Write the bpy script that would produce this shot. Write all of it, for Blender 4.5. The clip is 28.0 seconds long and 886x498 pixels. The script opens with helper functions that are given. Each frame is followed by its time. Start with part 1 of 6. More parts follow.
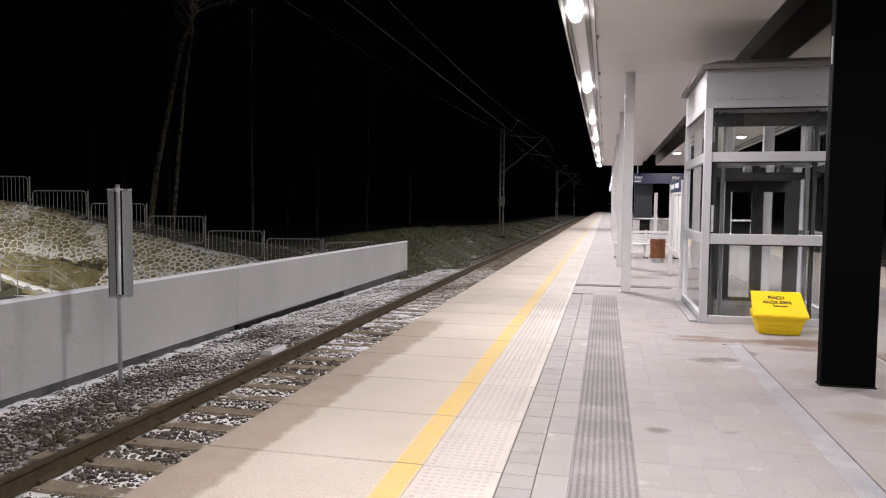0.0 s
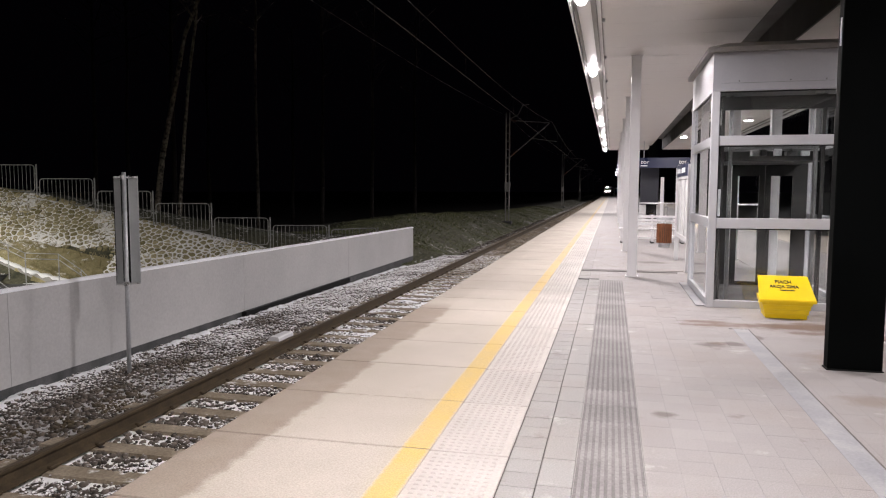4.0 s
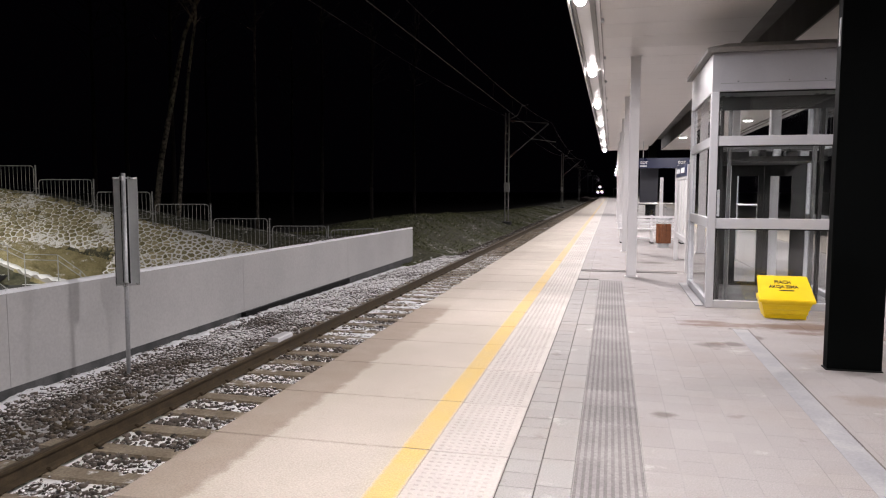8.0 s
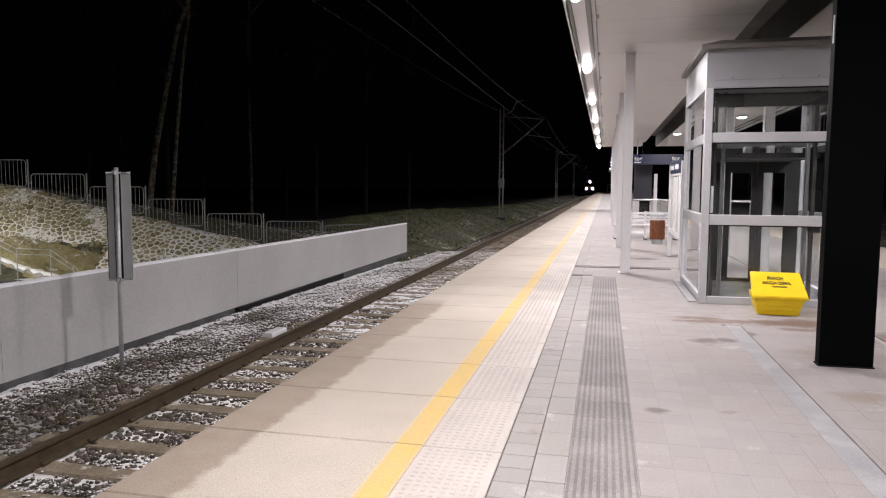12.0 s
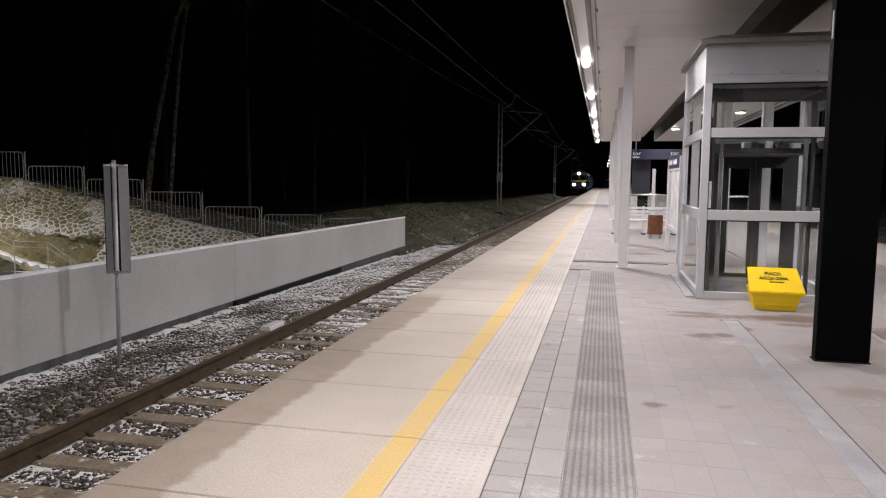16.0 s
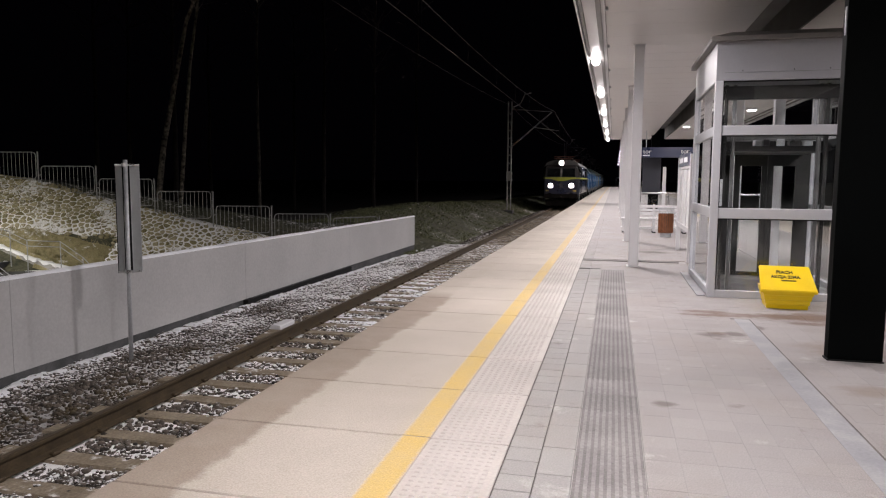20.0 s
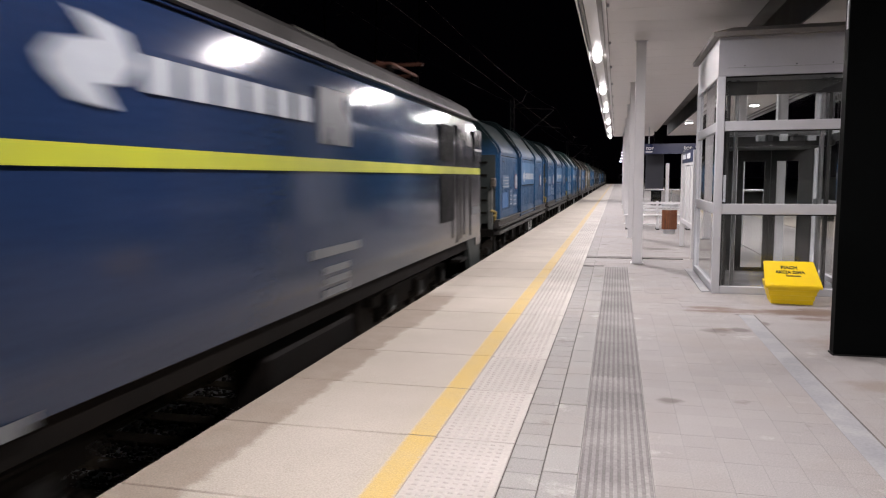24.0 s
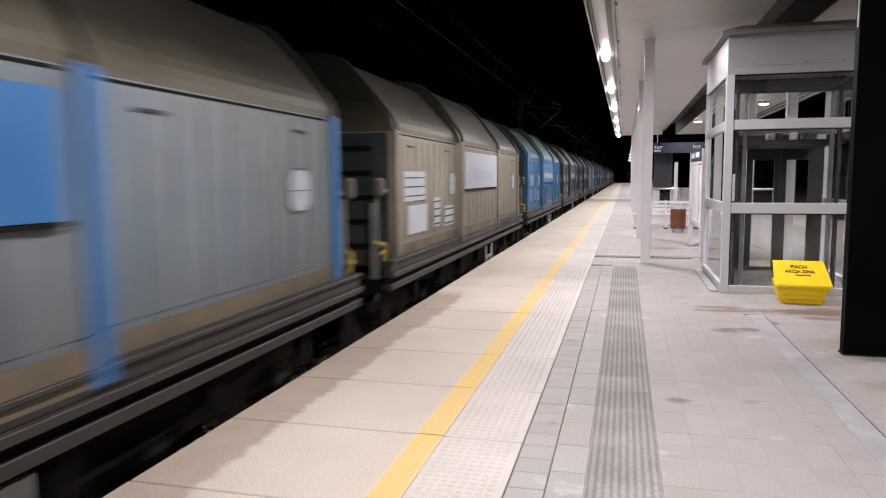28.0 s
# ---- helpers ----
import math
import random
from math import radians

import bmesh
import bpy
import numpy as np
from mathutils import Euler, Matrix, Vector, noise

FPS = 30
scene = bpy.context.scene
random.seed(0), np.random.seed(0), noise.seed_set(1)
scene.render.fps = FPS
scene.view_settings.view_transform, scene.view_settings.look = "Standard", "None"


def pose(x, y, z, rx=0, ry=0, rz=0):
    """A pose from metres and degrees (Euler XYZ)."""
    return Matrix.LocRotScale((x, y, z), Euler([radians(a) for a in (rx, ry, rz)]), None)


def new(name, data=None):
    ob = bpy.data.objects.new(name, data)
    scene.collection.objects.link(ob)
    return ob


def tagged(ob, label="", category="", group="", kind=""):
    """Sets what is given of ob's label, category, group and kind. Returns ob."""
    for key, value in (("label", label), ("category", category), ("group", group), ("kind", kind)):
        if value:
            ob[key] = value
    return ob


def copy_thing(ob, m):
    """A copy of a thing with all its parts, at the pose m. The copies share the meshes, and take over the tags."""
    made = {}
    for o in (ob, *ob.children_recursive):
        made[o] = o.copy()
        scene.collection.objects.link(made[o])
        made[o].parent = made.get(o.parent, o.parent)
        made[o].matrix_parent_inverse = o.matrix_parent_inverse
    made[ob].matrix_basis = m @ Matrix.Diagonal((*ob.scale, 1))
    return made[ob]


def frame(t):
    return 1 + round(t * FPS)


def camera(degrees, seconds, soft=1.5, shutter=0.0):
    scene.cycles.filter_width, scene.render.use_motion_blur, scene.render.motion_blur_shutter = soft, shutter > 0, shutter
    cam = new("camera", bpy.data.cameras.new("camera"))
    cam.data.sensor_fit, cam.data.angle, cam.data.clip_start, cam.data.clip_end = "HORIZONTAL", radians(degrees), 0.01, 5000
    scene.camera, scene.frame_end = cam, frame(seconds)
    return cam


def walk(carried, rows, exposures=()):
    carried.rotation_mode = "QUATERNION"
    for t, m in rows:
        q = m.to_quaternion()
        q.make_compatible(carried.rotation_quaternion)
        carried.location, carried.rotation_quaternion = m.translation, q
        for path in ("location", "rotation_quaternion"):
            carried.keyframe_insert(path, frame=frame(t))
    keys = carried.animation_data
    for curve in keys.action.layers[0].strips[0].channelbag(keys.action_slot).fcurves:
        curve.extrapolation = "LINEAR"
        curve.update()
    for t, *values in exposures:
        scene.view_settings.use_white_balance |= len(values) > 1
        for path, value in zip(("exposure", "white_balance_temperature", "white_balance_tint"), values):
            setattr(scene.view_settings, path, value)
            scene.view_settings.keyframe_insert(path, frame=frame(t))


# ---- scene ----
cam = camera(64.19, 28.0, soft=1.15, shutter=0.5)
PATH = [
    (0.0, pose(0, 0, 1.6, 86.39, -0.46, 12.97)),
    (0.5, pose(0, 0, 1.6, 86.31, -0.41, 13.05)),
    (1.0, pose(0, 0, 1.6, 86.37, -0.37, 13.12)),
    (1.5, pose(0, 0, 1.6, 86.14, -0.27, 12.95)),
    (2.0, pose(0, 0, 1.6, 86.14, -0.25, 12.96)),
    (2.5, pose(0, 0, 1.6, 86.06, -0.30, 13.07)),
    (3.0, pose(0, 0, 1.6, 85.79, -0.27, 13.21)),
    (3.5, pose(0, 0, 1.6, 85.46, -0.21, 13.36)),
    (5.5, pose(0, 0, 1.6, 85.08, -0.05, 13.48)),
    (6.0, pose(0, 0, 1.6, 85.13, -0.09, 13.54)),
    (6.5, pose(0, 0, 1.6, 85.27, -0.07, 13.55)),
    (7.0, pose(0, 0, 1.6, 85.17, 0.03, 13.64)),
    (7.5, pose(0, 0, 1.6, 85.15, -0.00, 13.51)),
    (8.0, pose(0, 0, 1.6, 85.28, -0.07, 13.37)),
    (8.5, pose(0, 0, 1.6, 85.48, -0.21, 13.22)),
    (9.0, pose(0, 0, 1.6, 85.57, -0.31, 13.24)),
    (9.5, pose(0, 0, 1.6, 85.43, -0.44, 13.28)),
    (10.0, pose(0, 0, 1.6, 85.23, -0.42, 13.23)),
    (10.5, pose(0, 0, 1.6, 85.10, -0.25, 13.00)),
    (11.0, pose(0, 0, 1.6, 84.94, -0.23, 13.08)),
    (11.5, pose(0, 0, 1.6, 84.75, -0.25, 12.90)),
    (12.0, pose(0, 0, 1.6, 84.93, -0.25, 12.92)),
    (12.5, pose(0, 0, 1.6, 84.71, -0.31, 12.84)),
    (14.5, pose(0, 0, 1.6, 84.33, -0.42, 12.95)),
    (15.0, pose(0, 0, 1.6, 84.36, -0.30, 13.03)),
    (15.5, pose(0, 0, 1.6, 84.36, -0.35, 12.91)),
    (16.0, pose(0, 0, 1.6, 84.45, -0.49, 12.78)),
    (16.5, pose(0, 0, 1.6, 84.26, -0.41, 12.87)),
    (17.0, pose(0, 0, 1.6, 84.26, -0.27, 13.34)),
    (17.5, pose(0, 0, 1.6, 84.08, -0.30, 13.17)),
    (18.0, pose(0, 0, 1.6, 84.15, -0.32, 13.17)),
    (18.5, pose(0, 0, 1.6, 84.10, -0.29, 13.15)),
    (19.0, pose(0, 0, 1.6, 84.01, -0.43, 13.18)),
    (19.5, pose(0, 0, 1.6, 84.04, -0.45, 13.40)),
    (20.0, pose(0, 0, 1.6, 84.35, -0.34, 13.55)),
    (20.5, pose(0, 0, 1.6, 84.16, -0.18, 13.53)),
    (21.0, pose(0, 0, 1.6, 84.33, -0.14, 13.36)),
    (21.5, pose(0, 0, 1.6, 84.36, -0.22, 13.40)),
    (23.5, pose(0, 0, 1.6, 83.93, 0.33, 13.73)),
    (24.0, pose(0, 0, 1.6, 84.27, 0.32, 13.77)),
    (24.5, pose(0, 0, 1.6, 84.61, 0.29, 13.91)),
    (25.0, pose(0, 0, 1.6, 84.65, 0.42, 13.94)),
    (25.5, pose(0, 0, 1.6, 84.61, 0.28, 14.31)),
    (26.0, pose(0, 0, 1.6, 84.63, 0.26, 14.32)),
    (26.5, pose(0, 0, 1.6, 84.72, 0.14, 14.40)),
    (27.0, pose(0, 0, 1.6, 84.69, 0.39, 14.36)),
    (27.5, pose(0, 0, 1.6, 84.52, 0.44, 14.27)),
    (28.0, pose(0, 0, 1.6, 84.21, 0.38, 14.40)),
]
walk(cam, PATH, exposures=((0, 0), (11, 0), (13, -0.1), (15, -0.25), (17, -0.28), (19, -0.27), (21.5, -0.27), (23.5, -0.30), (25, -0.18), (26, -0.1), (28, -0.12)))
# ---- world: night, a trace of town glow ----
world = bpy.data.worlds.new("night")
scene.world = world
world.use_nodes = True
world.node_tree.nodes["Background"].inputs[0].default_value = (0.30, 0.22, 0.42, 1)
world.node_tree.nodes["Background"].inputs[1].default_value = 0.0016
LAMP_POWER = 236.0
LAMP_TILT = -8.0
LED_COLOUR = (1.0, 0.93, 0.955)
LAMP_X, LAMP_Z, LAMP_STEP = -0.43, 4.02, 5.75
LAMP_YS = [9.25 + LAMP_STEP * k for k in range(-5, 7)]


# ---- materials ----
def nodes_of(name):
    m = bpy.data.materials.new(name)
    m.use_nodes = True
    t = m.node_tree
    return m, t, t.nodes["Principled BSDF"]


def add(t, kind, **props):
    n = t.nodes.new(kind)
    for k, v in props.items():
        if k == "operation":
            n.operation = v
        elif k == "blend_type":
            n.blend_type = v
        elif k == "data_type":
            n.data_type = v
    return n


def coords(t, moving):
    if moving:
        return add(t, "ShaderNodeTexCoord").outputs["Object"]
    return add(t, "ShaderNodeNewGeometry").outputs["Position"]


def noise_node(t, vec, scale, detail=4.0, rough=0.55):
    n = add(t, "ShaderNodeTexNoise")
    n.inputs["Scale"].default_value = scale
    n.inputs["Detail"].default_value = detail
    n.inputs["Roughness"].default_value = rough
    t.links.new(vec, n.inputs["Vector"])
    return n.outputs["Fac"]


def ramp(t, fac, a, b):
    n = add(t, "ShaderNodeMapRange")
    n.inputs["From Min"].default_value = a
    n.inputs["From Max"].default_value = b
    n.clamp = True
    t.links.new(fac, n.inputs["Value"])
    return n.outputs["Result"]


def mix(t, fac, a, b, blend="MIX"):
    n = add(t, "ShaderNodeMix", data_type="RGBA", blend_type=blend)
    for sock, v in ((n.inputs[0], fac), (n.inputs[6], a), (n.inputs[7], b)):
        if isinstance(v, (int, float)):
            sock.default_value = v
        elif isinstance(v, tuple):
            sock.default_value = (*v, 1)
        else:
            t.links.new(v, sock)
    return n.outputs[2]


def mth(t, op, a, b=0.0):
    n = add(t, "ShaderNodeMath", operation=op)
    for sock, v in ((n.inputs[0], a), (n.inputs[1], b)):
        if isinstance(v, (int, float)):
            sock.default_value = v
        else:
            t.links.new(v, sock)
    return n.outputs[0]


def bumped(t, p, height, strength, dist=0.01):
    n = add(t, "ShaderNodeBump")
    n.inputs["Strength"].default_value = strength
    n.inputs["Distance"].default_value = dist
    t.links.new(height, n.inputs["Height"])
    t.links.new(n.outputs["Normal"], p.inputs["Normal"])


def surf(name, a, b, scale=1.5, rough=0.6, metal=0.0, fine=45.0, bump=0.15, grain=0.25, moving=False, rand=0.0, streak=0.0, spec=0.5, grime=0.0):
    """A worn surface: two colours blended by broad stains, darkened by fine grain, with bump and uneven gloss."""
    m, t, p = nodes_of(name)
    v = coords(t, moving)
    big = ramp(t, noise_node(t, v, scale, 5), 0.35, 0.65)
    col = mix(t, big, a, b)
    f = noise_node(t, v, fine, 3)
    g = mth(t, "MULTIPLY_ADD", f, grain * 2)
    t.nodes[-1].inputs[2].default_value = 1 - grain
    col = mix(t, 1.0, col, g, "MULTIPLY")
    if streak:
        mp = add(t, "ShaderNodeMapping")
        mp.inputs["Scale"].default_value = (6, 6, 0.5)
        t.links.new(v, mp.inputs["Vector"])
        s = ramp(t, noise_node(t, mp.outputs[0], 1.6, 5), 0.48, 0.75)
        col = mix(t, mth(t, "MULTIPLY", s, streak), col, (0.030, 0.026, 0.022))
    # Darkens by height: grime from below plus the flank's darker lower gradient.
    if grime:
        h = add(t, "ShaderNodeSeparateXYZ")
        t.links.new(v, h.inputs[0])
        lift_ = ramp(t, mth(t, "ADD", h.outputs[2], mth(t, "MULTIPLY", noise_node(t, v, 1.3, 6, 0.65), 0.9)), 2.45, 1.55)
        col = mix(t, mth(t, "MULTIPLY", lift_, grime), col, (0.022, 0.021, 0.019))
        blot = ramp(t, noise_node(t, v, 2.6, 6, 0.7), 0.55, 0.75)
        col = mix(t, mth(t, "MULTIPLY", blot, grime * 0.6), col, (0.028, 0.026, 0.022))
    if rand:
        oi = add(t, "ShaderNodeObjectInfo").outputs["Random"]
        k = mth(t, "MULTIPLY_ADD", oi, rand * 2)
        t.nodes[-1].inputs[2].default_value = 1 - rand
        col = mix(t, 1.0, col, k, "MULTIPLY")
    t.links.new(col, p.inputs["Base Color"])
    p.inputs["Metallic"].default_value = metal
    p.inputs["Specular IOR Level"].default_value = spec
    r = mth(t, "MULTIPLY_ADD", big, 0.18)
    t.nodes[-1].inputs[2].default_value = max(rough - 0.09, 0.03)
    t.links.new(r, p.inputs["Roughness"])
    if bump:
        bumped(t, p, f, bump, 0.004)
    return m


def glow(name, colour, strength):
    m, t, p = nodes_of(name)
    p.inputs["Base Color"].default_value = (0.8, 0.8, 0.8, 1)
    p.inputs["Emission Color"].default_value = (*colour, 1)
    p.inputs["Emission Strength"].default_value = strength
    return m


def glass_mat(name, tint=(0.96, 0.98, 0.98), rough=0.0):
    m, t, p = nodes_of(name)
    p.inputs["Base Color"].default_value = (*tint, 1)
    p.inputs["Transmission Weight"].default_value = 1.0
    p.inputs["Roughness"].default_value = rough
    p.inputs["IOR"].default_value = 1.45
    return m


def slab_mat():
    """Pale concrete slab with an uneven darker brown strip along the platform edge, and scuffs."""
    m, t, p = nodes_of("platform_concrete")
    v = coords(t, False)
    x = add(t, "ShaderNodeSeparateXYZ")
    t.links.new(v, x.inputs[0])
    big = ramp(t, noise_node(t, v, 0.9, 6), 0.3, 0.7)
    col = mix(t, big, (0.475, 0.425, 0.36), (0.555, 0.50, 0.43))
    oi = add(t, "ShaderNodeObjectInfo").outputs["Random"]
    wob = mth(t, "ADD", mth(t, "MULTIPLY", noise_node(t, v, 5.0, 8, 0.75), 0.26), mth(t, "MULTIPLY", oi, 0.07))
    near = ramp(t, mth(t, "SUBTRACT", mth(t, "ADD", x.outputs[0], wob), -1.955), 0.03, -0.03)
    fade = ramp(t, x.outputs[1], 9.7, 9.1)
    cloud = mth(t, "MULTIPLY_ADD", noise_node(t, v, 4.0, 6, 0.7), 0.7)
    t.nodes[-1].inputs[2].default_value = 0.65
    browned = mth(t, "MULTIPLY", mth(t, "MULTIPLY", near, cloud), mth(t, "MULTIPLY_ADD", fade, 0.48))
    t.nodes[-2].inputs[2].default_value = 0.08
    col = mix(t, browned, col, (0.22, 0.155, 0.11))
    spots = ramp(t, noise_node(t, v, 5.0, 6, 0.7), 0.60, 0.72)
    col = mix(t, mth(t, "MULTIPLY", spots, 0.22), col, (0.30, 0.25, 0.20))
    f = noise_node(t, v, 90, 3)
    col = mix(t, 1.0, col, ramp(t, f, -0.9, 0.75), "MULTIPLY")
    t.links.new(col, p.inputs["Base Color"])
    p.inputs["Roughness"].default_value = 0.8
    p.inputs["Specular IOR Level"].default_value = 0.3
    bumped(t, p, f, 0.2, 0.003)
    return m


def line_mat():
    """Yellow road paint, worn down to the slab, hardly left where the platform runs on."""
    m, t, p = nodes_of("yellow_paint")
    v = coords(t, False)
    s = add(t, "ShaderNodeSeparateXYZ")
    t.links.new(v, s.inputs[0])
    col = mix(t, ramp(t, noise_node(t, v, 3, 5), 0.35, 0.65), (0.66, 0.455, 0.125), (0.62, 0.45, 0.17))
    chip = ramp(t, noise_node(t, v, 34, 6, 0.7), 0.50, 0.66)
    old = mth(t, "MULTIPLY_ADD", ramp(t, s.outputs[1], 7.0, 22.0), 0.55)
    t.nodes[-1].inputs[2].default_value = 0.10
    col = mix(t, mth(t, "MULTIPLY", old, mth(t, "ADD", chip, 0.55)), col, (0.54, 0.49, 0.43))
    side = mth(t, "ABSOLUTE", mth(t, "ADD", s.outputs[0], 1.1535))
    worn = ramp(t, mth(t, "ADD", side, mth(t, "MULTIPLY", noise_node(t, v, 26, 5, 0.7), 0.05)), 0.095, 0.125)
    col = mix(t, worn, col, (0.54, 0.49, 0.43))
    f = noise_node(t, v, 90, 3)
    col = mix(t, 1.0, col, ramp(t, f, -0.9, 0.75), "MULTIPLY")
    t.links.new(col, p.inputs["Base Color"])
    p.inputs["Roughness"].default_value = 0.75
    return m


RUST, GRIME = (0.20, 0.135, 0.10), (0.15, 0.125, 0.11)
STAINS = ((1.14, 8.86, 0.42, 0.10, RUST), (1.11, 7.79, 0.12, 0.10, RUST), (1.29, 7.80, 0.14, 0.12, GRIME), (2.08, 9.0, 0.40, 0.16, RUST), (2.2, 8.6, 0.30, 0.12, RUST), (0.14, 6.6, 0.06, 0.09, GRIME), (0.02, 4.6, 0.08, 0.10, GRIME), (1.05, 7.71, 0.18, 0.14, GRIME), (0.40, 5.18, 0.10, 0.10, GRIME), (1.75, 8.95, 0.9, 0.16, RUST), (2.45, 9.05, 0.55, 0.28, RUST), (1.15, 9.1, 0.35, 0.12, RUST), (1.55, 8.2, 0.12, 0.14, GRIME), (3.2, 8.3, 0.8, 0.4, RUST), (2.9, 6.2, 0.6, 0.5, RUST), (0.9, 16.4, 0.4, 0.3, GRIME), (2.35, 8.95, 0.75, 0.30, RUST), (2.25, 7.3, 0.55, 0.45, (0.31, 0.255, 0.215)), (2.0, 5.9, 0.30, 0.22, (0.29, 0.24, 0.20)))


def paver_mat(name, a, b):
    """Concrete paver: each one a little different, with patches of grit and damp stains."""
    m, t, p = nodes_of(name)
    v = coords(t, False)
    oi = add(t, "ShaderNodeObjectInfo").outputs["Random"]
    isl = add(t, "ShaderNodeNewGeometry").outputs["Random Per Island"]
    r = mth(t, "FRACT", mth(t, "ADD", oi, isl))
    col = mix(t, r, a, b)
    st = ramp(t, noise_node(t, v, 0.8, 8, 0.65), 0.46, 0.70)
    col = mix(t, mth(t, "MULTIPLY", st, 0.5), col, (0.29, 0.24, 0.20))
    sp = ramp(t, noise_node(t, v, 2.7, 4, 0.6), 0.64, 0.70)
    col = mix(t, mth(t, "MULTIPLY", sp, 0.5), col, (0.20, 0.16, 0.14))
    wh = ramp(t, noise_node(t, v, 1.9, 5, 0.7), 0.60, 0.68)
    col = mix(t, mth(t, "MULTIPLY", wh, 0.42), col, (0.66, 0.63, 0.60))
    rough_edge = noise_node(t, v, 6.0, 5, 0.7)
    for cx, cy, rx, ry, tone in STAINS:
        mp = add(t, "ShaderNodeMapping")
        mp.inputs["Location"].default_value = (-cx / rx, -cy / ry, 0)
        mp.inputs["Scale"].default_value = (1 / rx, 1 / ry, 0)
        t.links.new(v, mp.inputs["Vector"])
        ln = t.nodes.new("ShaderNodeVectorMath")
        ln.operation = "LENGTH"
        t.links.new(mp.outputs[0], ln.inputs[0])
        s = ramp(t, mth(t, "ADD", ln.outputs["Value"], mth(t, "MULTIPLY", rough_edge, 1.6)), 1.85, 1.25)
        col = mix(t, mth(t, "MULTIPLY", s, 0.75), col, tone)
    f = noise_node(t, v, 110, 3)
    col = mix(t, 1.0, col, ramp(t, f, -0.7, 0.8), "MULTIPLY")
    t.links.new(col, p.inputs["Base Color"])
    t.links.new(mth(t, "SUBTRACT", 0.80, mth(t, "MULTIPLY", st, 0.15)), p.inputs["Roughness"])
    bumped(t, p, f, 0.25, 0.003)
    return m


RAIL_L = -4.97


def snowy(name, a, b, amount, scale=7.0, island=True, rough=0.85, up=0.45, fine=40.0, litter=None, patch=0.5, swept=0.0):
    """Stone or soil with snow lying on what faces up, partly blown off in a strip beside the near rail."""
    m, t, p = nodes_of(name)
    v = coords(t, False)
    g = add(t, "ShaderNodeNewGeometry")
    if island:
        oi = add(t, "ShaderNodeObjectInfo").outputs["Random"]
        pick = mth(t, "FRACT", mth(t, "ADD", oi, g.outputs["Random Per Island"]))
    else:
        pick = ramp(t, noise_node(t, v, 3, 5), 0.3, 0.7)
    base = mix(t, pick, a, b)
    wood = None
    # Ground past fence and crest is painted near-black and snowless, as if unlit.
    if litter:
        px_ = add(t, "ShaderNodeSeparateXYZ")
        t.links.new(v, px_.inputs[0])
        wood = ramp(t, mth(t, "ADD", px_.outputs[0], mth(t, "MULTIPLY", noise_node(t, v, 0.5, 4), 4.0)), -8.0, -10.5)
        back = mth(t, "ADD", mth(t, "MULTIPLY", px_.outputs[0], -0.199), mth(t, "MULTIPLY", px_.outputs[1], 0.98))
        wood = mth(t, "MULTIPLY", wood, ramp(t, mth(t, "ADD", back, mth(t, "MULTIPLY", noise_node(t, v, 1.1, 4), 1.5)), 26.6, 28.4))
        base = mix(t, wood, base, litter)
    f = noise_node(t, v, fine, 4)
    base = mix(t, 1.0, base, ramp(t, f, -0.2, 0.8), "MULTIPLY")
    z = add(t, "ShaderNodeSeparateXYZ")
    t.links.new(g.outputs["Normal"], z.inputs[0])
    n = mth(t, "ADD", noise_node(t, v, scale, 6, 0.65), mth(t, "MULTIPLY_ADD", noise_node(t, v, 0.6, 3), patch))
    t.nodes[-2].inputs[2].default_value = 0.25 - patch * 0.5
    lie = ramp(t, mth(t, "ADD", n, mth(t, "MULTIPLY", z.outputs[2], up)), 1.25 - amount, 1.38 - amount)
    if wood:
        lie = mth(t, "MULTIPLY", lie, mth(t, "SUBTRACT", 1.0, wood))
    if swept:
        sx_ = add(t, "ShaderNodeSeparateXYZ")
        t.links.new(v, sx_.inputs[0])
        wav = mth(t, "ADD", sx_.outputs[0], mth(t, "MULTIPLY", noise_node(t, v, 0.9, 5, 0.6), 0.9))
        strip = mth(t, "MULTIPLY", ramp(t, wav, -6.05, -5.75), ramp(t, sx_.outputs[0], RAIL_L + 0.05, RAIL_L - 0.05))
        strip = mth(t, "MULTIPLY", strip, ramp(t, sx_.outputs[1], 13.0, 6.0))
        lie = mth(t, "MULTIPLY", lie, mth(t, "SUBTRACT", 1.0, mth(t, "MULTIPLY", strip, swept)))
        base = mix(t, mth(t, "MULTIPLY", strip, ramp(t, noise_node(t, v, 2.2, 4), 0.48, 0.60)), base, (0.066, 0.047, 0.020))
    col = mix(t, lie, base, (0.90, 0.89, 0.885))
    t.links.new(col, p.inputs["Base Color"])
    p.inputs["Roughness"].default_value = rough
    bumped(t, p, f, 0.5, 0.01)
    return m


M = {
    "slab": slab_mat(),
    "yellow_line": line_mat(),
    "tactile": surf("pale_tactile_concrete", (0.455, 0.422, 0.385), (0.405, 0.375, 0.342), 1.2, 0.65, grain=0.18, rand=0.05),
    "paver": paver_mat("grey_pavers", (0.370, 0.346, 0.336), (0.400, 0.375, 0.362)),
    "strip_paver": paver_mat("edge_pavers", (0.35, 0.335, 0.32), (0.395, 0.38, 0.362)),
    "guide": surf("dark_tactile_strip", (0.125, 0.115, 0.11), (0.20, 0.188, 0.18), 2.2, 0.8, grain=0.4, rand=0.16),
    "joint": surf("joint_sand", (0.34, 0.315, 0.305), (0.39, 0.365, 0.35), 5, 0.9, grain=0.4),
    "channel": surf("drain_channel_concrete", (0.245, 0.248, 0.262), (0.350, 0.345, 0.348), 2.6, 0.75, grain=0.2),
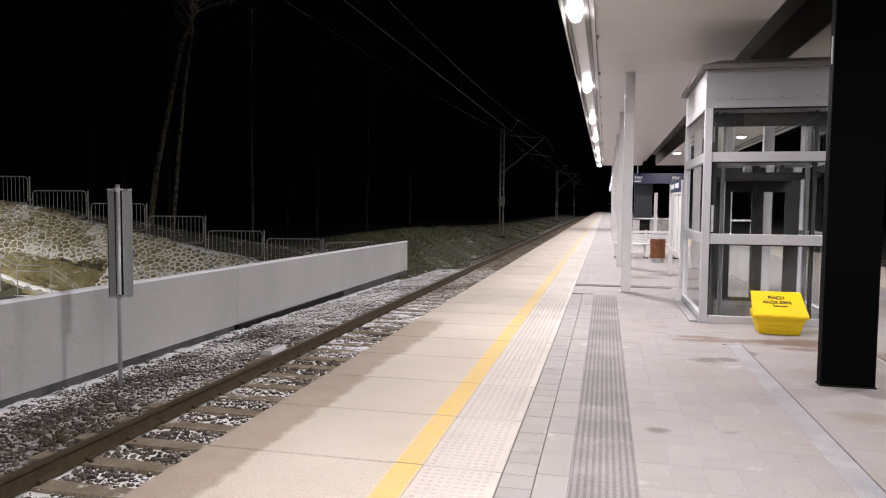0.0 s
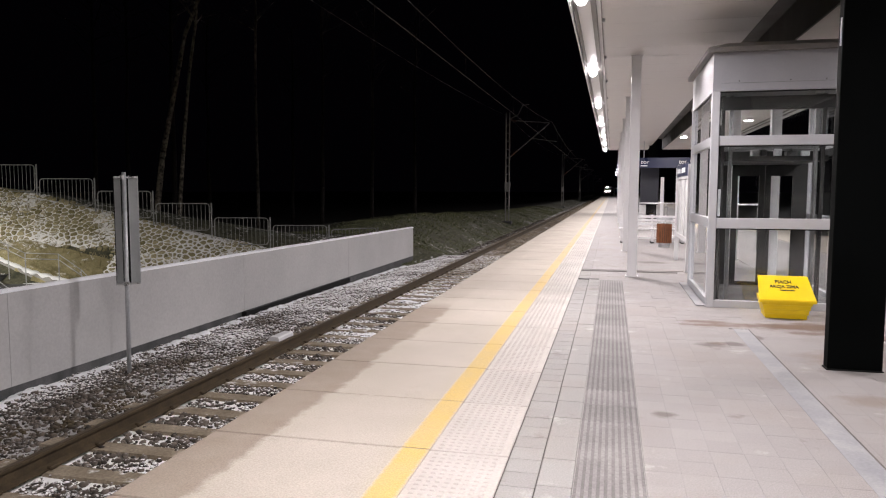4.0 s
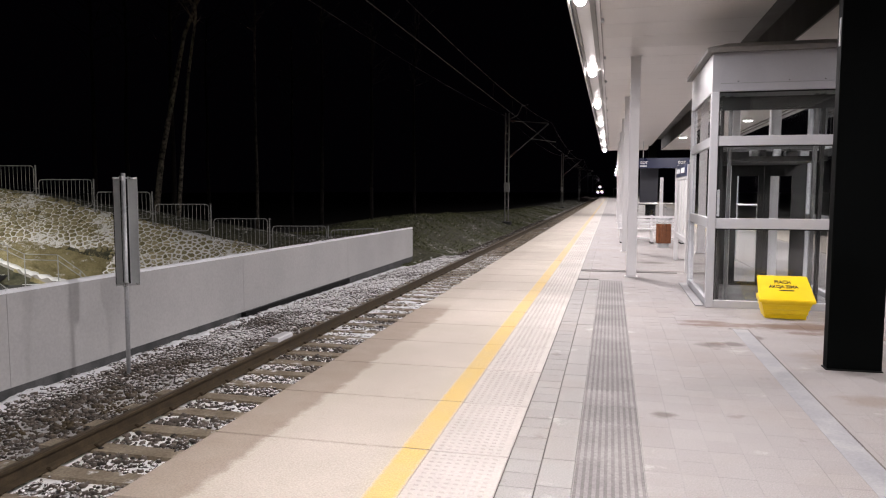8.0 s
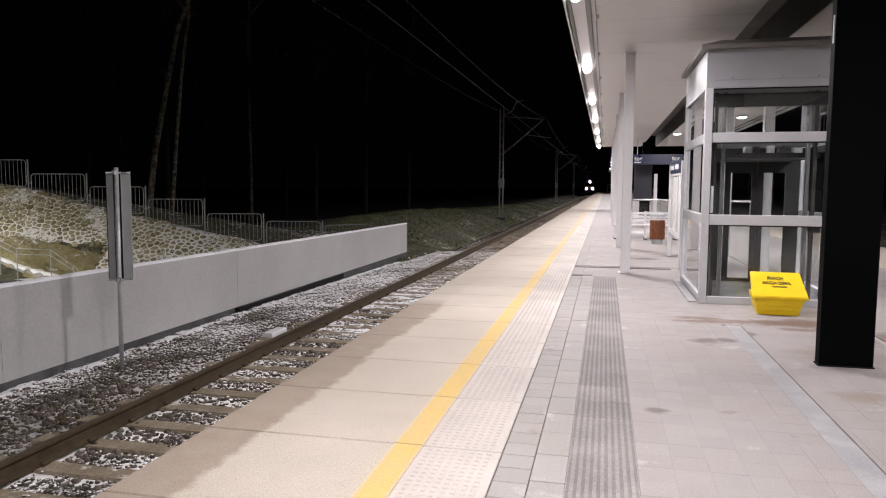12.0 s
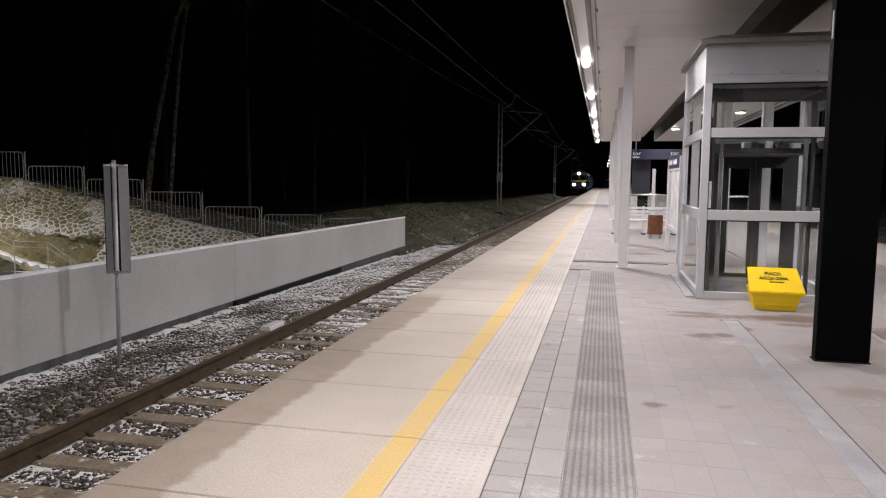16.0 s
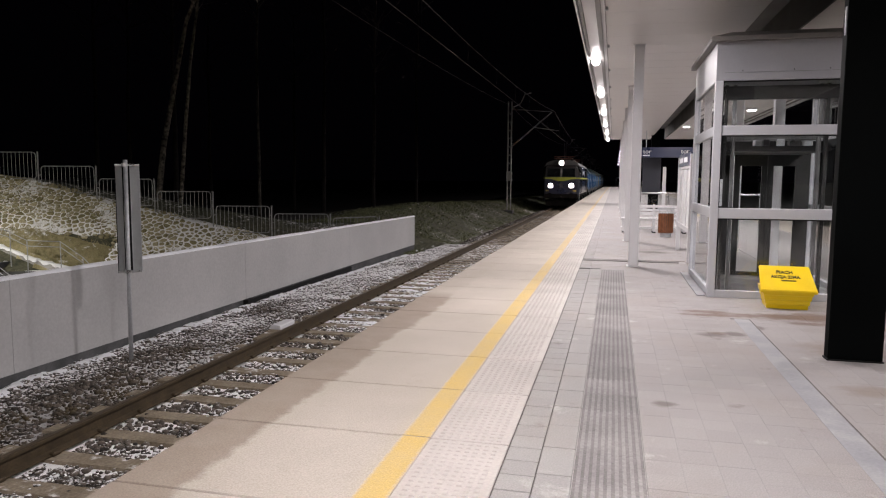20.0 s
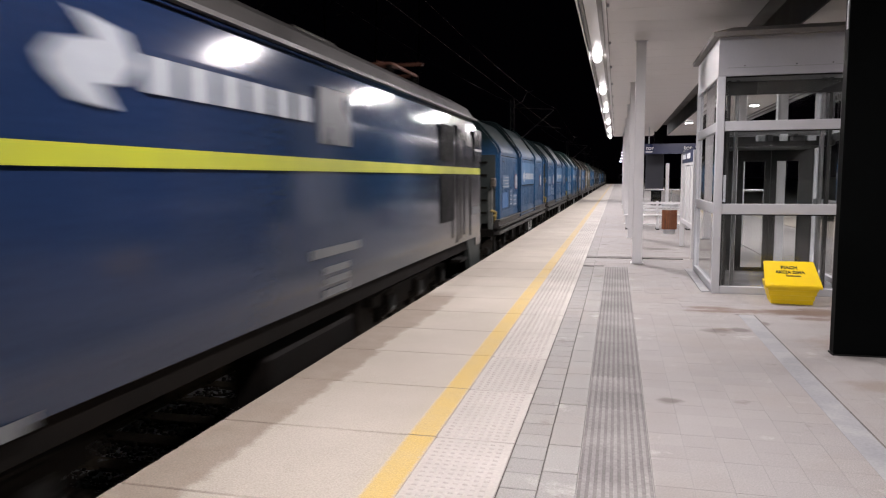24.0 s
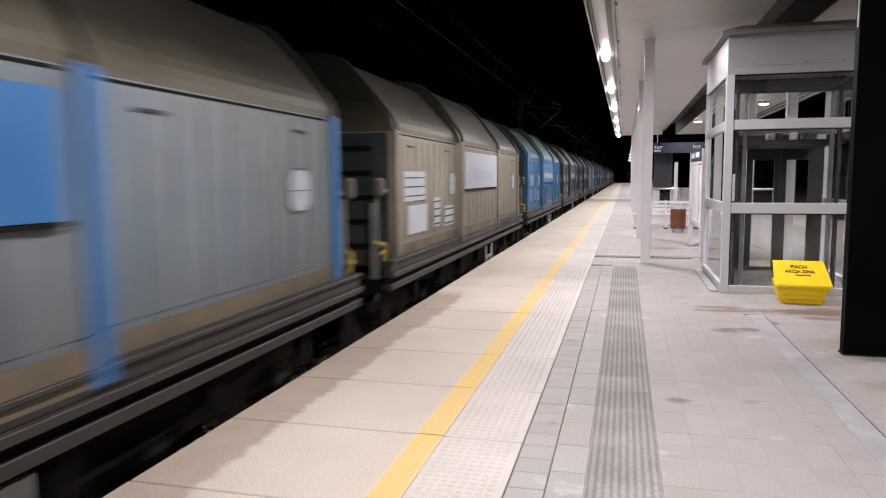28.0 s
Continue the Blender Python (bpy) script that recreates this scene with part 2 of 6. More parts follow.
    "concrete": surf("light_concrete", (0.40, 0.394, 0.388), (0.475, 0.466, 0.458), 0.45, 0.75, grain=0.16, fine=25, bump=0.12),
    "concrete_grey": surf("grey_sheet_metal", (0.40, 0.41, 0.41), (0.46, 0.47, 0.47), 3, 0.6, metal=0.0, grain=0.1),
    "dark_concrete": surf("dark_concrete_surface", (0.05, 0.052, 0.052), (0.10, 0.10, 0.10), 3, 0.75, grain=0.4, spec=0.2),
    "plat_side": surf("platform_wall_concrete", (0.30, 0.29, 0.28), (0.38, 0.37, 0.35), 1, 0.8),
    "snow": surf("packed_snow", (0.88, 0.89, 0.91), (0.92, 0.93, 0.95), 2, 0.7, grain=0.06, bump=0.4),
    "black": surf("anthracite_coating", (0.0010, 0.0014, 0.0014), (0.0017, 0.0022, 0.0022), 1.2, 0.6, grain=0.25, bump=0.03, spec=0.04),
    "rubber": surf("black_membrane", (0.008, 0.008, 0.008), (0.015, 0.015, 0.015), 4, 0.7, grain=0.3, spec=0.1),
    "white_steel": surf("white_coated_steel", (0.60, 0.59, 0.60), (0.66, 0.65, 0.655), 0.8, 0.42, grain=0.05, bump=0.02),
    "lift_steel": surf("silver_grey_coating", (0.40, 0.405, 0.425), (0.45, 0.455, 0.475), 0.7, 0.4, grain=0.05, bump=0.02),
    "fascia_shaded": surf("shaded_fascia_coating", (0.27, 0.272, 0.29), (0.32, 0.322, 0.34), 0.7, 0.45, grain=0.05, bump=0.02),
    "slate": surf("slate_grey_panel", (0.010, 0.012, 0.020), (0.015, 0.017, 0.027), 1.5, 0.5, grain=0.1),
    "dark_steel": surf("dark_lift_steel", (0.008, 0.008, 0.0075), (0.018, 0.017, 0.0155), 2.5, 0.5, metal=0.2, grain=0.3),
    "galv": surf("galvanised_steel", (0.42, 0.43, 0.44), (0.54, 0.55, 0.56), 14, 0.45, metal=0.3, grain=0.2),
    "galv_fence": surf("dull_galvanised_tube", (0.20, 0.205, 0.20), (0.30, 0.305, 0.30), 14, 0.6, metal=0.2, grain=0.25, spec=0.3),
    "galv_dark": surf("dull_guide_steel", (0.10, 0.10, 0.10), (0.16, 0.16, 0.16), 3, 0.4, metal=0.6, grain=0.3),
    "stainless": surf("brushed_steel", (0.55, 0.55, 0.55), (0.62, 0.62, 0.62), 10, 0.3, metal=0.9, grain=0.1),
    "soffit": surf("white_metal_soffit", (0.53, 0.505, 0.49), (0.60, 0.575, 0.56), 0.5, 0.40, grain=0.05, bump=0.0),
    "soffit_dark": surf("dark_gutter_lining", (0.035, 0.033, 0.028), (0.055, 0.05, 0.043), 1.2, 0.6),
    "roof": surf("grey_roof_sheet", (0.16, 0.16, 0.17), (0.20, 0.20, 0.21), 1.5, 0.5),
    "roof_edge": surf("brown_grey_flashing", (0.15, 0.14, 0.135), (0.19, 0.18, 0.17), 2.5, 0.5),
    "led": glow("led_lens", LED_COLOUR, 40.0),
    "led_tube": glow("led_tube_lens", LED_COLOUR, 45.0),
    "glass": glass_mat("clear_glass"),
    "yellow_plastic": surf("yellow_plastic", (0.85, 0.60, 0.005), (0.80, 0.55, 0.005), 3, 0.4, grain=0.06, bump=0.05),
    "ink": surf("black_ink", (0.02, 0.018, 0.012), (0.03, 0.027, 0.02), 6, 0.6),
    "timber": surf("red_brown_timber", (0.23, 0.085, 0.035), (0.16, 0.055, 0.022), 9, 0.55, grain=0.35, rand=0.2),
    "navy": surf("navy_sign_enamel", (0.010, 0.016, 0.055), (0.013, 0.02, 0.065), 3, 0.35, grain=0.05),
    "white_ink": surf("white_lettering", (0.75, 0.76, 0.78), (0.8, 0.8, 0.82), 5, 0.5, grain=0.03),
    "paper": surf("printed_paper", (0.55, 0.55, 0.54), (0.66, 0.66, 0.65), 9, 0.6, grain=0.1),
    "ballast": snowy("snowy_ballast", (0.030, 0.024, 0.017), (0.23, 0.19, 0.155), 0.17, 30.0, patch=1.1, swept=0.45),
    "ballast_white": snowy("snow_covered_ballast", (0.035, 0.028, 0.021), (0.25, 0.21, 0.17), 0.34, 30.0, patch=0.9),
    "ballast_dark": snowy("bare_dark_ballast", (0.030, 0.024, 0.017), (0.17, 0.14, 0.11), 0.02, 30.0, patch=0.9),
    "ballast_bare": snowy("bare_ballast_bed", (0.030, 0.024, 0.017), (0.075, 0.06, 0.044), 0.10, 14.0, island=False, patch=0.9, swept=0.7),
    "ballast_bed": snowy("ballast_bed", (0.030, 0.024, 0.017), (0.075, 0.06, 0.044), 0.38, 14.0, island=False, patch=0.9, swept=0.55),
    "sleeper": snowy("concrete_sleeper", (0.24, 0.185, 0.12), (0.42, 0.35, 0.255), -0.03, 6.0, island=False),
    "rail": surf("rusty_rail_steel", (0.034, 0.024, 0.013), (0.062, 0.044, 0.024), 8, 0.75, metal=0.0, grain=0.4, spec=0.25),
    "rail_top": surf("worn_rail_head", (0.10, 0.075, 0.048), (0.15, 0.115, 0.078), 6, 0.5, metal=0.5, grain=0.2),
    # The litter colour stands in for darkness where lamplight should not reach.
    "grass": snowy("winter_grass_ground", (0.060, 0.064, 0.038), (0.17, 0.165, 0.105), 0.025, 6.5, island=False, up=0.4, fine=12, litter=(0.022, 0.018, 0.012)),
    "ballast_far": snowy("far_track_bed", (0.045, 0.037, 0.027), (0.10, 0.083, 0.063), 0.06, 7.0, island=False),
    "dry_grass": snowy("dry_brown_grass", (0.30, 0.262, 0.125), (0.54, 0.47, 0.26), 0.02, 5.0, island=False, fine=30),
    "gap": surf("dark_gap", (0.085, 0.075, 0.068), (0.16, 0.14, 0.125), 4, 0.9),
    "blade": snowy("winter_grass_blades", (0.11, 0.13, 0.055), (0.28, 0.285, 0.15), -0.02, 2.0, litter=(0.03, 0.026, 0.016)),
    "cobble": snowy("pitching_stones", (0.26, 0.228, 0.10), (0.62, 0.55, 0.34), 0.27, 6.5, island=True, up=0.25, fine=22, patch=1.4),
    "mortar": snowy("snow_in_joints", (0.34, 0.30, 0.19), (0.52, 0.47, 0.35), 0.86, 3.0, island=False, up=0.5),
    "bark": surf("birch_bark", (0.33, 0.288, 0.22), (0.022, 0.018, 0.015), 6, 0.8, grain=0.4),
    # Dimmed copy of the birch bark, for one trunk in weak light.
    "birch_bark_dim": surf("dimmed_birch_bark", (0.105, 0.09, 0.07), (0.022, 0.018, 0.015), 6, 0.8, grain=0.4),
    "pine_bark": surf("pine_bark", (0.022, 0.015, 0.012), (0.012, 0.009, 0.007), 5, 0.9, grain=0.4),
    "wire": surf("copper_wire", (0.03, 0.024, 0.022), (0.05, 0.04, 0.036), 9, 0.5, metal=0.5),
    "mast_steel": surf("weathered_mast_steel", (0.21, 0.205, 0.19), (0.29, 0.28, 0.265), 7, 0.55, metal=0.3, grain=0.25),
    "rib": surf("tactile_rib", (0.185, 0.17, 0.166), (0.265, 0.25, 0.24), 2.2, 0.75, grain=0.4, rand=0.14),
    "ceramic": surf("insulator_brown", (0.10, 0.05, 0.03), (0.12, 0.06, 0.04), 9, 0.3),
}


# ---- mesh helpers ----
def box(bm, x0, x1, y0, y1, z0, z1, bev=0.0):
    r = bmesh.ops.create_cube(bm, size=1, matrix=Matrix.LocRotScale(((x0 + x1) / 2, (y0 + y1) / 2, (z0 + z1) / 2), None, (abs(x1 - x0), abs(y1 - y0), abs(z1 - z0))))
    if bev:
        es = list({e for v in r["verts"] for e in v.link_edges})
        bmesh.ops.bevel(bm, geom=es, offset=bev, segments=1, affect="EDGES", profile=0.5)
    return bm


def rod(bm, a, b, r, r2=None, seg=10):
    a, b = Vector(a), Vector(b)
    d = b - a
    m = Matrix.Translation((a + b) / 2) @ d.to_track_quat("Z", "Y").to_matrix().to_4x4()
    bmesh.ops.create_cone(bm, cap_ends=True, segments=seg, radius1=r, radius2=r if r2 is None else r2, depth=d.length, matrix=m)
    return bm


def prism(bm, pts, y0, y1, axis="y"):
    """A profile of (x, z) points drawn along y (or of (y, z) points along x)."""
    a = [bm.verts.new((p[0], y0, p[1]) if axis == "y" else (y0, p[0], p[1])) for p in pts]
    b = [bm.verts.new((p[0], y1, p[1]) if axis == "y" else (y1, p[0], p[1])) for p in pts]
    n = len(pts)
    bm.faces.new(a)
    bm.faces.new(b[::-1])
    for i in range(n):
        bm.faces.new((a[i], b[i], b[(i + 1) % n], a[(i + 1) % n]))
    bmesh.ops.recalc_face_normals(bm, faces=bm.faces)
    return bm


def B(*boxes, bev=0.0):
    bm = bmesh.new()
    for b in boxes:
        box(bm, *b, bev=bev)
    return bm


def R_(*rods, seg=10):
    bm = bmesh.new()
    for r in rods:
        rod(bm, r[0], r[1], *r[2:], seg=seg)
    return bm


def mesh_of(bm, name, material, smooth=False):
    me = bpy.data.meshes.new(name)
    bm.to_mesh(me)
    bm.free()
    me.materials.append(material)
    if smooth:
        for p in me.polygons:
            p.use_smooth = True
    return me


def part(name, bm, material, parent=None, label="", smooth=False):
    ob = new(name, mesh_of(bm, name, material, smooth))
    if parent is not None:
        ob.parent = parent
    if label:
        ob["label"] = label
    return ob


def thing(name, label, category, group="", kind="", at=None):
    ob = new(name)
    if at is not None:
        ob.matrix_basis = at
    return tagged(ob, label, category, group, kind)


def solid(name, bm, material, label, category, group="", kind="", smooth=False):
    return tagged(part(name, bm, material, None, "", smooth), label, category, group, kind)


def piece(name, me, parent, x, y, z, rz=0.0):
    ob = new(name, me)
    ob.parent = parent
    ob.matrix_basis = pose(x, y, z, 0, 0, rz)
    return ob


def raw(name, verts, faces, material, smooth=False):
    me = bpy.data.meshes.new(name)
    me.from_pydata([tuple(v) for v in verts], [], [tuple(f) for f in faces])
    me.materials.append(material)
    if smooth:
        me.polygons.foreach_set("use_smooth", [True] * len(me.polygons))
    return new(name, me)


def lettering(name, text, size, material, parent, m, depth=0.002, bold=0.0):
    cu = bpy.data.curves.new(name, "FONT")
    cu.body, cu.size, cu.align_x, cu.extrude, cu.offset = text, size, "CENTER", depth, bold
    tmp = bpy.data.objects.new(name, cu)
    scene.collection.objects.link(tmp)
    me = bpy.data.meshes.new_from_object(tmp.evaluated_get(bpy.context.evaluated_depsgraph_get()))
    bpy.data.objects.remove(tmp)
    me.materials.append(material)
    ob = new(name, me)
    ob.parent = parent
    ob.matrix_basis = m
    return ob


rng = np.random.default_rng(7)
EDGE, SLAB_R, YEL_L, YEL_R, GUIDE_L, GUIDE_R = -2.54, -0.567, -1.247, -1.06, -0.17, 0.212
FAR_EDGE = 7.4
TRACK_X, RAIL_Z = -4.215, -0.76
SLAB, JOINT0 = 1.02, 4.12


# ---- ground: one sheet with the cutting, the stone-pitched slope and the wood beyond ----
FENCE_P, FENCE_D = Vector((-13.2, 21.5)), Vector((0.980, 0.199))


def crest_z(y):
    """Height of the cutting's edge above the platform, falling away along the line."""
    return 0.30 - 0.42 * min(max((y - 36) / 18, 0), 1) - 0.45 * min(max((y - 54) / 40, 0), 1)


def ground_z(x, y):
    if x > (-7.6 if y < 27 else -6.3):
        return -1.2
    top = crest_z(y)
    k = min(max((-6.3 - x) / 3.3, 0), 1)
    k = 0.5 * k + 0.5 * k * k * (3 - 2 * k)
    wood = -1.10 + (top + 1.10) * k
    if x < -9.6:
        wood = max(top - 0.10 * (-9.6 - x), -1.6)
    d = Vector((x, y)) - FENCE_P
    u, w = d.dot(FENCE_D), d.x * -FENCE_D.y + d.y * FENCE_D.x
    zf = -0.06 - 0.228 * u if u < 2.5 else -0.63
    zf = max(min(zf, 3.0), -0.75)
    if w < 0:
        return max(zf + 0.58 * w, -3.2)
    rise = min(w / 1.8, 1) * min(max((6.0 - w) / 3.0, 0), 1)
    zf += 0.40 * rise * min(max((u + 7) / 4, 0), 1) * min(max((6.5 - u) / 2, 0), 1)
    k = min(max((w - 1.0) / 5.0, 0), 1)
    k = k * k * (3 - 2 * k)
    return zf * (1 - k) + wood * k + 0.12 * noise.noise((x * 0.35, y * 0.35, 0)) + 0.05 * noise.noise((x * 1.1, y * 1.1, 3))


def sheet(name, xs, ys, zfun, material):
    vs = [(x, y, zfun(x, y)) for y in ys for x in xs]
    nx = len(xs)
    fs = [(j * nx + i, j * nx + i + 1, (j + 1) * nx + i + 1, (j + 1) * nx + i) for j in range(len(ys) - 1) for i in range(nx - 1)]
    return raw(name, vs, fs, material, True)


gx = [-600, -300, -150, -90, -60] + list(np.arange(-45, -7.0, 0.5)) + [-7.0, -6.5, -6.3, -6.0, -2, 8, 14, 40, 120, 300, 600]
gy = [-600, -200, -80, -40] + list(np.arange(-10, 80, 0.6)) + list(np.arange(80, 200, 5)) + [260, 400, 700, 1500]
ground = tagged(sheet("ground", [float(v) for v in gx], [float(v) for v in gy], ground_z, M["grass"]), "dark winter grass ground with traces of snow", "ground", kind="structure")


# ---- platform ----
platform = thing("pavement", "wide concrete island platform with pale edge slabs and grey pavers", "platform", kind="structure")
part("platform_body", B((EDGE + 0.10, FAR_EDGE - 0.10, -30, 215, -1.4, -0.13)), M["plat_side"], platform)
part("joint_bed", B((EDGE + 0.06, FAR_EDGE - 0.06, -30, 215, -0.13, -0.014)), M["joint"], platform)

# ---- canopy ----
SOF_Z, SOF_L, SOF_R, CAN_END, CAN_START = 4.04, -0.19, 2.02, 44.2, -26.0
RIGHT_L, RIGHT_R = 2.86, 5.07
canopy = thing("ceiling", "white metal soffit of the platform canopy with a dark middle gutter", "canopy", kind="structure")
bm = bmesh.new()
y = CAN_START
while y < CAN_END - 0.01:
    y2 = min(y + 0.90, CAN_END)
    for a, b in ((SOF_L, SOF_R), (RIGHT_L, RIGHT_R)):
        prism(bm, [(y + 0.0005, SOF_Z + 0.03), (y + 0.0005, SOF_Z + 0.004), (y + 0.006, SOF_Z + 0.001), (y + 0.016, SOF_Z), (y2 - 0.016, SOF_Z), (y2 - 0.006, SOF_Z + 0.001), (y2 - 0.0005, SOF_Z + 0.004), (y2 - 0.0005, SOF_Z + 0.03)], a, b, "x")
    y = y2
part("soffit_panels", bm, M["soffit"], canopy)
part("soffit_backing", B((SOF_L, SOF_R, CAN_START, CAN_END, SOF_Z + 0.034, SOF_Z + 0.07), (RIGHT_L, RIGHT_R, CAN_START, CAN_END, SOF_Z + 0.034, SOF_Z + 0.07)), M["roof_edge"], canopy)
part("gutter", B((SOF_R, SOF_R + 0.03, CAN_START, CAN_END, SOF_Z + 0.004, SOF_Z + 0.62), (RIGHT_L - 0.03, RIGHT_L, CAN_START, CAN_END, SOF_Z + 0.004, SOF_Z + 0.62),
                 (SOF_R, RIGHT_L, CAN_START, CAN_END, SOF_Z + 0.62, SOF_Z + 0.66)), M["soffit_dark"], canopy)
part("roof", B((-0.66, 5.54, CAN_START, CAN_END, SOF_Z + 0.68, SOF_Z + 0.74)), M["roof"], canopy)
part("end_fascia", B((SOF_L + 0.01, SOF_R - 0.01, CAN_END + 0.002, CAN_END + 0.03, SOF_Z - 0.02, SOF_Z + 0.66), (RIGHT_L + 0.01, RIGHT_R - 0.01, CAN_END + 0.002, CAN_END + 0.03, SOF_Z - 0.02, SOF_Z + 0.66)), M["roof_edge"], canopy)
for side in (-1, 1):
    q = (lambda v: v) if side < 0 else (lambda v: 4.88 - v)
    bm = bmesh.new()
    for a, b, z0, z1 in ((-0.60, -0.575, 3.99, 4.72), (-0.575, -0.205, 4.10, 4.125), (-0.222, -0.197, 4.02, 4.72)):
        box(bm, min(q(a), q(b)), max(q(a), q(b)), CAN_START, CAN_END, z0, z1)
    part("lamp_trough", bm, M["white_steel"], canopy, "white steel trough along the canopy edge")
    part("cable_tray", B((min(q(-0.33), q(-0.26)), max(q(-0.33), q(-0.26)), CAN_START, CAN_END, 4.055, 4.092), (min(q(-0.56), q(-0.52)), max(q(-0.56), q(-0.52)), CAN_START, CAN_END, 4.06, 4.092)), M["roof_edge"], canopy)
    part("drip_edge", B((min(q(-0.196), q(-0.186)), max(q(-0.196), q(-0.186)), CAN_START, CAN_END, 4.0, 4.038)), M["roof_edge"], canopy)

# clips along the drip edge
for k in range(12):
    solid("cable_clip", B((-0.196, -0.15, 7.6 + 2.9 * k, 7.66 + 2.9 * k, 3.985, 4.035), bev=0.006), M["galv"], "small galvanised clip under the soffit edge", "clip", "soffit clips")


def strip_lamp(x, y):
    lamp = thing("canopy_lamp", "lit white led lamp under the canopy edge", "lamp", "canopy lamps", at=pose(x, y, LAMP_Z))
    part("housing", B((-0.05, 0.05, -0.14, 0.14, 0.056, 0.078), bev=0.008), M["white_steel"], lamp)
    bm = bmesh.new()
    bmesh.ops.create_uvsphere(bm, u_segments=18, v_segments=12, radius=1.0)
    bmesh.ops.scale(bm, vec=(0.078, 0.17, 0.074), verts=bm.verts)
    bmesh.ops.translate(bm, vec=(0, 0, -0.022), verts=bm.verts)
    part("lens", bm, M["led_tube"], lamp, "glowing white lens", True)
    return lamp


def light_at(name, x, y, z, power, sx, sy, lean=0.0):
    d = bpy.data.lights.new(name, "AREA")
    d.shape, d.size, d.size_y, d.energy, d.color = "RECTANGLE", sx, sy, power, LED_COLOUR
    ob = new(name, d)
    ob.matrix_basis = pose(x, y, z, 0, lean, 0)
    return ob


for yy in LAMP_YS:
    strip_lamp(LAMP_X, yy)
    light_at("lamp_light", LAMP_X, yy, LAMP_Z - 0.105, LAMP_POWER, 0.12, 0.30, -LAMP_TILT)
    # Right-hand row is made up, kept only out of sight to light that floor.
    if 10 < yy < 38 or yy < 0:
        continue
    strip_lamp(4.88 - LAMP_X, yy)
    light_at("lamp_light", 4.88 - LAMP_X, yy, LAMP_Z - 0.105, LAMP_POWER * 0.75, 0.12, 0.30, LAMP_TILT)


def round_lamp(x, y, power):
    lamp = thing("downlight", "round lit ceiling lamp under the canopy", "lamp", "round ceiling lamps", at=pose(x, y, SOF_Z - 0.09))
    part("rim", R_(((0, 0, 0.02), (0, 0, 0.09), 0.17), seg=24), M["white_steel"], lamp)
    part("lens", R_(((0, 0, 0.0), (0, 0, 0.02), 0.15), seg=24), M["led"], lamp, "glowing white lens")
    light_at("lamp_light", x, y, SOF_Z - 0.11, power, 0.2, 0.2)


# Third lamp is unseen, added at the same spacing to light the floor.
for xx, yy in ((4.43, 25.84), (3.05, 33.4), (4.43, 18.28)):
    round_lamp(xx, yy, 185)

# columns
for k in range(6):
    yy = 13.50 + 5.75 * k
    col = thing("canopy_column", "slim white square steel column on the platform", "column", "white canopy columns")
    part("shaft", B((0.30, 0.475, yy, yy + 0.175, 0.016, SOF_Z), bev=0.008), M["white_steel"], col)
    part("base_plate", B((0.27, 0.505, yy - 0.03, yy + 0.205, 0.0, 0.016)), M["white_steel"], col)
    part("cap_plate", B((0.27, 0.505, yy - 0.03, yy + 0.205, SOF_Z - 0.012, SOF_Z - 0.001)), M["white_steel"], col)
for yy in (13.50, 17.60):
    col = thing("canopy_column", "slim white square steel column behind the lift", "column", "white canopy columns")
    part("shaft", B((2.70, 2.865, yy, yy + 0.175, 0.016, 3.42 if yy < 15 else 4.02), bev=0.008), M["white_steel"], col)
    part("base_plate", B((2.67, 2.895, yy - 0.03, yy + 0.205, 0.0, 0.016)), M["white_steel"], col)
back_rail = thing("glass_railing", "short glass balustrade with a steel top rail", "railing")
part("top_rail", R_(((3.70, 23.0, 1.18), (4.32, 23.0, 1.18), 0.03), seg=8), M["stainless"], back_rail)
for xx in (3.72, 4.30):
    part("post", R_(((xx, 23.0, 0), (xx, 23.0, 1.16), 0.025), seg=8), M["stainless"], back_rail)
bal = part("pane", B((3.76, 4.26, 22.995, 23.005, 0.12, 1.08)), M["glass"], back_rail)
bal.visible_shadow = False
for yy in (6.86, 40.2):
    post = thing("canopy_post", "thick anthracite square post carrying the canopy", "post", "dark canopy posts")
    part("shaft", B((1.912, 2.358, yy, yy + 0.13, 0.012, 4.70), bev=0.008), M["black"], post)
    part("base_joint", B((1.904, 2.366, yy - 0.01, yy + 0.14, 0.0, 0.012)), M["rubber"], post)
    # Pale strip painting in a lamp's reflection on the post edge.
    part("reflective_edge", B((1.904, 1.9115, yy + 0.03, yy + 0.06, 2.86, 3.10)), M["galv"], post)


# ---- lift ----
LX0, LX1, LY0, LY1 = 1.29, 3.20, 10.23, 12.74
lift = thing("lift", "glazed platform lift tower in silver-grey steel with dark car inside", "lift")
for px_, py_ in ((LX0, LY0), (LX1 - 0.10, LY0), (LX0, LY1 - 0.10), (LX1 - 0.10, LY1 - 0.10)):
    part("corner_post", B((px_, px_ + 0.10, py_, py_ + 0.10, 0, 2.93), bev=0.006), M["lift_steel"], lift)
for z0, z1 in ((0, 0.10), (1.09, 1.23), (2.21, 2.34)):
    part("rail", B((LX0 + 0.101, LX1 - 0.101, LY0 + 0.012, LY0 + 0.09, z0, z1), bev=0.004), M["lift_steel"], lift)
    part("rail", B((LX0 + 0.012, LX0 + 0.09, LY0 + 0.101, LY1 - 0.101, z0, z1), bev=0.004), M["lift_steel"], lift)
    part("rail", B((LX1 - 0.09, LX1 - 0.012, LY0 + 0.101, LY1 - 0.101, z0, z1), bev=0.004), M["lift_steel"], lift)
# Front fascia takes a darkened copy of the side steel, painting in its shade.
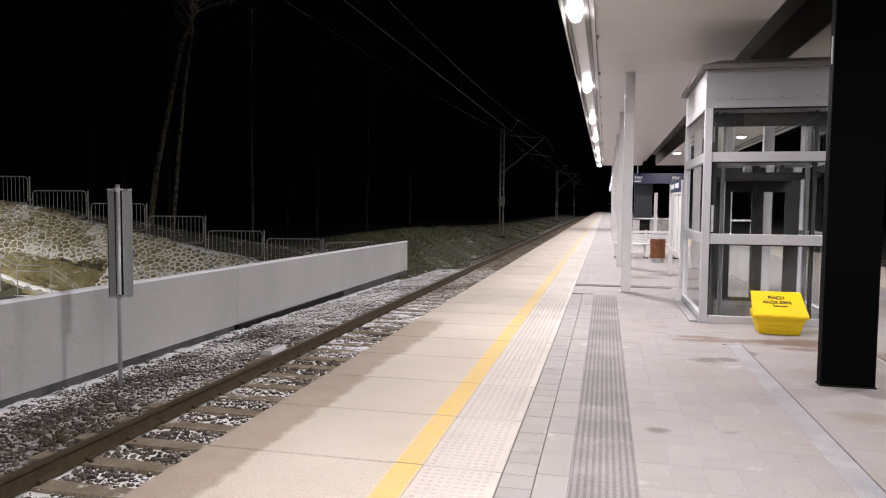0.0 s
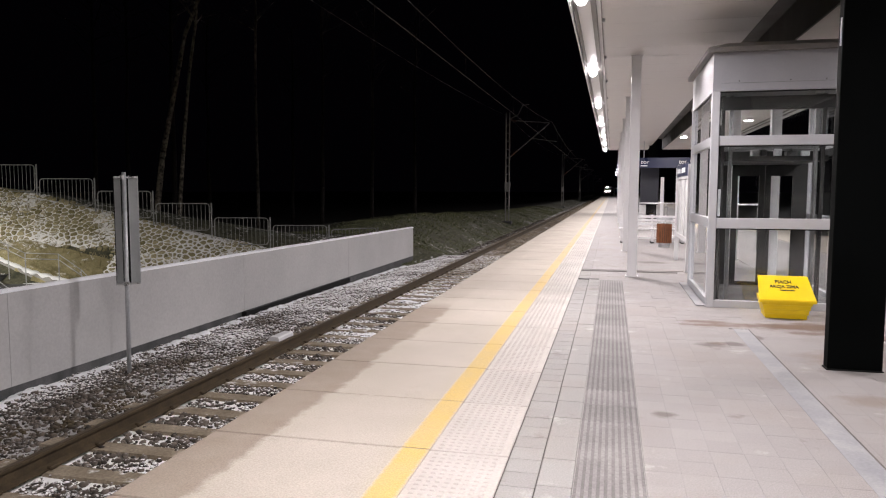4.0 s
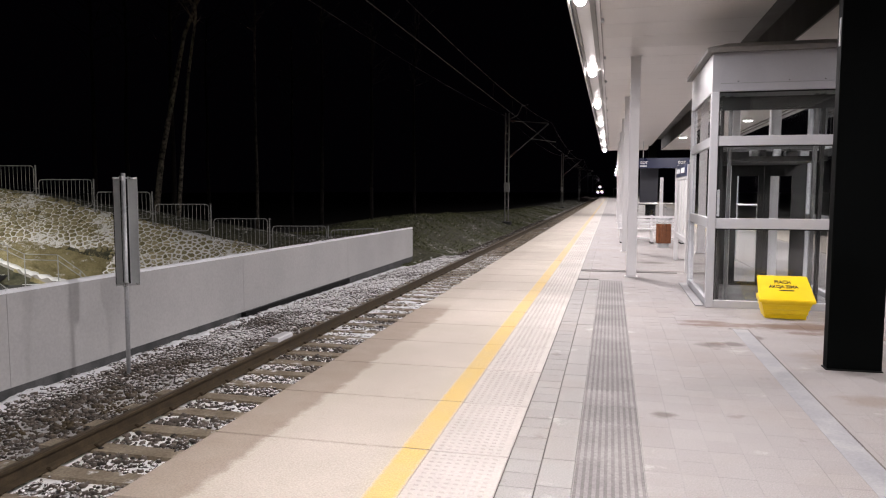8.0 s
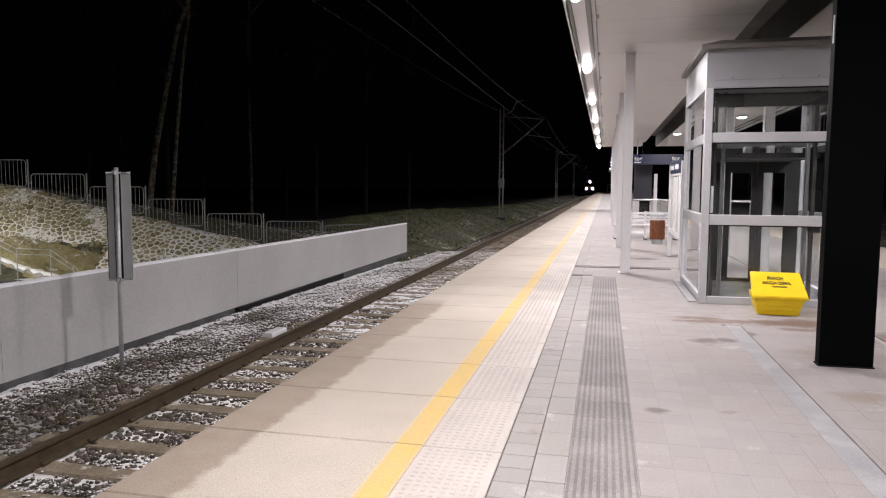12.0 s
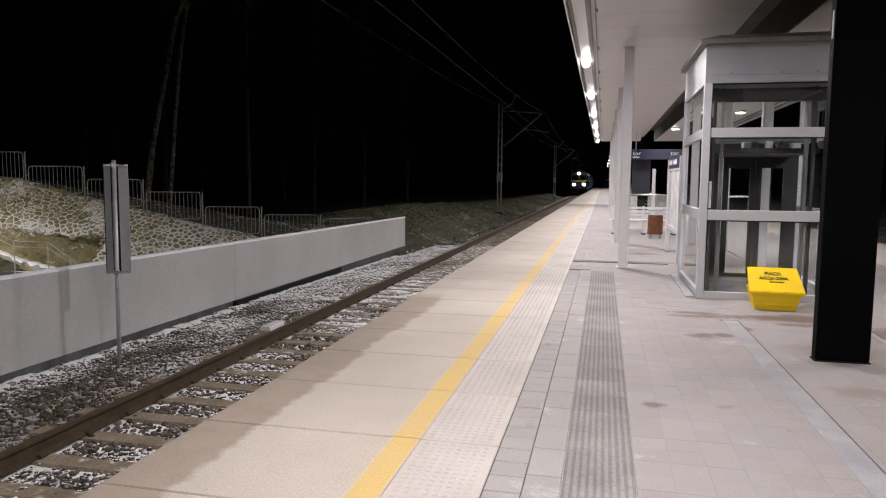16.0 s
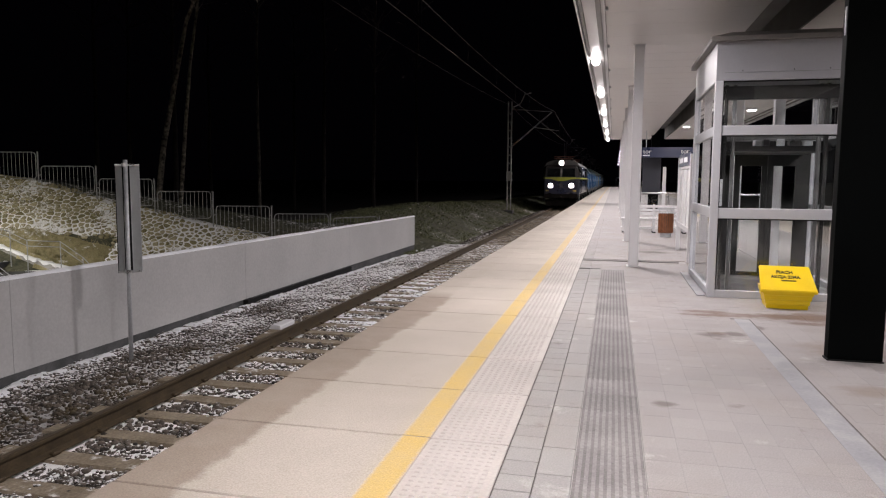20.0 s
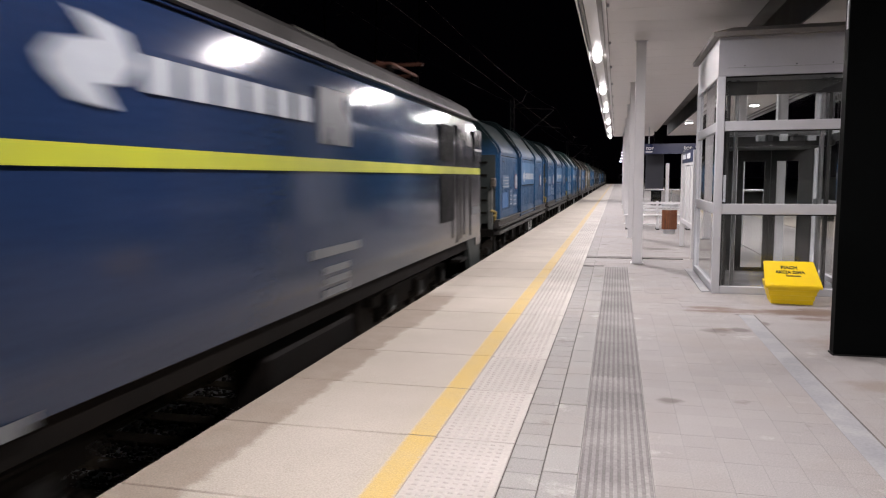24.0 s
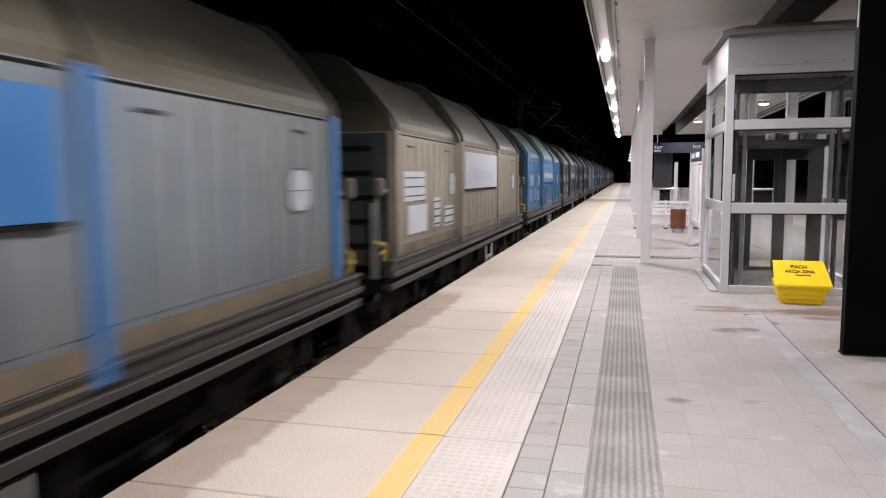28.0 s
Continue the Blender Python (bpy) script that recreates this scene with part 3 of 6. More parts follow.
fasc = part("fascia", B((LX0 + 0.004, LX1 - 0.004, LY0 + 0.004, LY0 + 0.03, 2.932, 3.44)), M["fascia_shaded"], lift, "broad sheet-metal fascia")
part("fascia", B((LX0 + 0.004, LX0 + 0.03, LY0 + 0.031, LY1 - 0.031, 2.932, 3.44)), M["lift_steel"], lift)
part("fascia", B((LX1 - 0.03, LX1 - 0.004, LY0 + 0.031, LY1 - 0.031, 2.932, 3.44)), M["lift_steel"], lift)
part("fascia", B((LX0 + 0.004, LX1 - 0.004, LY1 - 0.03, LY1 - 0.004, 2.932, 3.44)), M["lift_steel"], lift)
part("seam", B((LX0 + 0.11, LX1 - 0.3, LY0 + 0.0005, LY0 + 0.0035, 3.035, 3.038)), M["galv_dark"], fasc)
for sx in (1.62, 2.25, 2.68):
    part("screw", R_(((sx, LY0 - 0.004, 3.06), (sx, LY0 + 0.004, 3.06), 0.008), seg=8), M["dark_steel"], fasc)
bm = bmesh.new()
v = [bm.verts.new(c) for c in ((LX0 - 0.08, LY0 - 0.08, 3.442), (LX1 + 0.08, LY0 - 0.08, 3.442), (LX1 + 0.08, LY1 + 0.08, 3.442), (LX0 - 0.08, LY1 + 0.08, 3.442),
                               (LX0 - 0.08, LY0 - 0.08, 3.50), (LX1 + 0.08, LY0 - 0.08, 3.50), (LX1 + 0.08, LY1 + 0.08, 3.50), (LX0 - 0.08, LY1 + 0.08, 3.50),
                               (LX0 + 0.2, LY0 + 0.2, 3.60), (LX1 - 0.2, LY0 + 0.2, 3.60), (LX1 - 0.2, LY1 - 0.2, 3.60), (LX0 + 0.2, LY1 - 0.2, 3.60))]
for f in ((3, 2, 1, 0), (0, 1, 5, 4), (1, 2, 6, 5), (2, 3, 7, 6), (3, 0, 4, 7), (4, 5, 9, 8), (5, 6, 10, 9), (6, 7, 11, 10), (7, 4, 8, 11), (8, 9, 10, 11)):
    bm.faces.new([v[i] for i in f])
part("roof", bm, M["roof_edge"], lift, "low hipped sheet-metal roof")
for z0, z1 in ((0.102, 1.088), (1.232, 2.208), (2.342, 2.93)):
    for bx in ((LX0 + 0.103, LX1 - 0.103, LY0 + 0.045, LY0 + 0.053), (LX0 + 0.045, LX0 + 0.053, LY0 + 0.103, LY1 - 0.103), (LX1 - 0.053, LX1 - 0.045, LY0 + 0.103, LY1 - 0.103)):
        g = part("pane", B((*bx, z0, z1)), M["glass"], lift, "clear glass pane")
        g.visible_shadow = False
    part("gasket", B((LX0 + 0.101, LX0 + 0.113, LY0 + 0.03, LY0 + 0.07, z0, z1), (LX0 + 0.114, LX1 - 0.114, LY0 + 0.03, LY0 + 0.07, z1 - 0.013, z1 - 0.001)), M["rubber"], lift)
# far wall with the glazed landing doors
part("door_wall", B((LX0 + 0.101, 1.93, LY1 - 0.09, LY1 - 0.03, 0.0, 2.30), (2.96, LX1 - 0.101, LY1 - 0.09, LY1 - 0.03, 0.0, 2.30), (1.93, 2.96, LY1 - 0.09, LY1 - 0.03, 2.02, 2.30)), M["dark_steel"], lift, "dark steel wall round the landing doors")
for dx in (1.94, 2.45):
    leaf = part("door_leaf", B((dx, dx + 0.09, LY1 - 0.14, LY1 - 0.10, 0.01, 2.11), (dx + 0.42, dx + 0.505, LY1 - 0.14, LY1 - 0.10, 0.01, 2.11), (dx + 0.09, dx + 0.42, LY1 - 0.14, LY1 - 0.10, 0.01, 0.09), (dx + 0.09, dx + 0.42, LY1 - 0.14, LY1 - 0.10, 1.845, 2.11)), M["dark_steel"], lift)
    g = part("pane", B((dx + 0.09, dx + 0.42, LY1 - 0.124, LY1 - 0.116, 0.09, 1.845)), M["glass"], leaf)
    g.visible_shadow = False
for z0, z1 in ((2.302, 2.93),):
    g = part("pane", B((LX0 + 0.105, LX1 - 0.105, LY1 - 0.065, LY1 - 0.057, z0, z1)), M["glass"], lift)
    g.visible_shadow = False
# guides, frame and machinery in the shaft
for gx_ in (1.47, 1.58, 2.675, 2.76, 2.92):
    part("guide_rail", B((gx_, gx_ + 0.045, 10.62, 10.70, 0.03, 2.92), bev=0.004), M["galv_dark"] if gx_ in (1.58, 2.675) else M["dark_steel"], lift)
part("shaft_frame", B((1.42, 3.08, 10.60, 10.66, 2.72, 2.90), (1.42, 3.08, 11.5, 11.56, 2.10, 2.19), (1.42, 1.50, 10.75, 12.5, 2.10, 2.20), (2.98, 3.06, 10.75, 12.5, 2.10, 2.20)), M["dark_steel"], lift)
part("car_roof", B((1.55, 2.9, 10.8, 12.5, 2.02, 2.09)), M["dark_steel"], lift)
rl = random.Random(31)
for k in range(9):
    x0, y0 = 2.0 + 0.11 * k + rl.uniform(-0.03, 0.03), rl.uniform(11.0, 11.9)
    part("machine_box", B((x0, x0 + rl.uniform(0.06, 0.16), y0, y0 + 0.2, 2.092, 2.092 + rl.uniform(0.04, 0.13)), bev=0.008), M["galv_dark"] if k % 3 else M["galv"], lift)
for k in range(3):
    part("roof_beam", B((1.55, 2.9, 10.95 + 0.5 * k, 11.0 + 0.5 * k, 2.20, 2.27)), M["galv_dark"], lift)
part("cable", R_(((1.44, 10.5, 2.5), (1.445, 10.5, 1.25), 0.012), ((1.445, 10.5, 1.25), (1.42, 10.52, 0.12), 0.012)), M["rubber"], lift)
part("cable", R_(((2.70, 10.75, 2.9), (2.70, 10.75, 1.2), 0.010)), M["rubber"], lift)
part("pit_sill", B((LX0 + 0.12, LX1 - 0.12, LY0 + 0.1, LY1 - 0.1, 0.0, 0.03)), M["dark_steel"], lift)
part("plinth", B((LX0 - 0.12, LX0 - 0.003, LY0 + 0.1, LY1 + 0.1, 0.0, 0.012)), M["channel"], lift)
part("button_box", B((1.40, 1.46, 10.42, 10.47, 1.25, 1.62), bev=0.006), M["galv"], lift)


# ---- yellow grit bin ----
grit = thing("grit_bin", "closed yellow plastic grit bin with black lettering beside the lift", "grit bin")
bm = bmesh.new()
levels = [(0.0, 0.236, 0.20), (0.055, 0.243, 0.212), (0.06, 0.252, 0.226), (0.115, 0.259, 0.238), (0.12, 0.268, 0.252), (0.175, 0.275, 0.264), (0.18, 0.284, 0.278), (0.25, 0.294, 0.292)]
cx, cy = 2.172, 9.74
rings = []
for z, hx, hy in levels:
    rings.append([bm.verts.new((cx + sx * hx, cy + sy * hy, z)) for sx, sy in ((-1, -1), (1, -1), (1, 1), (-1, 1))])
bm.faces.new(rings[0][::-1])
bm.faces.new(rings[-1])
for r0, r1 in zip(rings, rings[1:]):
    for i in range(4):
        bm.faces.new((r0[i], r0[(i + 1) % 4], r1[(i + 1) % 4], r1[i]))
part("tub", bm, M["yellow_plastic"], grit, "ribbed tapered tub")
bm = bmesh.new()
prism(bm, [(cy - 0.315, 0.212), (cy - 0.315, 0.248), (cy + 0.20, 0.495), (cy + 0.29, 0.488), (cy + 0.29, 0.450), (cy + 0.20, 0.455), (cy - 0.27, 0.212)], cx - 0.325, cx + 0.325, "x")
for v in bm.verts:
    v.co.x = cx + (v.co.x - cx) * (1.0 - 0.10 * (v.co.y - cy + 0.315) / 0.6)
bmesh.ops.bevel(bm, geom=bm.edges[:], offset=0.007, segments=2, affect="EDGES")
part("lid", bm, M["yellow_plastic"], grit, "sloping lid")
part("collar", prism(bmesh.new(), [(cy - 0.19, 0.251), (cy + 0.20, 0.447), (cy + 0.25, 0.447), (cy + 0.25, 0.251)], cx - 0.24, cx + 0.24, "x"), M["yellow_plastic"], grit, "narrow yellow body under the lid")
tilt = math.degrees(math.atan2(0.25, 0.515))
for text, size, back in (("PIACH", 0.090, 0.385), ("AKCJA ZIMA", 0.080, 0.280)):
    lettering("lettering", text, size, M["ink"], grit, pose(cx - 0.01, cy - 0.315 + back * math.cos(radians(tilt)), 0.249 + back * math.sin(radians(tilt)), tilt) @ Matrix.Diagonal((0.76, 1.12, 1, 1)), 0.003, 0.0018)
bar = part("text_bar", B((-0.085, 0.085, -0.012, 0.012, -0.002, 0.003)), M["ink"], grit)
bar.matrix_basis = pose(cx + 0.02, cy - 0.315 + 0.225 * math.cos(radians(tilt)), 0.247 + 0.225 * math.sin(radians(tilt)), tilt)

grit.matrix_basis = Matrix.Translation((cx, cy, 0)) @ Matrix.Rotation(radians(-4), 4, "Z") @ Matrix.Translation((-cx, -cy, 0))

# ---- drain, cross grooves ----
solid("drain_channel", B((1.40, 1.5655, -8.0, 8.67, -0.012, 0.0012)), M["channel"], "smooth grey concrete drainage channel in the pavers", "drain", kind="structure")
solid("drain_slot", B((1.566, 1.578, -8.0, 8.67, -0.012, 0.0015), (1.36, 1.578, 8.671, 8.684, -0.01, 0.0015)), M["gap"], "dark slot along the drainage channel", "drain", kind="structure")
solid("drain_border", B((1.5785, 1.6165, 3.3, 8.70, -0.03, -0.0004), (1.36, 1.578, 8.685, 8.70, -0.03, -0.0004)), M["paver"], "mortar border along the drainage channel", "drain", kind="structure")
for gx_, w_ in ((-0.5695, 0.005), (-0.3725, 0.003)):
    solid("paving_gap", B((gx_, gx_ + w_, -6.0, 30.0, -0.013, 0.0012)), M["gap"], "dark open joint beside the platform edge slabs", "joint", kind="structure")
solid("cross_drain", B((-0.566, 1.28, 14.40, 14.52, -0.012, 0.0045)), M["guide"], "dark cross drain let into the pavers", "drain", kind="structure")
solid("cross_slot", B((-0.566, -0.20, 13.00, 13.09, -0.012, 0.0045)), M["guide"], "short dark slot in the pavers", "drain", kind="structure")

# ---- timetable case, bench, litter bin, railing, signs further along ----
case = thing("timetable_case", "white framed timetable case on posts with a navy header", "notice board")
for yy in (14.5, 17.1):
    part("leg", B((1.43, 1.52, yy, yy + 0.09, 0, 2.12), bev=0.006), M["white_steel"], case)
part("frame", B((1.45, 1.50, 14.592, 17.098, 0.56, 0.66), (1.45, 1.50, 14.592, 17.098, 1.84, 1.90), (1.45, 1.50, 15.40, 15.46, 0.661, 1.839), (1.45, 1.50, 16.22, 16.28, 0.661, 1.839), bev=0.004), M["white_steel"], case)
part("header", B((1.44, 1.51, 14.594, 17.096, 1.902, 2.16)), M["navy"], case, "navy header panel")
part("text_bar", B((1.434, 1.4395, 16.2, 16.95, 1.98, 2.08), (1.434, 1.4395, 15.2, 15.9, 1.98, 2.08)), M["white_ink"], case)
part("poster", B((1.474, 1.478, 14.62, 17.07, 0.662, 1.838)), M["paper"], case, "pale printed timetables")
bench = thing("bench", "pale metal bench with slatted seat on the platform", "bench")
for k in range(5):
    part("seat_slat", B((0.24, 2.20, 22.42 + 0.09 * k, 22.50 + 0.09 * k, 0.42, 0.45), bev=0.006), M["white_steel"], bench)
for k in range(3):
    part("back_slat", B((0.24, 2.20, 22.90 + 0.015 * k, 22.93 + 0.015 * k, 0.53 + 0.11 * k, 0.61 + 0.11 * k), bev=0.006), M["white_steel"], bench)
for xx in (0.30, 1.20, 2.08):
    leg = part("leg", B((xx, xx + 0.06, 22.46, 22.52, 0.03, 0.42), (xx, xx + 0.06, 22.84, 22.90, 0.03, 0.86), (xx, xx + 0.06, 22.521, 22.839, 0.36, 0.419)), M["white_steel"], bench)
    part("foot", B((xx - 0.02, xx + 0.08, 22.42, 22.94, 0, 0.03), bev=0.004), M["rubber"], leg)
part("kick_rail", B((0.37, 2.07, 22.47, 22.51, 0.13, 0.18)), M["white_steel"], bench)
litter = thing("litter_bin", "round litter bin clad in red-brown timber slats", "litter bin")
bm = bmesh.new()
rod(bm, (1.46, 20.9, 0.14), (1.46, 20.9, 0.66), 0.185, seg=24)
part("liner", bm, M["dark_steel"], litter)
for k in range(22):
    a = 2 * math.pi * k / 22
    s = part("slat", B((-0.022, 0.022, -0.009, 0.009, 0.13, 0.67), bev=0.003), M["timber"], litter)
    s.matrix_basis = pose(1.46 + 0.198 * math.cos(a), 20.9 + 0.198 * math.sin(a), 0, 0, 0, math.degrees(a) + 90)
part("hood", R_(((1.46, 20.9, 0.78), (1.46, 20.9, 0.84), 0.22), seg=24), M["galv"], litter)
part("foot", R_(((1.46, 20.9, 0.0), (1.46, 20.9, 0.14), 0.16), seg=20), M["galv"], litter)
for a in (0.6, 2.7, 4.8):
    part("stay", R_(((1.46 + 0.19 * math.cos(a), 20.9 + 0.19 * math.sin(a), 0.6), (1.46 + 0.19 * math.cos(a), 20.9 + 0.19 * math.sin(a), 0.78), 0.012)), M["galv"], litter)
rail_fence = thing("stair_railing", "glass and steel balustrade round the stairs down", "railing")
part("top_rail", R_(((0.95, 27, 1.14), (3.9, 27, 1.14), 0.025), ((0.95, 27, 1.14), (0.95, 34, 1.14), 0.025), ((3.9, 27, 1.14), (3.9, 34, 1.14), 0.025)), M["stainless"], rail_fence, smooth=True)
for xx, yy in ((0.95, 27), (1.93, 27), (2.92, 27), (3.9, 27), (0.95, 30.5), (0.95, 34), (3.9, 30.5), (3.9, 34)):
    part("post", R_(((xx, yy, 0), (xx, yy, 1.14), 0.022)), M["stainless"], rail_fence)
for a in (0.99, 1.97, 2.96):
    g = part("pane", B((a, a + 0.90, 26.996, 27.006, 0.12, 1.05)), M["glass"], rail_fence)
    g.visible_shadow = False
for yy in (27.1, 30.6):
    part("mid_rail", R_(((0.95, yy, 0.78), (0.95, yy + 3.3, 0.78), 0.012), ((0.95, yy, 0.46), (0.95, yy + 3.3, 0.46), 0.012)), M["stainless"], rail_fence)
dark = thing("information_panel", "tall dark grey information panel on a narrow foot", "panel")
part("panel", B((1.42, 2.32, 38.0, 38.12, 0.88, 2.95), bev=0.01), M["slate"], dark)
part("foot", B((1.72, 2.15, 38.02, 38.10, 0, 0.879)), M["black"], dark)
white_post = thing("signal_post", "white square post beside the information panel", "post")
part("shaft", B((2.40, 2.56, 37.6, 37.76, 0, 2.28), bev=0.006), M["white_steel"], white_post)
board = thing("track_sign", "long navy hanging sign with white track lettering", "sign")
part("panel", B((1.22, 4.2, 36.5, 36.62, 2.72, 3.22), bev=0.008), M["navy"], board)
for xx in (1.5, 3.9):
    part("hanger", R_(((xx, 36.56, 3.22), (xx, 36.56, SOF_Z), 0.02)), M["galv"], board)
for xx in (1.55, 3.33):
    lettering("lettering", "tor", 0.30, M["white_ink"], board, pose(xx, 36.495, 2.92, 90), 0.002)
    part("text_bar", B((xx - 0.2, xx + 0.12, 36.494, 36.499, 2.80, 2.85)), M["white_ink"], board)
part("numeral_panel", B((3.68, 3.9, 36.49, 36.499, 2.86, 3.10)), M["white_ink"], board)

# assumed lamp out of view left of the wall, added to brighten slope and stairs
wl = thing("stair_lamp", "assumed unseen fill lamp on a post above the slope stairs", "street lamp")
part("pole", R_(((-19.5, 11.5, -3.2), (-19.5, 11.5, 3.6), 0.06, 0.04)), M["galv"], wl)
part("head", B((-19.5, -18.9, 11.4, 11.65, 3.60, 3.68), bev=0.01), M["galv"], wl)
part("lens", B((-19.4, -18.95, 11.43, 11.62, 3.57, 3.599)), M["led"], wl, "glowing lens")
slope_fill_light = light_at("slope_fill_light", -19.2, 11.52, 3.54, 1000, 0.4, 0.2)
slope_fill_light.data.color = (1.0, 0.94, 0.85)

# lamp posts past the canopy; one at 55 added behind a column as fill
for yy in (55, 66, 77, 88, 102, 118, 136, 160):
    lp = thing("lamp_post", "slim steel lamp post with lit led head", "street lamp", "platform lamp posts")
    part("pole", R_(((1.5, yy, 0), (1.5, yy, 5.0), 0.06, 0.04)), M["galv"], lp)
    part("arm", R_(((1.5, yy, 4.98), (0.85, yy, 5.06), 0.025)), M["galv"], lp)
    part("head", B((0.55, 0.95, yy - 0.12, yy + 0.12, 5.04, 5.11), bev=0.01), M["galv"], lp)
    part("lens", B((0.60, 0.90, yy - 0.1, yy + 0.1, 5.01, 5.039)), M["led"], lp, "glowing lens")
    light_at("lamp_light", 0.75, yy, 4.98, 620, 0.3, 0.2)
gate = thing("end_railing", "low white railing across the far platform end", "railing")
for xx in (0.5, 2.0, 3.5):
    part("post", R_(((xx, 190, 0), (xx, 190, 2.2), 0.06)), M["white_steel"], gate)
part("top_bar", R_(((0.5, 190, 2.2), (3.5, 190, 2.2), 0.06)), M["white_steel"], gate)


# ---- track ----
def rail_profile(cx):
    return [(cx - 0.075, RAIL_Z - 0.172), (cx - 0.075, RAIL_Z - 0.160), (cx - 0.012, RAIL_Z - 0.138), (cx - 0.009, RAIL_Z - 0.045), (cx - 0.036, RAIL_Z - 0.036),
            (cx - 0.036, RAIL_Z - 0.008), (cx - 0.026, RAIL_Z), (cx + 0.026, RAIL_Z), (cx + 0.036, RAIL_Z - 0.008), (cx + 0.036, RAIL_Z - 0.036),
            (cx + 0.009, RAIL_Z - 0.045), (cx + 0.012, RAIL_Z - 0.138), (cx + 0.075, RAIL_Z - 0.160), (cx + 0.075, RAIL_Z - 0.172)]


track = thing("railway_track", "single railway track with rusty rails on concrete sleepers", "track", kind="structure")
for s in (-0.755, 0.755):
    r = part("rail", prism(bmesh.new(), rail_profile(TRACK_X + s), -30, 330), M["rail"], track)
    part("running_band", B((TRACK_X + s - 0.022, TRACK_X + s + 0.022, -30, 330, RAIL_Z + 0.0005, RAIL_Z + 0.003)), M["rail_top"], r)
me_sl = mesh_of(prism(bmesh.new(), [(-0.14, -1.13), (-0.105, RAIL_Z - 0.178), (0.105, RAIL_Z - 0.178), (0.14, -1.13)], -1.3, 1.3, "x"), "sleeper", M["sleeper"])
me_clip = mesh_of(B((-0.10, -0.04, -0.05, 0.05, RAIL_Z - 0.176, RAIL_Z - 0.135), (0.04, 0.10, -0.05, 0.05, RAIL_Z - 0.176, RAIL_Z - 0.135), bev=0.012), "rail_clip", M["rail"])
for k in range(-14, 90):
    yy = 0.37 + 0.61 * k
    s = piece("sleeper", me_sl, track, TRACK_X, yy, 0)
    if 0 < yy < 26:
        for sx in (-0.755, 0.755):
            c = piece("rail_clip", me_clip, s, sx, 0, 0)
bm = bmesh.new()
for k in range(90, 420):
    box(bm, TRACK_X - 1.3, TRACK_X + 1.3, 0.37 + 0.61 * k - 0.12, 0.37 + 0.61 * k + 0.12, -1.1, RAIL_Z - 0.18)
tagged(part("far_sleepers", bm, M["sleeper"], track), kind="stuff")


def bed_z(x, y):
    z = -0.97 if x > -6.2 else -0.97 - 0.115 * min((-6.2 - x) / 0.9, 1.0)
    if y > 14 and x < -6.4:
        z -= 0.14 * min((y - 14) / 12, 1) * min((-6.4 - x) / 0.8, 1)
    if y > 27 and x < -5.9:
        z -= 0.5 * (-5.9 - x)
    return z + 0.025 * noise.noise((x * 2.3, y * 2.3, 3))


bx_ = [-7.9] + [float(v) for v in np.arange(-7.45, -2.4, 0.18)] + [-2.3]
by_ = [float(v) for v in np.arange(5.0, 27.51, 0.25)]
tagged(sheet("near_ballast_bed", bx_, [-30, -10] + [float(v) for v in np.arange(0, 5.01, 0.25)], bed_z, M["ballast_bare"]), "dark crushed-stone track bed with little snow", "ballast", kind="structure")
tagged(sheet("ballast_bed", bx_, by_, bed_z, M["ballast_bed"]), "crushed-stone track bed with snow between the stones", "ballast", kind="structure")
tagged(sheet("far_ballast_bed", bx_, [27.5] + [float(v) for v in np.arange(28, 60, 0.5)] + [60, 100, 160, 240, 340], bed_z, M["ballast_far"]), "dark crushed-stone track bed far along the line", "ballast", kind="structure")


def drift_z(x, y):
    k = max(0.0, 1 - abs(x + 7.36) / 0.22)
    return bed_z(x, y) - 0.02 + 0.055 * k + 0.05 * noise.noise((x * 5, y * 3.1, 9)) + 0.03 * noise.noise((x * 13, y * 13, 4))


tagged(sheet("snow_drift", [float(v) for v in np.arange(-7.52, -7.0, 0.04)], [float(v) for v in np.arange(2, 26.4, 0.07)], drift_z, M["snow"]), "thin uneven snow lying along the wall foot", "snow", kind="structure")



def streak_z(x, y):
    k = min(1.0, max(0.0, (y - 10.4) / 1.2)) * min(1.0, max(0.0, (19.0 - y) / 2.5))
    return bed_z(x, y) - 0.045 + 0.055 * k + 0.045 * noise.noise((x * 1.8, y * 8.0, 6)) + 0.02 * noise.noise((x * 9, y * 14, 2))


tagged(sheet("snow_streaks", [float(v) for v in np.arange(-5.05, -3.3, 0.06)], [float(v) for v in np.arange(10.3, 19.1, 0.04)], streak_z, M["snow"]), "thin streaks of snow between the sleepers", "snow", kind="structure")

ICO_V, ICO_F = None, None
bm = bmesh.new()
bmesh.ops.create_icosphere(bm, subdivisions=1, radius=1)
ICO_V = np.array([v.co[:] for v in bm.verts])
ICO_F = np.array([[v.index for v in f.verts] for f in bm.faces])
bm.free()


def stones(name, pts, sizes, material, label, category):
    n = len(pts)
    s = sizes[:, None] * rng.uniform(0.6, 1.25, (n, 3)) * np.array([1, 1, 0.75])
    jit = 1 + rng.uniform(-0.28, 0.28, (n, len(ICO_V)))
    a = rng.uniform(0, 2 * np.pi, n)
    tl = rng.uniform(-0.6, 0.6, n)
    v = ICO_V[None] * jit[:, :, None] * s[:, None, :]
    y, z = v[..., 1] * np.cos(tl)[:, None] - v[..., 2] * np.sin(tl)[:, None], v[..., 1] * np.sin(tl)[:, None] + v[..., 2] * np.cos(tl)[:, None]
    x = v[..., 0] * np.cos(a)[:, None] - y * np.sin(a)[:, None]
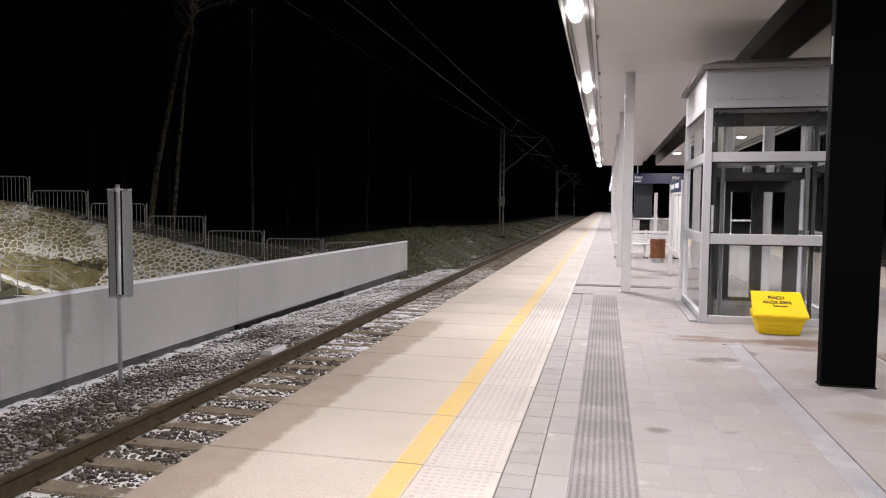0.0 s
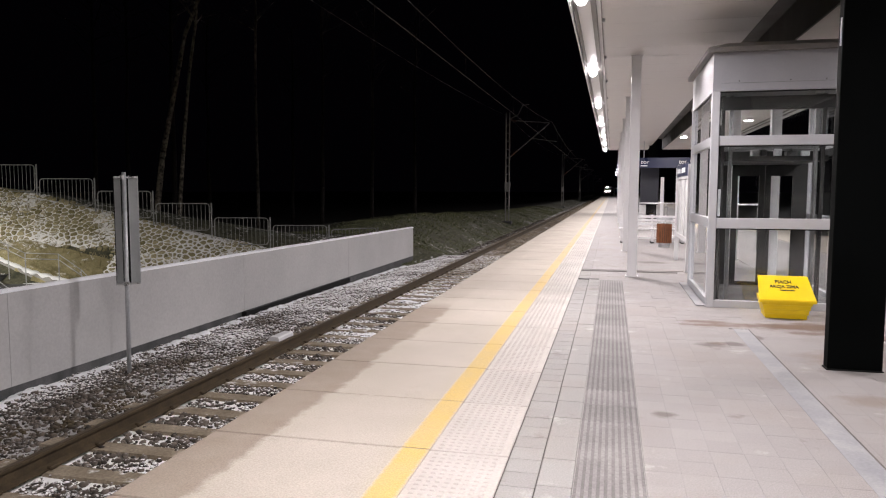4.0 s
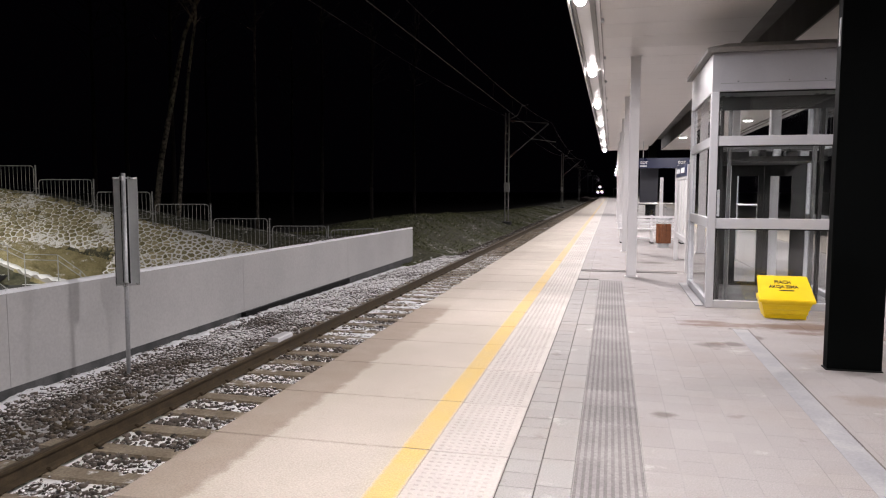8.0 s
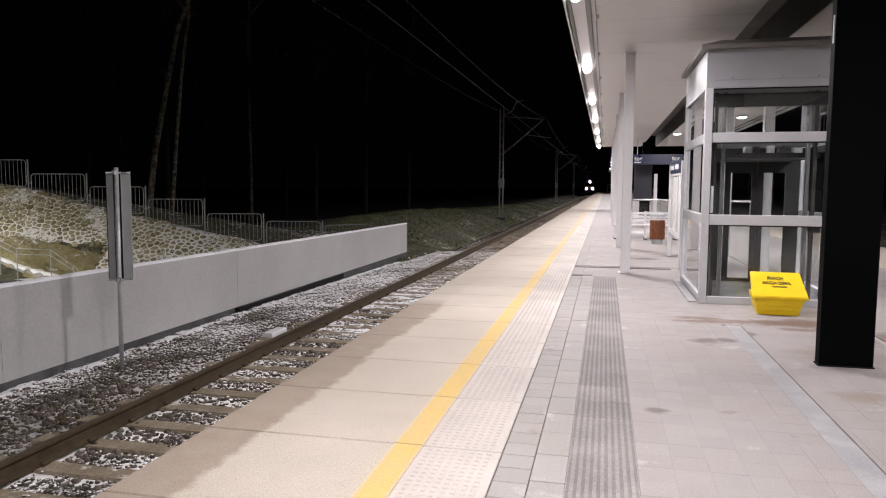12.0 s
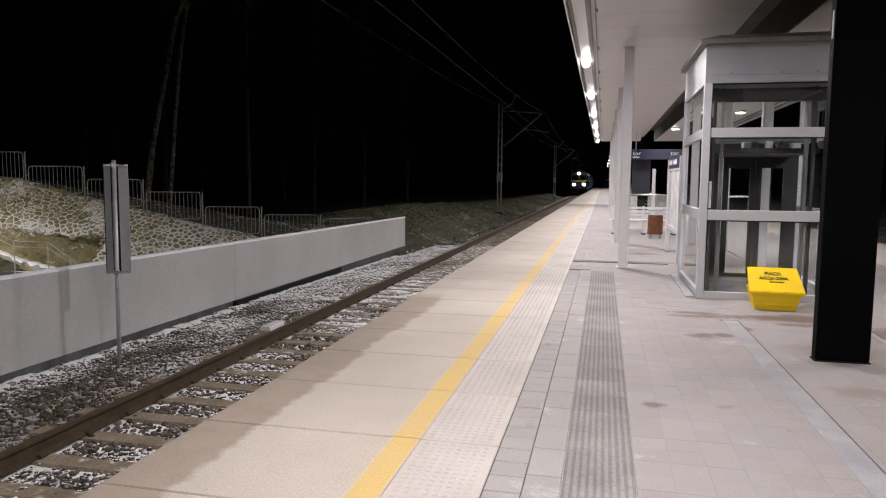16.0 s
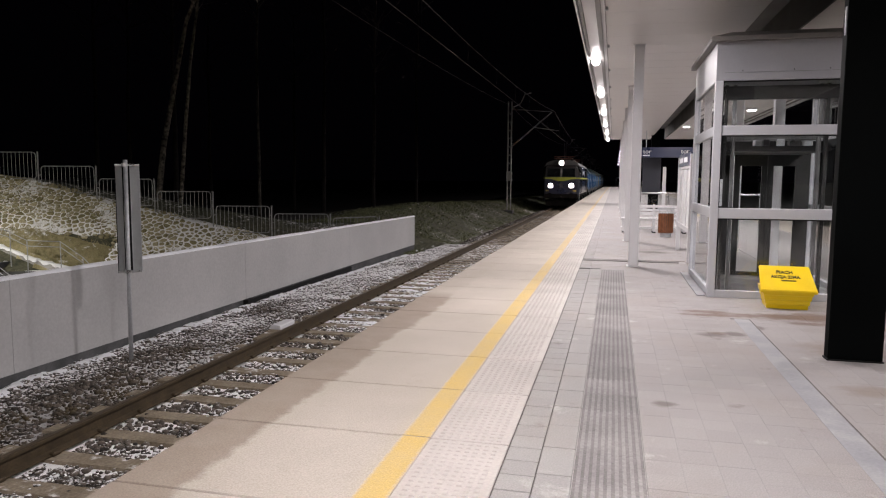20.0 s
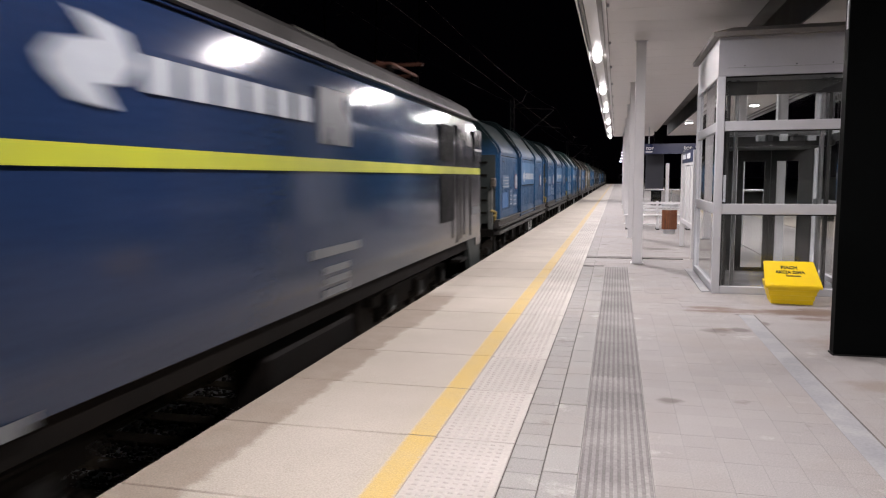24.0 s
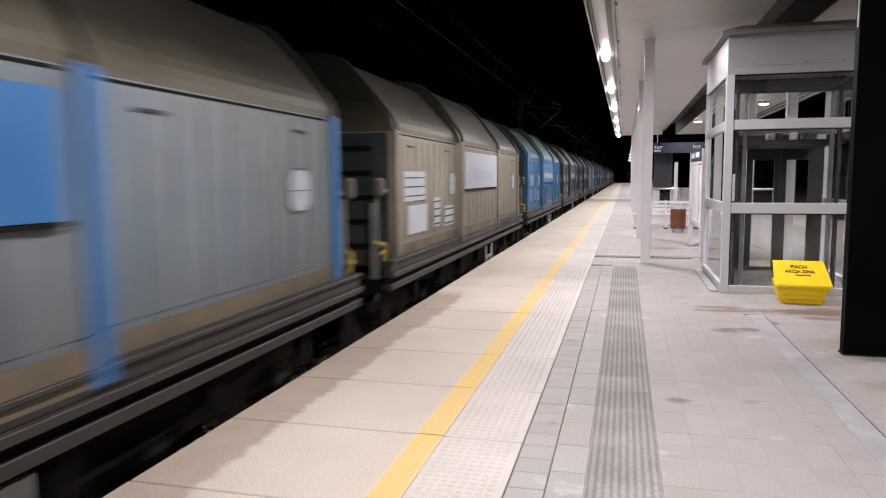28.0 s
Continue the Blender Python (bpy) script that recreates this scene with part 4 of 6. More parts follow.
    y = v[..., 0] * np.sin(a)[:, None] + y * np.cos(a)[:, None]
    v = np.stack([x, y, z], -1) + pts[:, None, :]
    f = ICO_F[None] + (np.arange(n) * len(ICO_V))[:, None, None]
    me = bpy.data.meshes.new(name)
    v, f = v.reshape(-1, 3), f.reshape(-1, 3)
    me.vertices.add(len(v))
    me.vertices.foreach_set("co", v.ravel())
    me.loops.add(len(f) * 3)
    me.loops.foreach_set("vertex_index", f.ravel())
    me.polygons.add(len(f))
    me.polygons.foreach_set("loop_start", np.arange(0, len(f) * 3, 3))
    me.update(calc_edges=True)
    me.validate()
    me.materials.append(material)
    return tagged(new(name, me), label, category, kind="stuff")


def ballast_points(n, y0, y1):
    x = rng.uniform(-7.47, -3.3, n)
    y = rng.uniform(y0, y1, n)
    on_rail = (np.abs(np.abs(x - TRACK_X) - 0.755) < 0.09)
    ph = ((y - 0.37 + 0.305) % 0.61) - 0.305
    on_sl = (np.abs(ph) < 0.115) & (x > TRACK_X - 1.3) & (rng.random(n) < 0.93)
    k = ~(on_rail | on_sl)
    x, y = x[k], y[k]
    z = np.array([bed_z(a, b) for a, b in zip(x, y)]) + rng.uniform(-0.01, 0.022, len(x))
    return np.stack([x, y, z], 1)


p1 = ballast_points(25000, 2.5, 14)
p2 = ballast_points(14000, 14, 27.2)
p0 = ballast_points(9000, -8.0, 2.5)
stones("ballast_stones", p0, rng.uniform(0.022, 0.045, len(p0)), M["ballast"], "crushed grey-brown ballast stones beside the platform", "ballast")
stones("ballast_stones", p1, 0.013 + 0.029 * rng.random(len(p1)) ** 1.3, M["ballast"], "crushed grey-brown ballast stones dusted with snow", "ballast")
stones("ballast_stones", p2, rng.uniform(0.02, 0.042, len(p2)), M["ballast_white"], "crushed ballast stones under thin snow further along", "ballast")

p3 = ballast_points(12000, 27.2, 62.0)
stones("ballast_stones", p3, rng.uniform(0.024, 0.046, len(p3)), M["ballast_dark"], "crushed brown ballast stones far along the track", "ballast")

dev = thing("track_magnet", "pale trackside box clamped beside the rail", "track device")
part("box", prism(bmesh.new(), [(-5.36, -0.93), (-5.36, -0.795), (-5.34, -0.775), (-5.20, -0.775), (-5.18, -0.795), (-5.18, -0.93)], 10.32, 10.85), M["white_steel"], dev)
part("wedge", prism(bmesh.new(), [(9.85, -0.95), (9.95, -0.87), (10.31, -0.84), (10.31, -0.95)], -5.36, -5.16, "x"), M["sleeper"], dev)
part("bracket", B((-5.19, -5.06, 10.2, 10.28, -0.93, -0.88), (-5.19, -5.06, 10.6, 10.68, -0.93, -0.88)), M["rail"], dev)


# ---- retaining wall ----
WALL_X = -7.5
JS = (-4.6, 1.4, 7.42, 13.40, 19.47, 26.45)
wall = thing("wall_track", "long pale concrete retaining wall beside the track", "retaining wall", kind="structure")


def wall_top(y):
    return 0.283 - 0.0075 * (y - 7.45)


def snow_cap(a, b):
    """A thin snow cap with an uneven lip over the wall's face; its front is sloped to catch the lamps, its back to drop
    out of the camera's view.
    """
    bm = bmesh.new()
    n = int((b - a) / 0.12)
    rows = []
    for i in range(n + 1):
        y = a + (b - a) * i / n
        h = 0.046 + 0.012 * noise.noise((y * 1.7, 0, 1)) + 0.006 * noise.noise((y * 7, 0, 2))
        o = 0.014 + 0.008 * noise.noise((y * 4.1, 0, 3))
        z = wall_top(y)
        rows.append([bm.verts.new(c) for c in ((WALL_X + 0.002, y, z - 0.008), (WALL_X + o, y, z - 0.002), (WALL_X + o * 0.8, y, z + h * 0.35), (WALL_X - 0.020, y, z + h), (WALL_X - 0.15, y, z + h * 0.7), (WALL_X - 0.30, y, z + 0.001))])
    for r0, r1 in zip(rows, rows[1:]):
        for k in range(5):
            bm.faces.new((r0[k], r1[k], r1[k + 1], r0[k + 1]))
    bmesh.ops.recalc_face_normals(bm, faces=bm.faces)
    return bm


for a, b in zip(JS, JS[1:]):
    seg = part("wall_panel", prism(bmesh.new(), [(a + 0.003, -0.95), (a + 0.003, wall_top(a)), (b - 0.003, wall_top(b)), (b - 0.003, -0.95)], WALL_X - 0.30, WALL_X, "x"), M["concrete"], wall)
    part("snow_cap", snow_cap(a + 0.001, b - 0.001), M["snow"], seg, "thin snow along the wall top")
part("wall_foot", B((WALL_X - 0.30, WALL_X - 0.012, JS[0], JS[-1], -2.2, -0.953)), M["dark_concrete"], wall, "dark concrete foot of the wall")
solid("drain_membrane", B((WALL_X - 0.006, WALL_X + 0.055, 13.40, 19.47, -1.12, -0.975), (WALL_X - 0.006, WALL_X + 0.11, 13.28, 13.52, -1.12, -0.95), bev=0.01), M["rubber"], "black drainage edging along the wall foot", "edging", kind="structure")

# signal marker on its pole
marker = thing("track_marker_sign", "two narrow grey sign plates seen from behind on a galvanised pole", "sign")
part("pole", R_(((-6.65, 8.6, -1.12), (-6.63, 8.6, 1.84), 0.030), seg=14), M["galv"], marker, smooth=True)
marker_turn = 37.7


def on_marker(ob):
    ob.matrix_basis = pose(-6.645, 8.6, 0, 0, 0, marker_turn)
    return ob


for xa, xb, ya, yb in ((-0.125, -0.030, 0.06, 0.035), (0.068, 0.185, 0.035, 0.06)):
    bm = bmesh.new()
    f = bm.faces.new([bm.verts.new(c) for c in ((xa, ya, 0.26), (xb, yb, 0.26), (xb, yb, 1.78), (xa, ya, 1.78))])
    bmesh.ops.solidify(bm, geom=[f], thickness=0.004)
    pl = on_marker(part("plate", bm, M["concrete_grey"], marker, "flat grey plate back"))
    part("flange", R_(((xa, ya - 0.004, 0.25), (xa, ya - 0.004, 1.79), 0.006), ((xb, yb - 0.004, 0.25), (xb, yb - 0.004, 1.79), 0.006), seg=6), M["rubber"] if xa < 0 else M["galv"], pl)
on_marker(part("dark_channel", B((0.020, 0.066, 0.04, 0.055, 0.28, 1.78)), M["rubber"], marker))
for zz in (1.77, 0.27):
    on_marker(part("bracket", B((-0.125, 0.185, -0.012, 0.02, zz - 0.012, zz + 0.012), bev=0.003), M["stainless"], marker))
    on_marker(part("clamp", R_(((0, 0, zz - 0.03), (0, 0, zz + 0.03), 0.042), seg=14), M["stainless"], marker))


# ---- barrier fence on the slope ----
def fence_xyz(u, w=0.0):
    p = FENCE_P + FENCE_D * u + Vector((-FENCE_D.y, FENCE_D.x)) * w
    return p.x, p.y


FENCE_Z = {-4: 2.87, -3: 2.45, -2: 1.98, -1: 1.56, 0: 1.15, 1: 0.67, 2: 0.42, 3: 0.28, 4: 0.20}
ang = math.degrees(math.atan2(FENCE_D.y, FENCE_D.x))
for k in range(-5, 3):
    xa, ya = fence_xyz(2.0 * k + 0.0)
    top = FENCE_Z.get(k + 1, 0.2)
    if k == -5:
        top = FENCE_Z[-4]
    f = thing("barrier_panel", "galvanised tube crowd barrier panel on the slope", "barrier", "slope barriers", at=pose(xa, ya, top - 1.12, 0, 0, ang + (42 if k == 2 else 0)))
    bm = bmesh.new()
    r, x0, x1, z0, z1, c = 0.017, 0.10, 1.93, 0.20, 1.10, 0.10
    loop = [(x0, z0 + c), (x0, z1 - c), (x0 + c * 0.3, z1 - c * 0.3), (x0 + c, z1), (x1 - c, z1), (x1 - c * 0.3, z1 - c * 0.3), (x1, z1 - c), (x1, z0 + c), (x1 - c * 0.3, z0 + c * 0.3), (x1 - c, z0), (x0 + c, z0), (x0 + c * 0.3, z0 + c * 0.3)]
    for p, q in zip(loop, loop[1:] + loop[:1]):
        rod(bm, (p[0], 0, p[1]), (q[0], 0, q[1]), r, seg=8)
    part("frame", bm, M["galv_fence"], f)
    for j in range(1, 13):
        xx = x0 + (x1 - x0) * j / 13
        part("bar", R_(((xx, 0, z0), (xx, 0, z1), 0.008), seg=6), M["galv_fence"], f)
    part("post", R_(((2.0, 0, -0.5), (2.0, 0, 1.12), 0.026), seg=8), M["galv_fence"], f)
    part("hook", R_(((1.93, 0, 0.8), (2.0, 0, 0.8), 0.02), ((0.0, 0, 0.8), (0.10, 0, 0.8), 0.02), seg=6), M["galv_fence"], f)


# ---- trees ----
def tree(name, base, bends, r, material, label, seed):
    rr = random.Random(seed)
    tr = thing(name, label, "tree", "trees behind the fence")
    bm = bmesh.new()
    pts = [Vector(p) for p in bends]
    n = len(pts)
    for i in range(n - 1):
        rod(bm, pts[i], pts[i + 1], r * (1 - 0.75 * i / n), r * (1 - 0.75 * (i + 1) / n), seg=10)
    part("trunk", bm, material, tr, smooth=True)
    bm = bmesh.new()
    top = pts[-1].z
    for i in range(26):
        k = rr.uniform(0.55, 1.0) * (n - 1)
        a = pts[min(int(k), n - 2)].lerp(pts[min(int(k), n - 2) + 1], k % 1)
        if a.z < 9.5:
            continue
        d = Vector((rr.uniform(-1, 1), rr.uniform(-1, 1), rr.uniform(0.3, 1.0))).normalized()
        L = rr.uniform(1.2, 3.2)
        b = a + d * L
        rod(bm, a, b, 0.035, 0.012, seg=5)
        for j in range(7):
            s = a.lerp(b, rr.uniform(0.3, 1))
            e = s + Vector((rr.uniform(-1, 1), rr.uniform(-1, 1), rr.uniform(-0.6, 0.6))) * rr.uniform(0.3, 0.9)
            rod(bm, s, e, 0.010, 0.004, seg=4)
    part("crown", bm, material, tr, "bare winter twigs")


tree("birch_tree", None, [(-21.6, 30.0, -1.9), (-21.3, 30.1, 1.4), (-21.1, 30.2, 3.2), (-20.75, 30.4, 5.2), (-20.45, 30.6, 7.0), (-20.1, 30.8, 9.0), (-19.45, 31.1, 10.8), (-19.5, 31.2, 13), (-19.3, 31.4, 16)], 0.16, M["bark"], "pale leaning birch with a thin winter crown", 1)
tree("birch_tree", None, [(-20.5, 30.3, -1.9), (-20.3, 30.4, 1.4), (-20.1, 30.5, 4.0), (-19.85, 30.7, 7.2), (-19.6, 31.0, 9.7), (-19.5, 31.0, 13), (-19.2, 31.0, 15.5)], 0.11, M["bark"], "slender birch beside a leaning one", 2)
for i, (u, d) in enumerate(((404, 36), (222, 38), (120, 44), (540, 48), (640, 52), (40, 40), (720, 60), (480, 60), (300, 55))):
    xx = (u - 1073) / 1250.0 * d
    z0 = ground_z(xx, d) - 0.2
    rr = random.Random(i)
    tree("pine_tree", None, [(xx + rr.uniform(-0.1, 0.1) + 0.012 * h, d, z0 + h) for h in (0, 3, 6, 9, 12, 15, 18)], 0.17 if i else 0.10, M["pine_bark"] if i else M["birch_bark_dim"], "dark pine trunk at the edge of the wood" if i else "slender pale trunk at the edge of the wood", 10 + i)


# ---- catenary ----
def mast(y, x=-7.38):
    z0, h = -1.0, 8.0
    z0 = ground_z(x - 0.2, y) - 0.1
    top = 7.15
    m = thing("catenary_mast", "galvanised lattice catenary mast beside the track", "mast", "catenary masts")
    part("foundation", B((x - 0.35, x + 0.35, y - 0.35, y + 0.35, z0 - 0.6, z0 + 0.18), bev=0.03), M["dark_concrete"], m)
    for s in (-1, 1):
        part("leg", B((x + s * 0.125 - 0.035, x + s * 0.125 + 0.035, y - 0.06, y + 0.06, z0 + 0.18, top), bev=0.006), M["mast_steel"], m)
    for k in range(12):
        za = z0 + 0.6 + k * (top - z0 - 0.9) / 12
        part("lattice_tie", B((x - 0.09, x + 0.09, y - 0.05, y + 0.05, za, za + 0.045)), M["mast_steel"], m)
    part("clamp_box", B((x - 0.19, x + 0.19, y - 0.12, y + 0.12, 1.5, 2.15), bev=0.02), M["mast_steel"], m)
    part("cantilever", R_(((x + 0.2, y, 4.0), (TRACK_X - 0.2, y, 6.35), 0.03), ((x + 0.2, y, 6.6), (TRACK_X - 0.25, y, 6.38), 0.02), ((-5.6, y, 5.3), (TRACK_X + 0.3, y, 5.05), 0.02)), M["mast_steel"], m)
    part("insulator", R_(((x + 0.25, y, 4.06), (x + 0.75, y, 4.5), 0.055), seg=10), M["ceramic"], m)
    part("insulator", R_(((x + 0.25, y, 6.6), (x + 0.6, y, 6.56), 0.05), seg=10), M["ceramic"], m)
    part("feeder_horn", R_(((x + 0.15, y, 6.7), (x + 0.75, y, 7.0), 0.025), ((x + 0.75, y, 7.0), (x + 1.1, y, 7.75), 0.025), ((x + 1.0, y, 7.6), (x + 1.5, y, 7.72), 0.02)), M["mast_steel"], m)


MASTS = [-10.0, 51.0, 110.0, 170.0, 230.0, 290.0]
for yy in MASTS:
    mast(yy)
wires = thing("overhead_wires", "thin overhead contact and feeder wires above the track", "wires", kind="structure")
for a, b in zip(MASTS, MASTS[1:]):
    n = 12
    pts = [(a + (b - a) * i / n) for i in range(n + 1)]
    sag = lambda i: 4 * (i / n) * (1 - i / n)
    part("messenger_wire", R_(*[((TRACK_X, pts[i], 6.4 - 0.9 * sag(i)), (TRACK_X, pts[i + 1], 6.4 - 0.9 * sag(i + 1)), 0.009) for i in range(n)], seg=5), M["wire"], wires)
    part("contact_wire", R_(((TRACK_X, a, 4.9), (TRACK_X, b, 4.9), 0.010), seg=5), M["wire"], wires)
    part("feeder_wire", R_(*[((-7.4, pts[i], 6.9 - 0.6 * sag(i)), (-7.4, pts[i + 1], 6.9 - 0.6 * sag(i + 1)), 0.008) for i in range(n)], seg=5), M["wire"], wires)
    part("dropper", R_(*[((TRACK_X, pts[i], 4.9), (TRACK_X, pts[i], 6.4 - 0.9 * sag(i)), 0.005) for i in range(1, n)], seg=4), M["wire"], wires)


# ---- stairs on the slope ----
stairs = thing("slope_stairs", "concrete stair flank with snowy kerb and tube handrails on the slope", "stairs")
KERB = ((-18.6, -0.30), (-17.75, -0.54), (-17.29, -0.68), (-16.90, -0.82), (-16.31, -0.945), (-15.62, -1.06), (-15.10, -1.13))


def kerb_z(x):
    for (x0, z0), (x1, z1) in zip(KERB, KERB[1:]):
        if x <= x1:
            return z0 + (z1 - z0) * (x - x0) / (x1 - x0)
    return KERB[-1][1]


kerb = part("kerb", prism(bmesh.new(), [(x, z) for x, z in KERB] + [(x, z - 0.22) for x, z in KERB[::-1]], 17.42, 17.58), M["plat_side"], stairs)
rows = []
bm = bmesh.new()
for i in range(60):
    x = -18.6 + 3.5 * i / 59
    z, q = kerb_z(x), noise.noise((x * 5.0, 0, 5))
    rows.append([bm.verts.new(c) for c in ((x, 17.40 - 0.05 * q, z - 0.03 - 0.10 * q), (x, 17.41, z + 0.02), (x, 17.50, z + 0.045 + 0.02 * q), (x, 17.62 + 0.22 * q, z + 0.02 + 0.04 * q), (x, 17.74 + 0.30 * q, z - 0.04))])
for r0, r1 in zip(rows, rows[1:]):
    for k in range(4):
        bm.faces.new((r0[k], r1[k], r1[k + 1], r0[k + 1]))
part("snow_cap", bm, M["snow"], kerb, "ragged snow lying on the kerb", True)
# Steps and landings are coloured dark to offset the added lamp's strong light.
for i in range(9):
    part("step", B((-19.2 + 0.30 * i, -18.2 + 0.30 * i, 15.6, 17.1, -2.6 - 0.1, -0.62 - 0.16 * i)), M["dark_concrete"], stairs)
for x0, x1, y0, z1 in ((-17.30, -15.25, 15.9, -1.16), (-18.9, -17.302, 16.2, -0.90)):
    ld = part("landing", B((x0, x1, y0, 17.42, -2.4, z1), bev=0.015), M["dark_concrete"], stairs, "flat concrete landing")
    part("snow_patch", B((x0 + 0.2, x1 - 0.1, 17.12, 17.40, z1 + 0.001, z1 + 0.012), bev=0.005), M["snow"], ld)
E0_ = Vector((0, 0, 1.6))
for pts_, hh in (([(-18.6, 17.9, 0.08), (-18.13, 18.05, -0.11), (-17.48, 18.02, -0.35), (-16.66, 18.45, -0.40), (-15.68, 18.25, -0.84), (-15.12, 18.04, -1.15)], 0.93), ([(-17.9, 16.9, -0.72), (-16.9, 16.7, -1.2), (-16.2, 16.9, -1.55)], 0.97)):
    ps = [E0_ + (Vector(p) - E0_) * hh for p in pts_]
    for dz in (0, -0.16):
        part("handrail", R_(*[(p + Vector((0, 0, dz)), q + Vector((0, 0, dz)), 0.012) for p, q in zip(ps, ps[1:])], seg=8), M["galv"], stairs, smooth=True)
    for p in ps:
        part("rail_post", R_((p, p - Vector((0, 0, 1.0)), 0.014), seg=8), M["galv"], stairs)


# ---- train ----
BLUE, BLUE2 = (0.010, 0.053, 0.130), (0.013, 0.067, 0.155)


def loco_paint():
    """Blue paint, lighter on the front lower flank, darker on the rear one, grey at the rear end, grey-brown on the
    upper cab; the nose has shade painted in.
    """
    m, t, p = nodes_of("loco_paint")
    v = coords(t, True)
    s = add(t, "ShaderNodeSeparateXYZ")
    t.links.new(v, s.inputs[0])
    n = noise_node(t, v, 0.8, 6, 0.6)
    low = ramp(t, mth(t, "ADD", s.outputs[2], mth(t, "MULTIPLY", n, 0.6)), 2.6, 1.5)
    rear = ramp(t, mth(t, "ADD", s.outputs[1], mth(t, "MULTIPLY", n, 2.5)), 3.6, 6.4)
    blue = mix(t, ramp(t, s.outputs[1], -2.0, 3.0), (0.013, 0.027, 0.074), (0.010, 0.036, 0.085))
    col = mix(t, mth(t, "MULTIPLY", low, 0.8), blue, mix(t, ramp(t, s.outputs[1], -1.5, 2.5), (0.026, 0.034, 0.054), (0.008, 0.016, 0.027)))
    col = mix(t, rear, col, (0.025, 0.025, 0.029))
    # Front end darkened in colour, in place of the light it lacks.
    nose = ramp(t, mth(t, "ADD", s.outputs[1], mth(t, "MULTIPLY", n, 0.3)), -7.75, -8.0)
    col = mix(t, nose, col, (0.010, 0.014, 0.028))
    cab = mth(t, "MULTIPLY", ramp(t, s.outputs[2], 2.54, 2.58), ramp(t, mth(t, "ADD", s.outputs[1], mth(t, "MULTIPLY", n, 0.4)), -6.5, -7.0))
    col = mix(t, cab, col, (0.026, 0.023, 0.023))
    f = noise_node(t, v, 22, 3)
    col = mix(t, 1.0, col, ramp(t, f, -0.6, 0.8), "MULTIPLY")
    t.links.new(col, p.inputs["Base Color"])
    t.links.new(mth(t, "ADD", mth(t, "MULTIPLY", nose, 0.5), 0.13), p.inputs["Roughness"])
    p.inputs["Specular IOR Level"].default_value = 0.32
    p.inputs["Roughness"].default_value = 0.15
    bumped(t, p, noise_node(t, v, 2.2, 2), 0.03, 0.01)
    return m


def roof_mat(name, eave_tone, ridge_shade):
    """Hood roof paint with the lamps' falloff painted in: darker towards the ridge, in streaks."""
    m, t, p = nodes_of(name)
    v = coords(t, True)
    s = add(t, "ShaderNodeSeparateXYZ")
    t.links.new(v, s.inputs[0])
    mp = add(t, "ShaderNodeMapping")
    mp.inputs["Scale"].default_value = (1, 3, 0.6)
    t.links.new(v, mp.inputs["Vector"])
    n = noise_node(t, mp.outputs[0], 1.4, 6, 0.65)
    # Darkening rises with height, standing in for light lost near the ridge.
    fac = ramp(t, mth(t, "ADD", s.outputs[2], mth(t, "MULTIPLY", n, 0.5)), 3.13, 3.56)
    col = mix(t, fac, eave_tone, ridge_shade)
    f = noise_node(t, v, 24, 3)
    col = mix(t, 1.0, col, ramp(t, f, -0.5, 0.8), "MULTIPLY")
    t.links.new(col, p.inputs["Base Color"])
    p.inputs["Roughness"].default_value = 0.58
    p.inputs["Specular IOR Level"].default_value = 0.22
    bumped(t, p, f, 0.1, 0.004)
    return m


T = {
    "blue": surf("wagon_blue", BLUE, BLUE2, 0.7, 0.5, moving=True, grain=0.15, streak=0.35, fine=20, bump=0.05, spec=0.25, grime=0.35),
    "blue_b": surf("wagon_blue_faded", (0.018, 0.086, 0.19), (0.024, 0.105, 0.215), 0.7, 0.5, moving=True, grain=0.15, streak=0.35, fine=20, bump=0.05, spec=0.25, grime=0.5),
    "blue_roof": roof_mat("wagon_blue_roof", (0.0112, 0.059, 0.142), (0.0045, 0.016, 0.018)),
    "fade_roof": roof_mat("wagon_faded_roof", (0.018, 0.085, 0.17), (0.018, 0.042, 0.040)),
    "grey": surf("wagon_weathered_grey", (0.108, 0.136, 0.158), (0.142, 0.150, 0.146), 0.8, 0.6, moving=True, grain=0.15, streak=0.45, fine=20, spec=0.25, grime=0.5),
    "beige": surf("wagon_weathered_beige", (0.172, 0.152, 0.114), (0.225, 0.202, 0.158), 0.8, 0.6, moving=True, grain=0.15, streak=0.45, fine=20, spec=0.25, grime=0.5),
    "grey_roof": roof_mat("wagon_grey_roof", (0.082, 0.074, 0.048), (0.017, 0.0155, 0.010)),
    "rusty_foot": surf("wagon_rusty_foot", (0.115, 0.092, 0.062), (0.075, 0.062, 0.045), 1.6, 0.65, moving=True, grain=0.25, streak=0.4, fine=20, spec=0.2),
    "dark": surf("wagon_darkened_paint", (0.020, 0.026, 0.034), (0.034, 0.038, 0.042), 0.8, 0.55, moving=True, grain=0.15, streak=0.4, fine=20, spec=0.25, grime=0.4),
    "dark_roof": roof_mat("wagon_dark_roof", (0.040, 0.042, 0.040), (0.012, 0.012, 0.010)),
    "gear": surf("rusty_running_gear", (0.018, 0.0145, 0.0115), (0.055, 0.044, 0.034), 3, 0.7, moving=True, grain=0.4, spec=0.2),
    "end_dark": surf("dark_end_paint", (0.022, 0.028, 0.028), (0.040, 0.044, 0.040), 1.5, 0.6, moving=True, grain=0.25, spec=0.2),
    "end_grey": surf("worn_end_rail_grey", (0.10, 0.105, 0.10), (0.16, 0.16, 0.15), 3, 0.6, moving=True, grain=0.25, spec=0.25),
    # Darker copy of the yellow band paint, standing in for the unlit front.
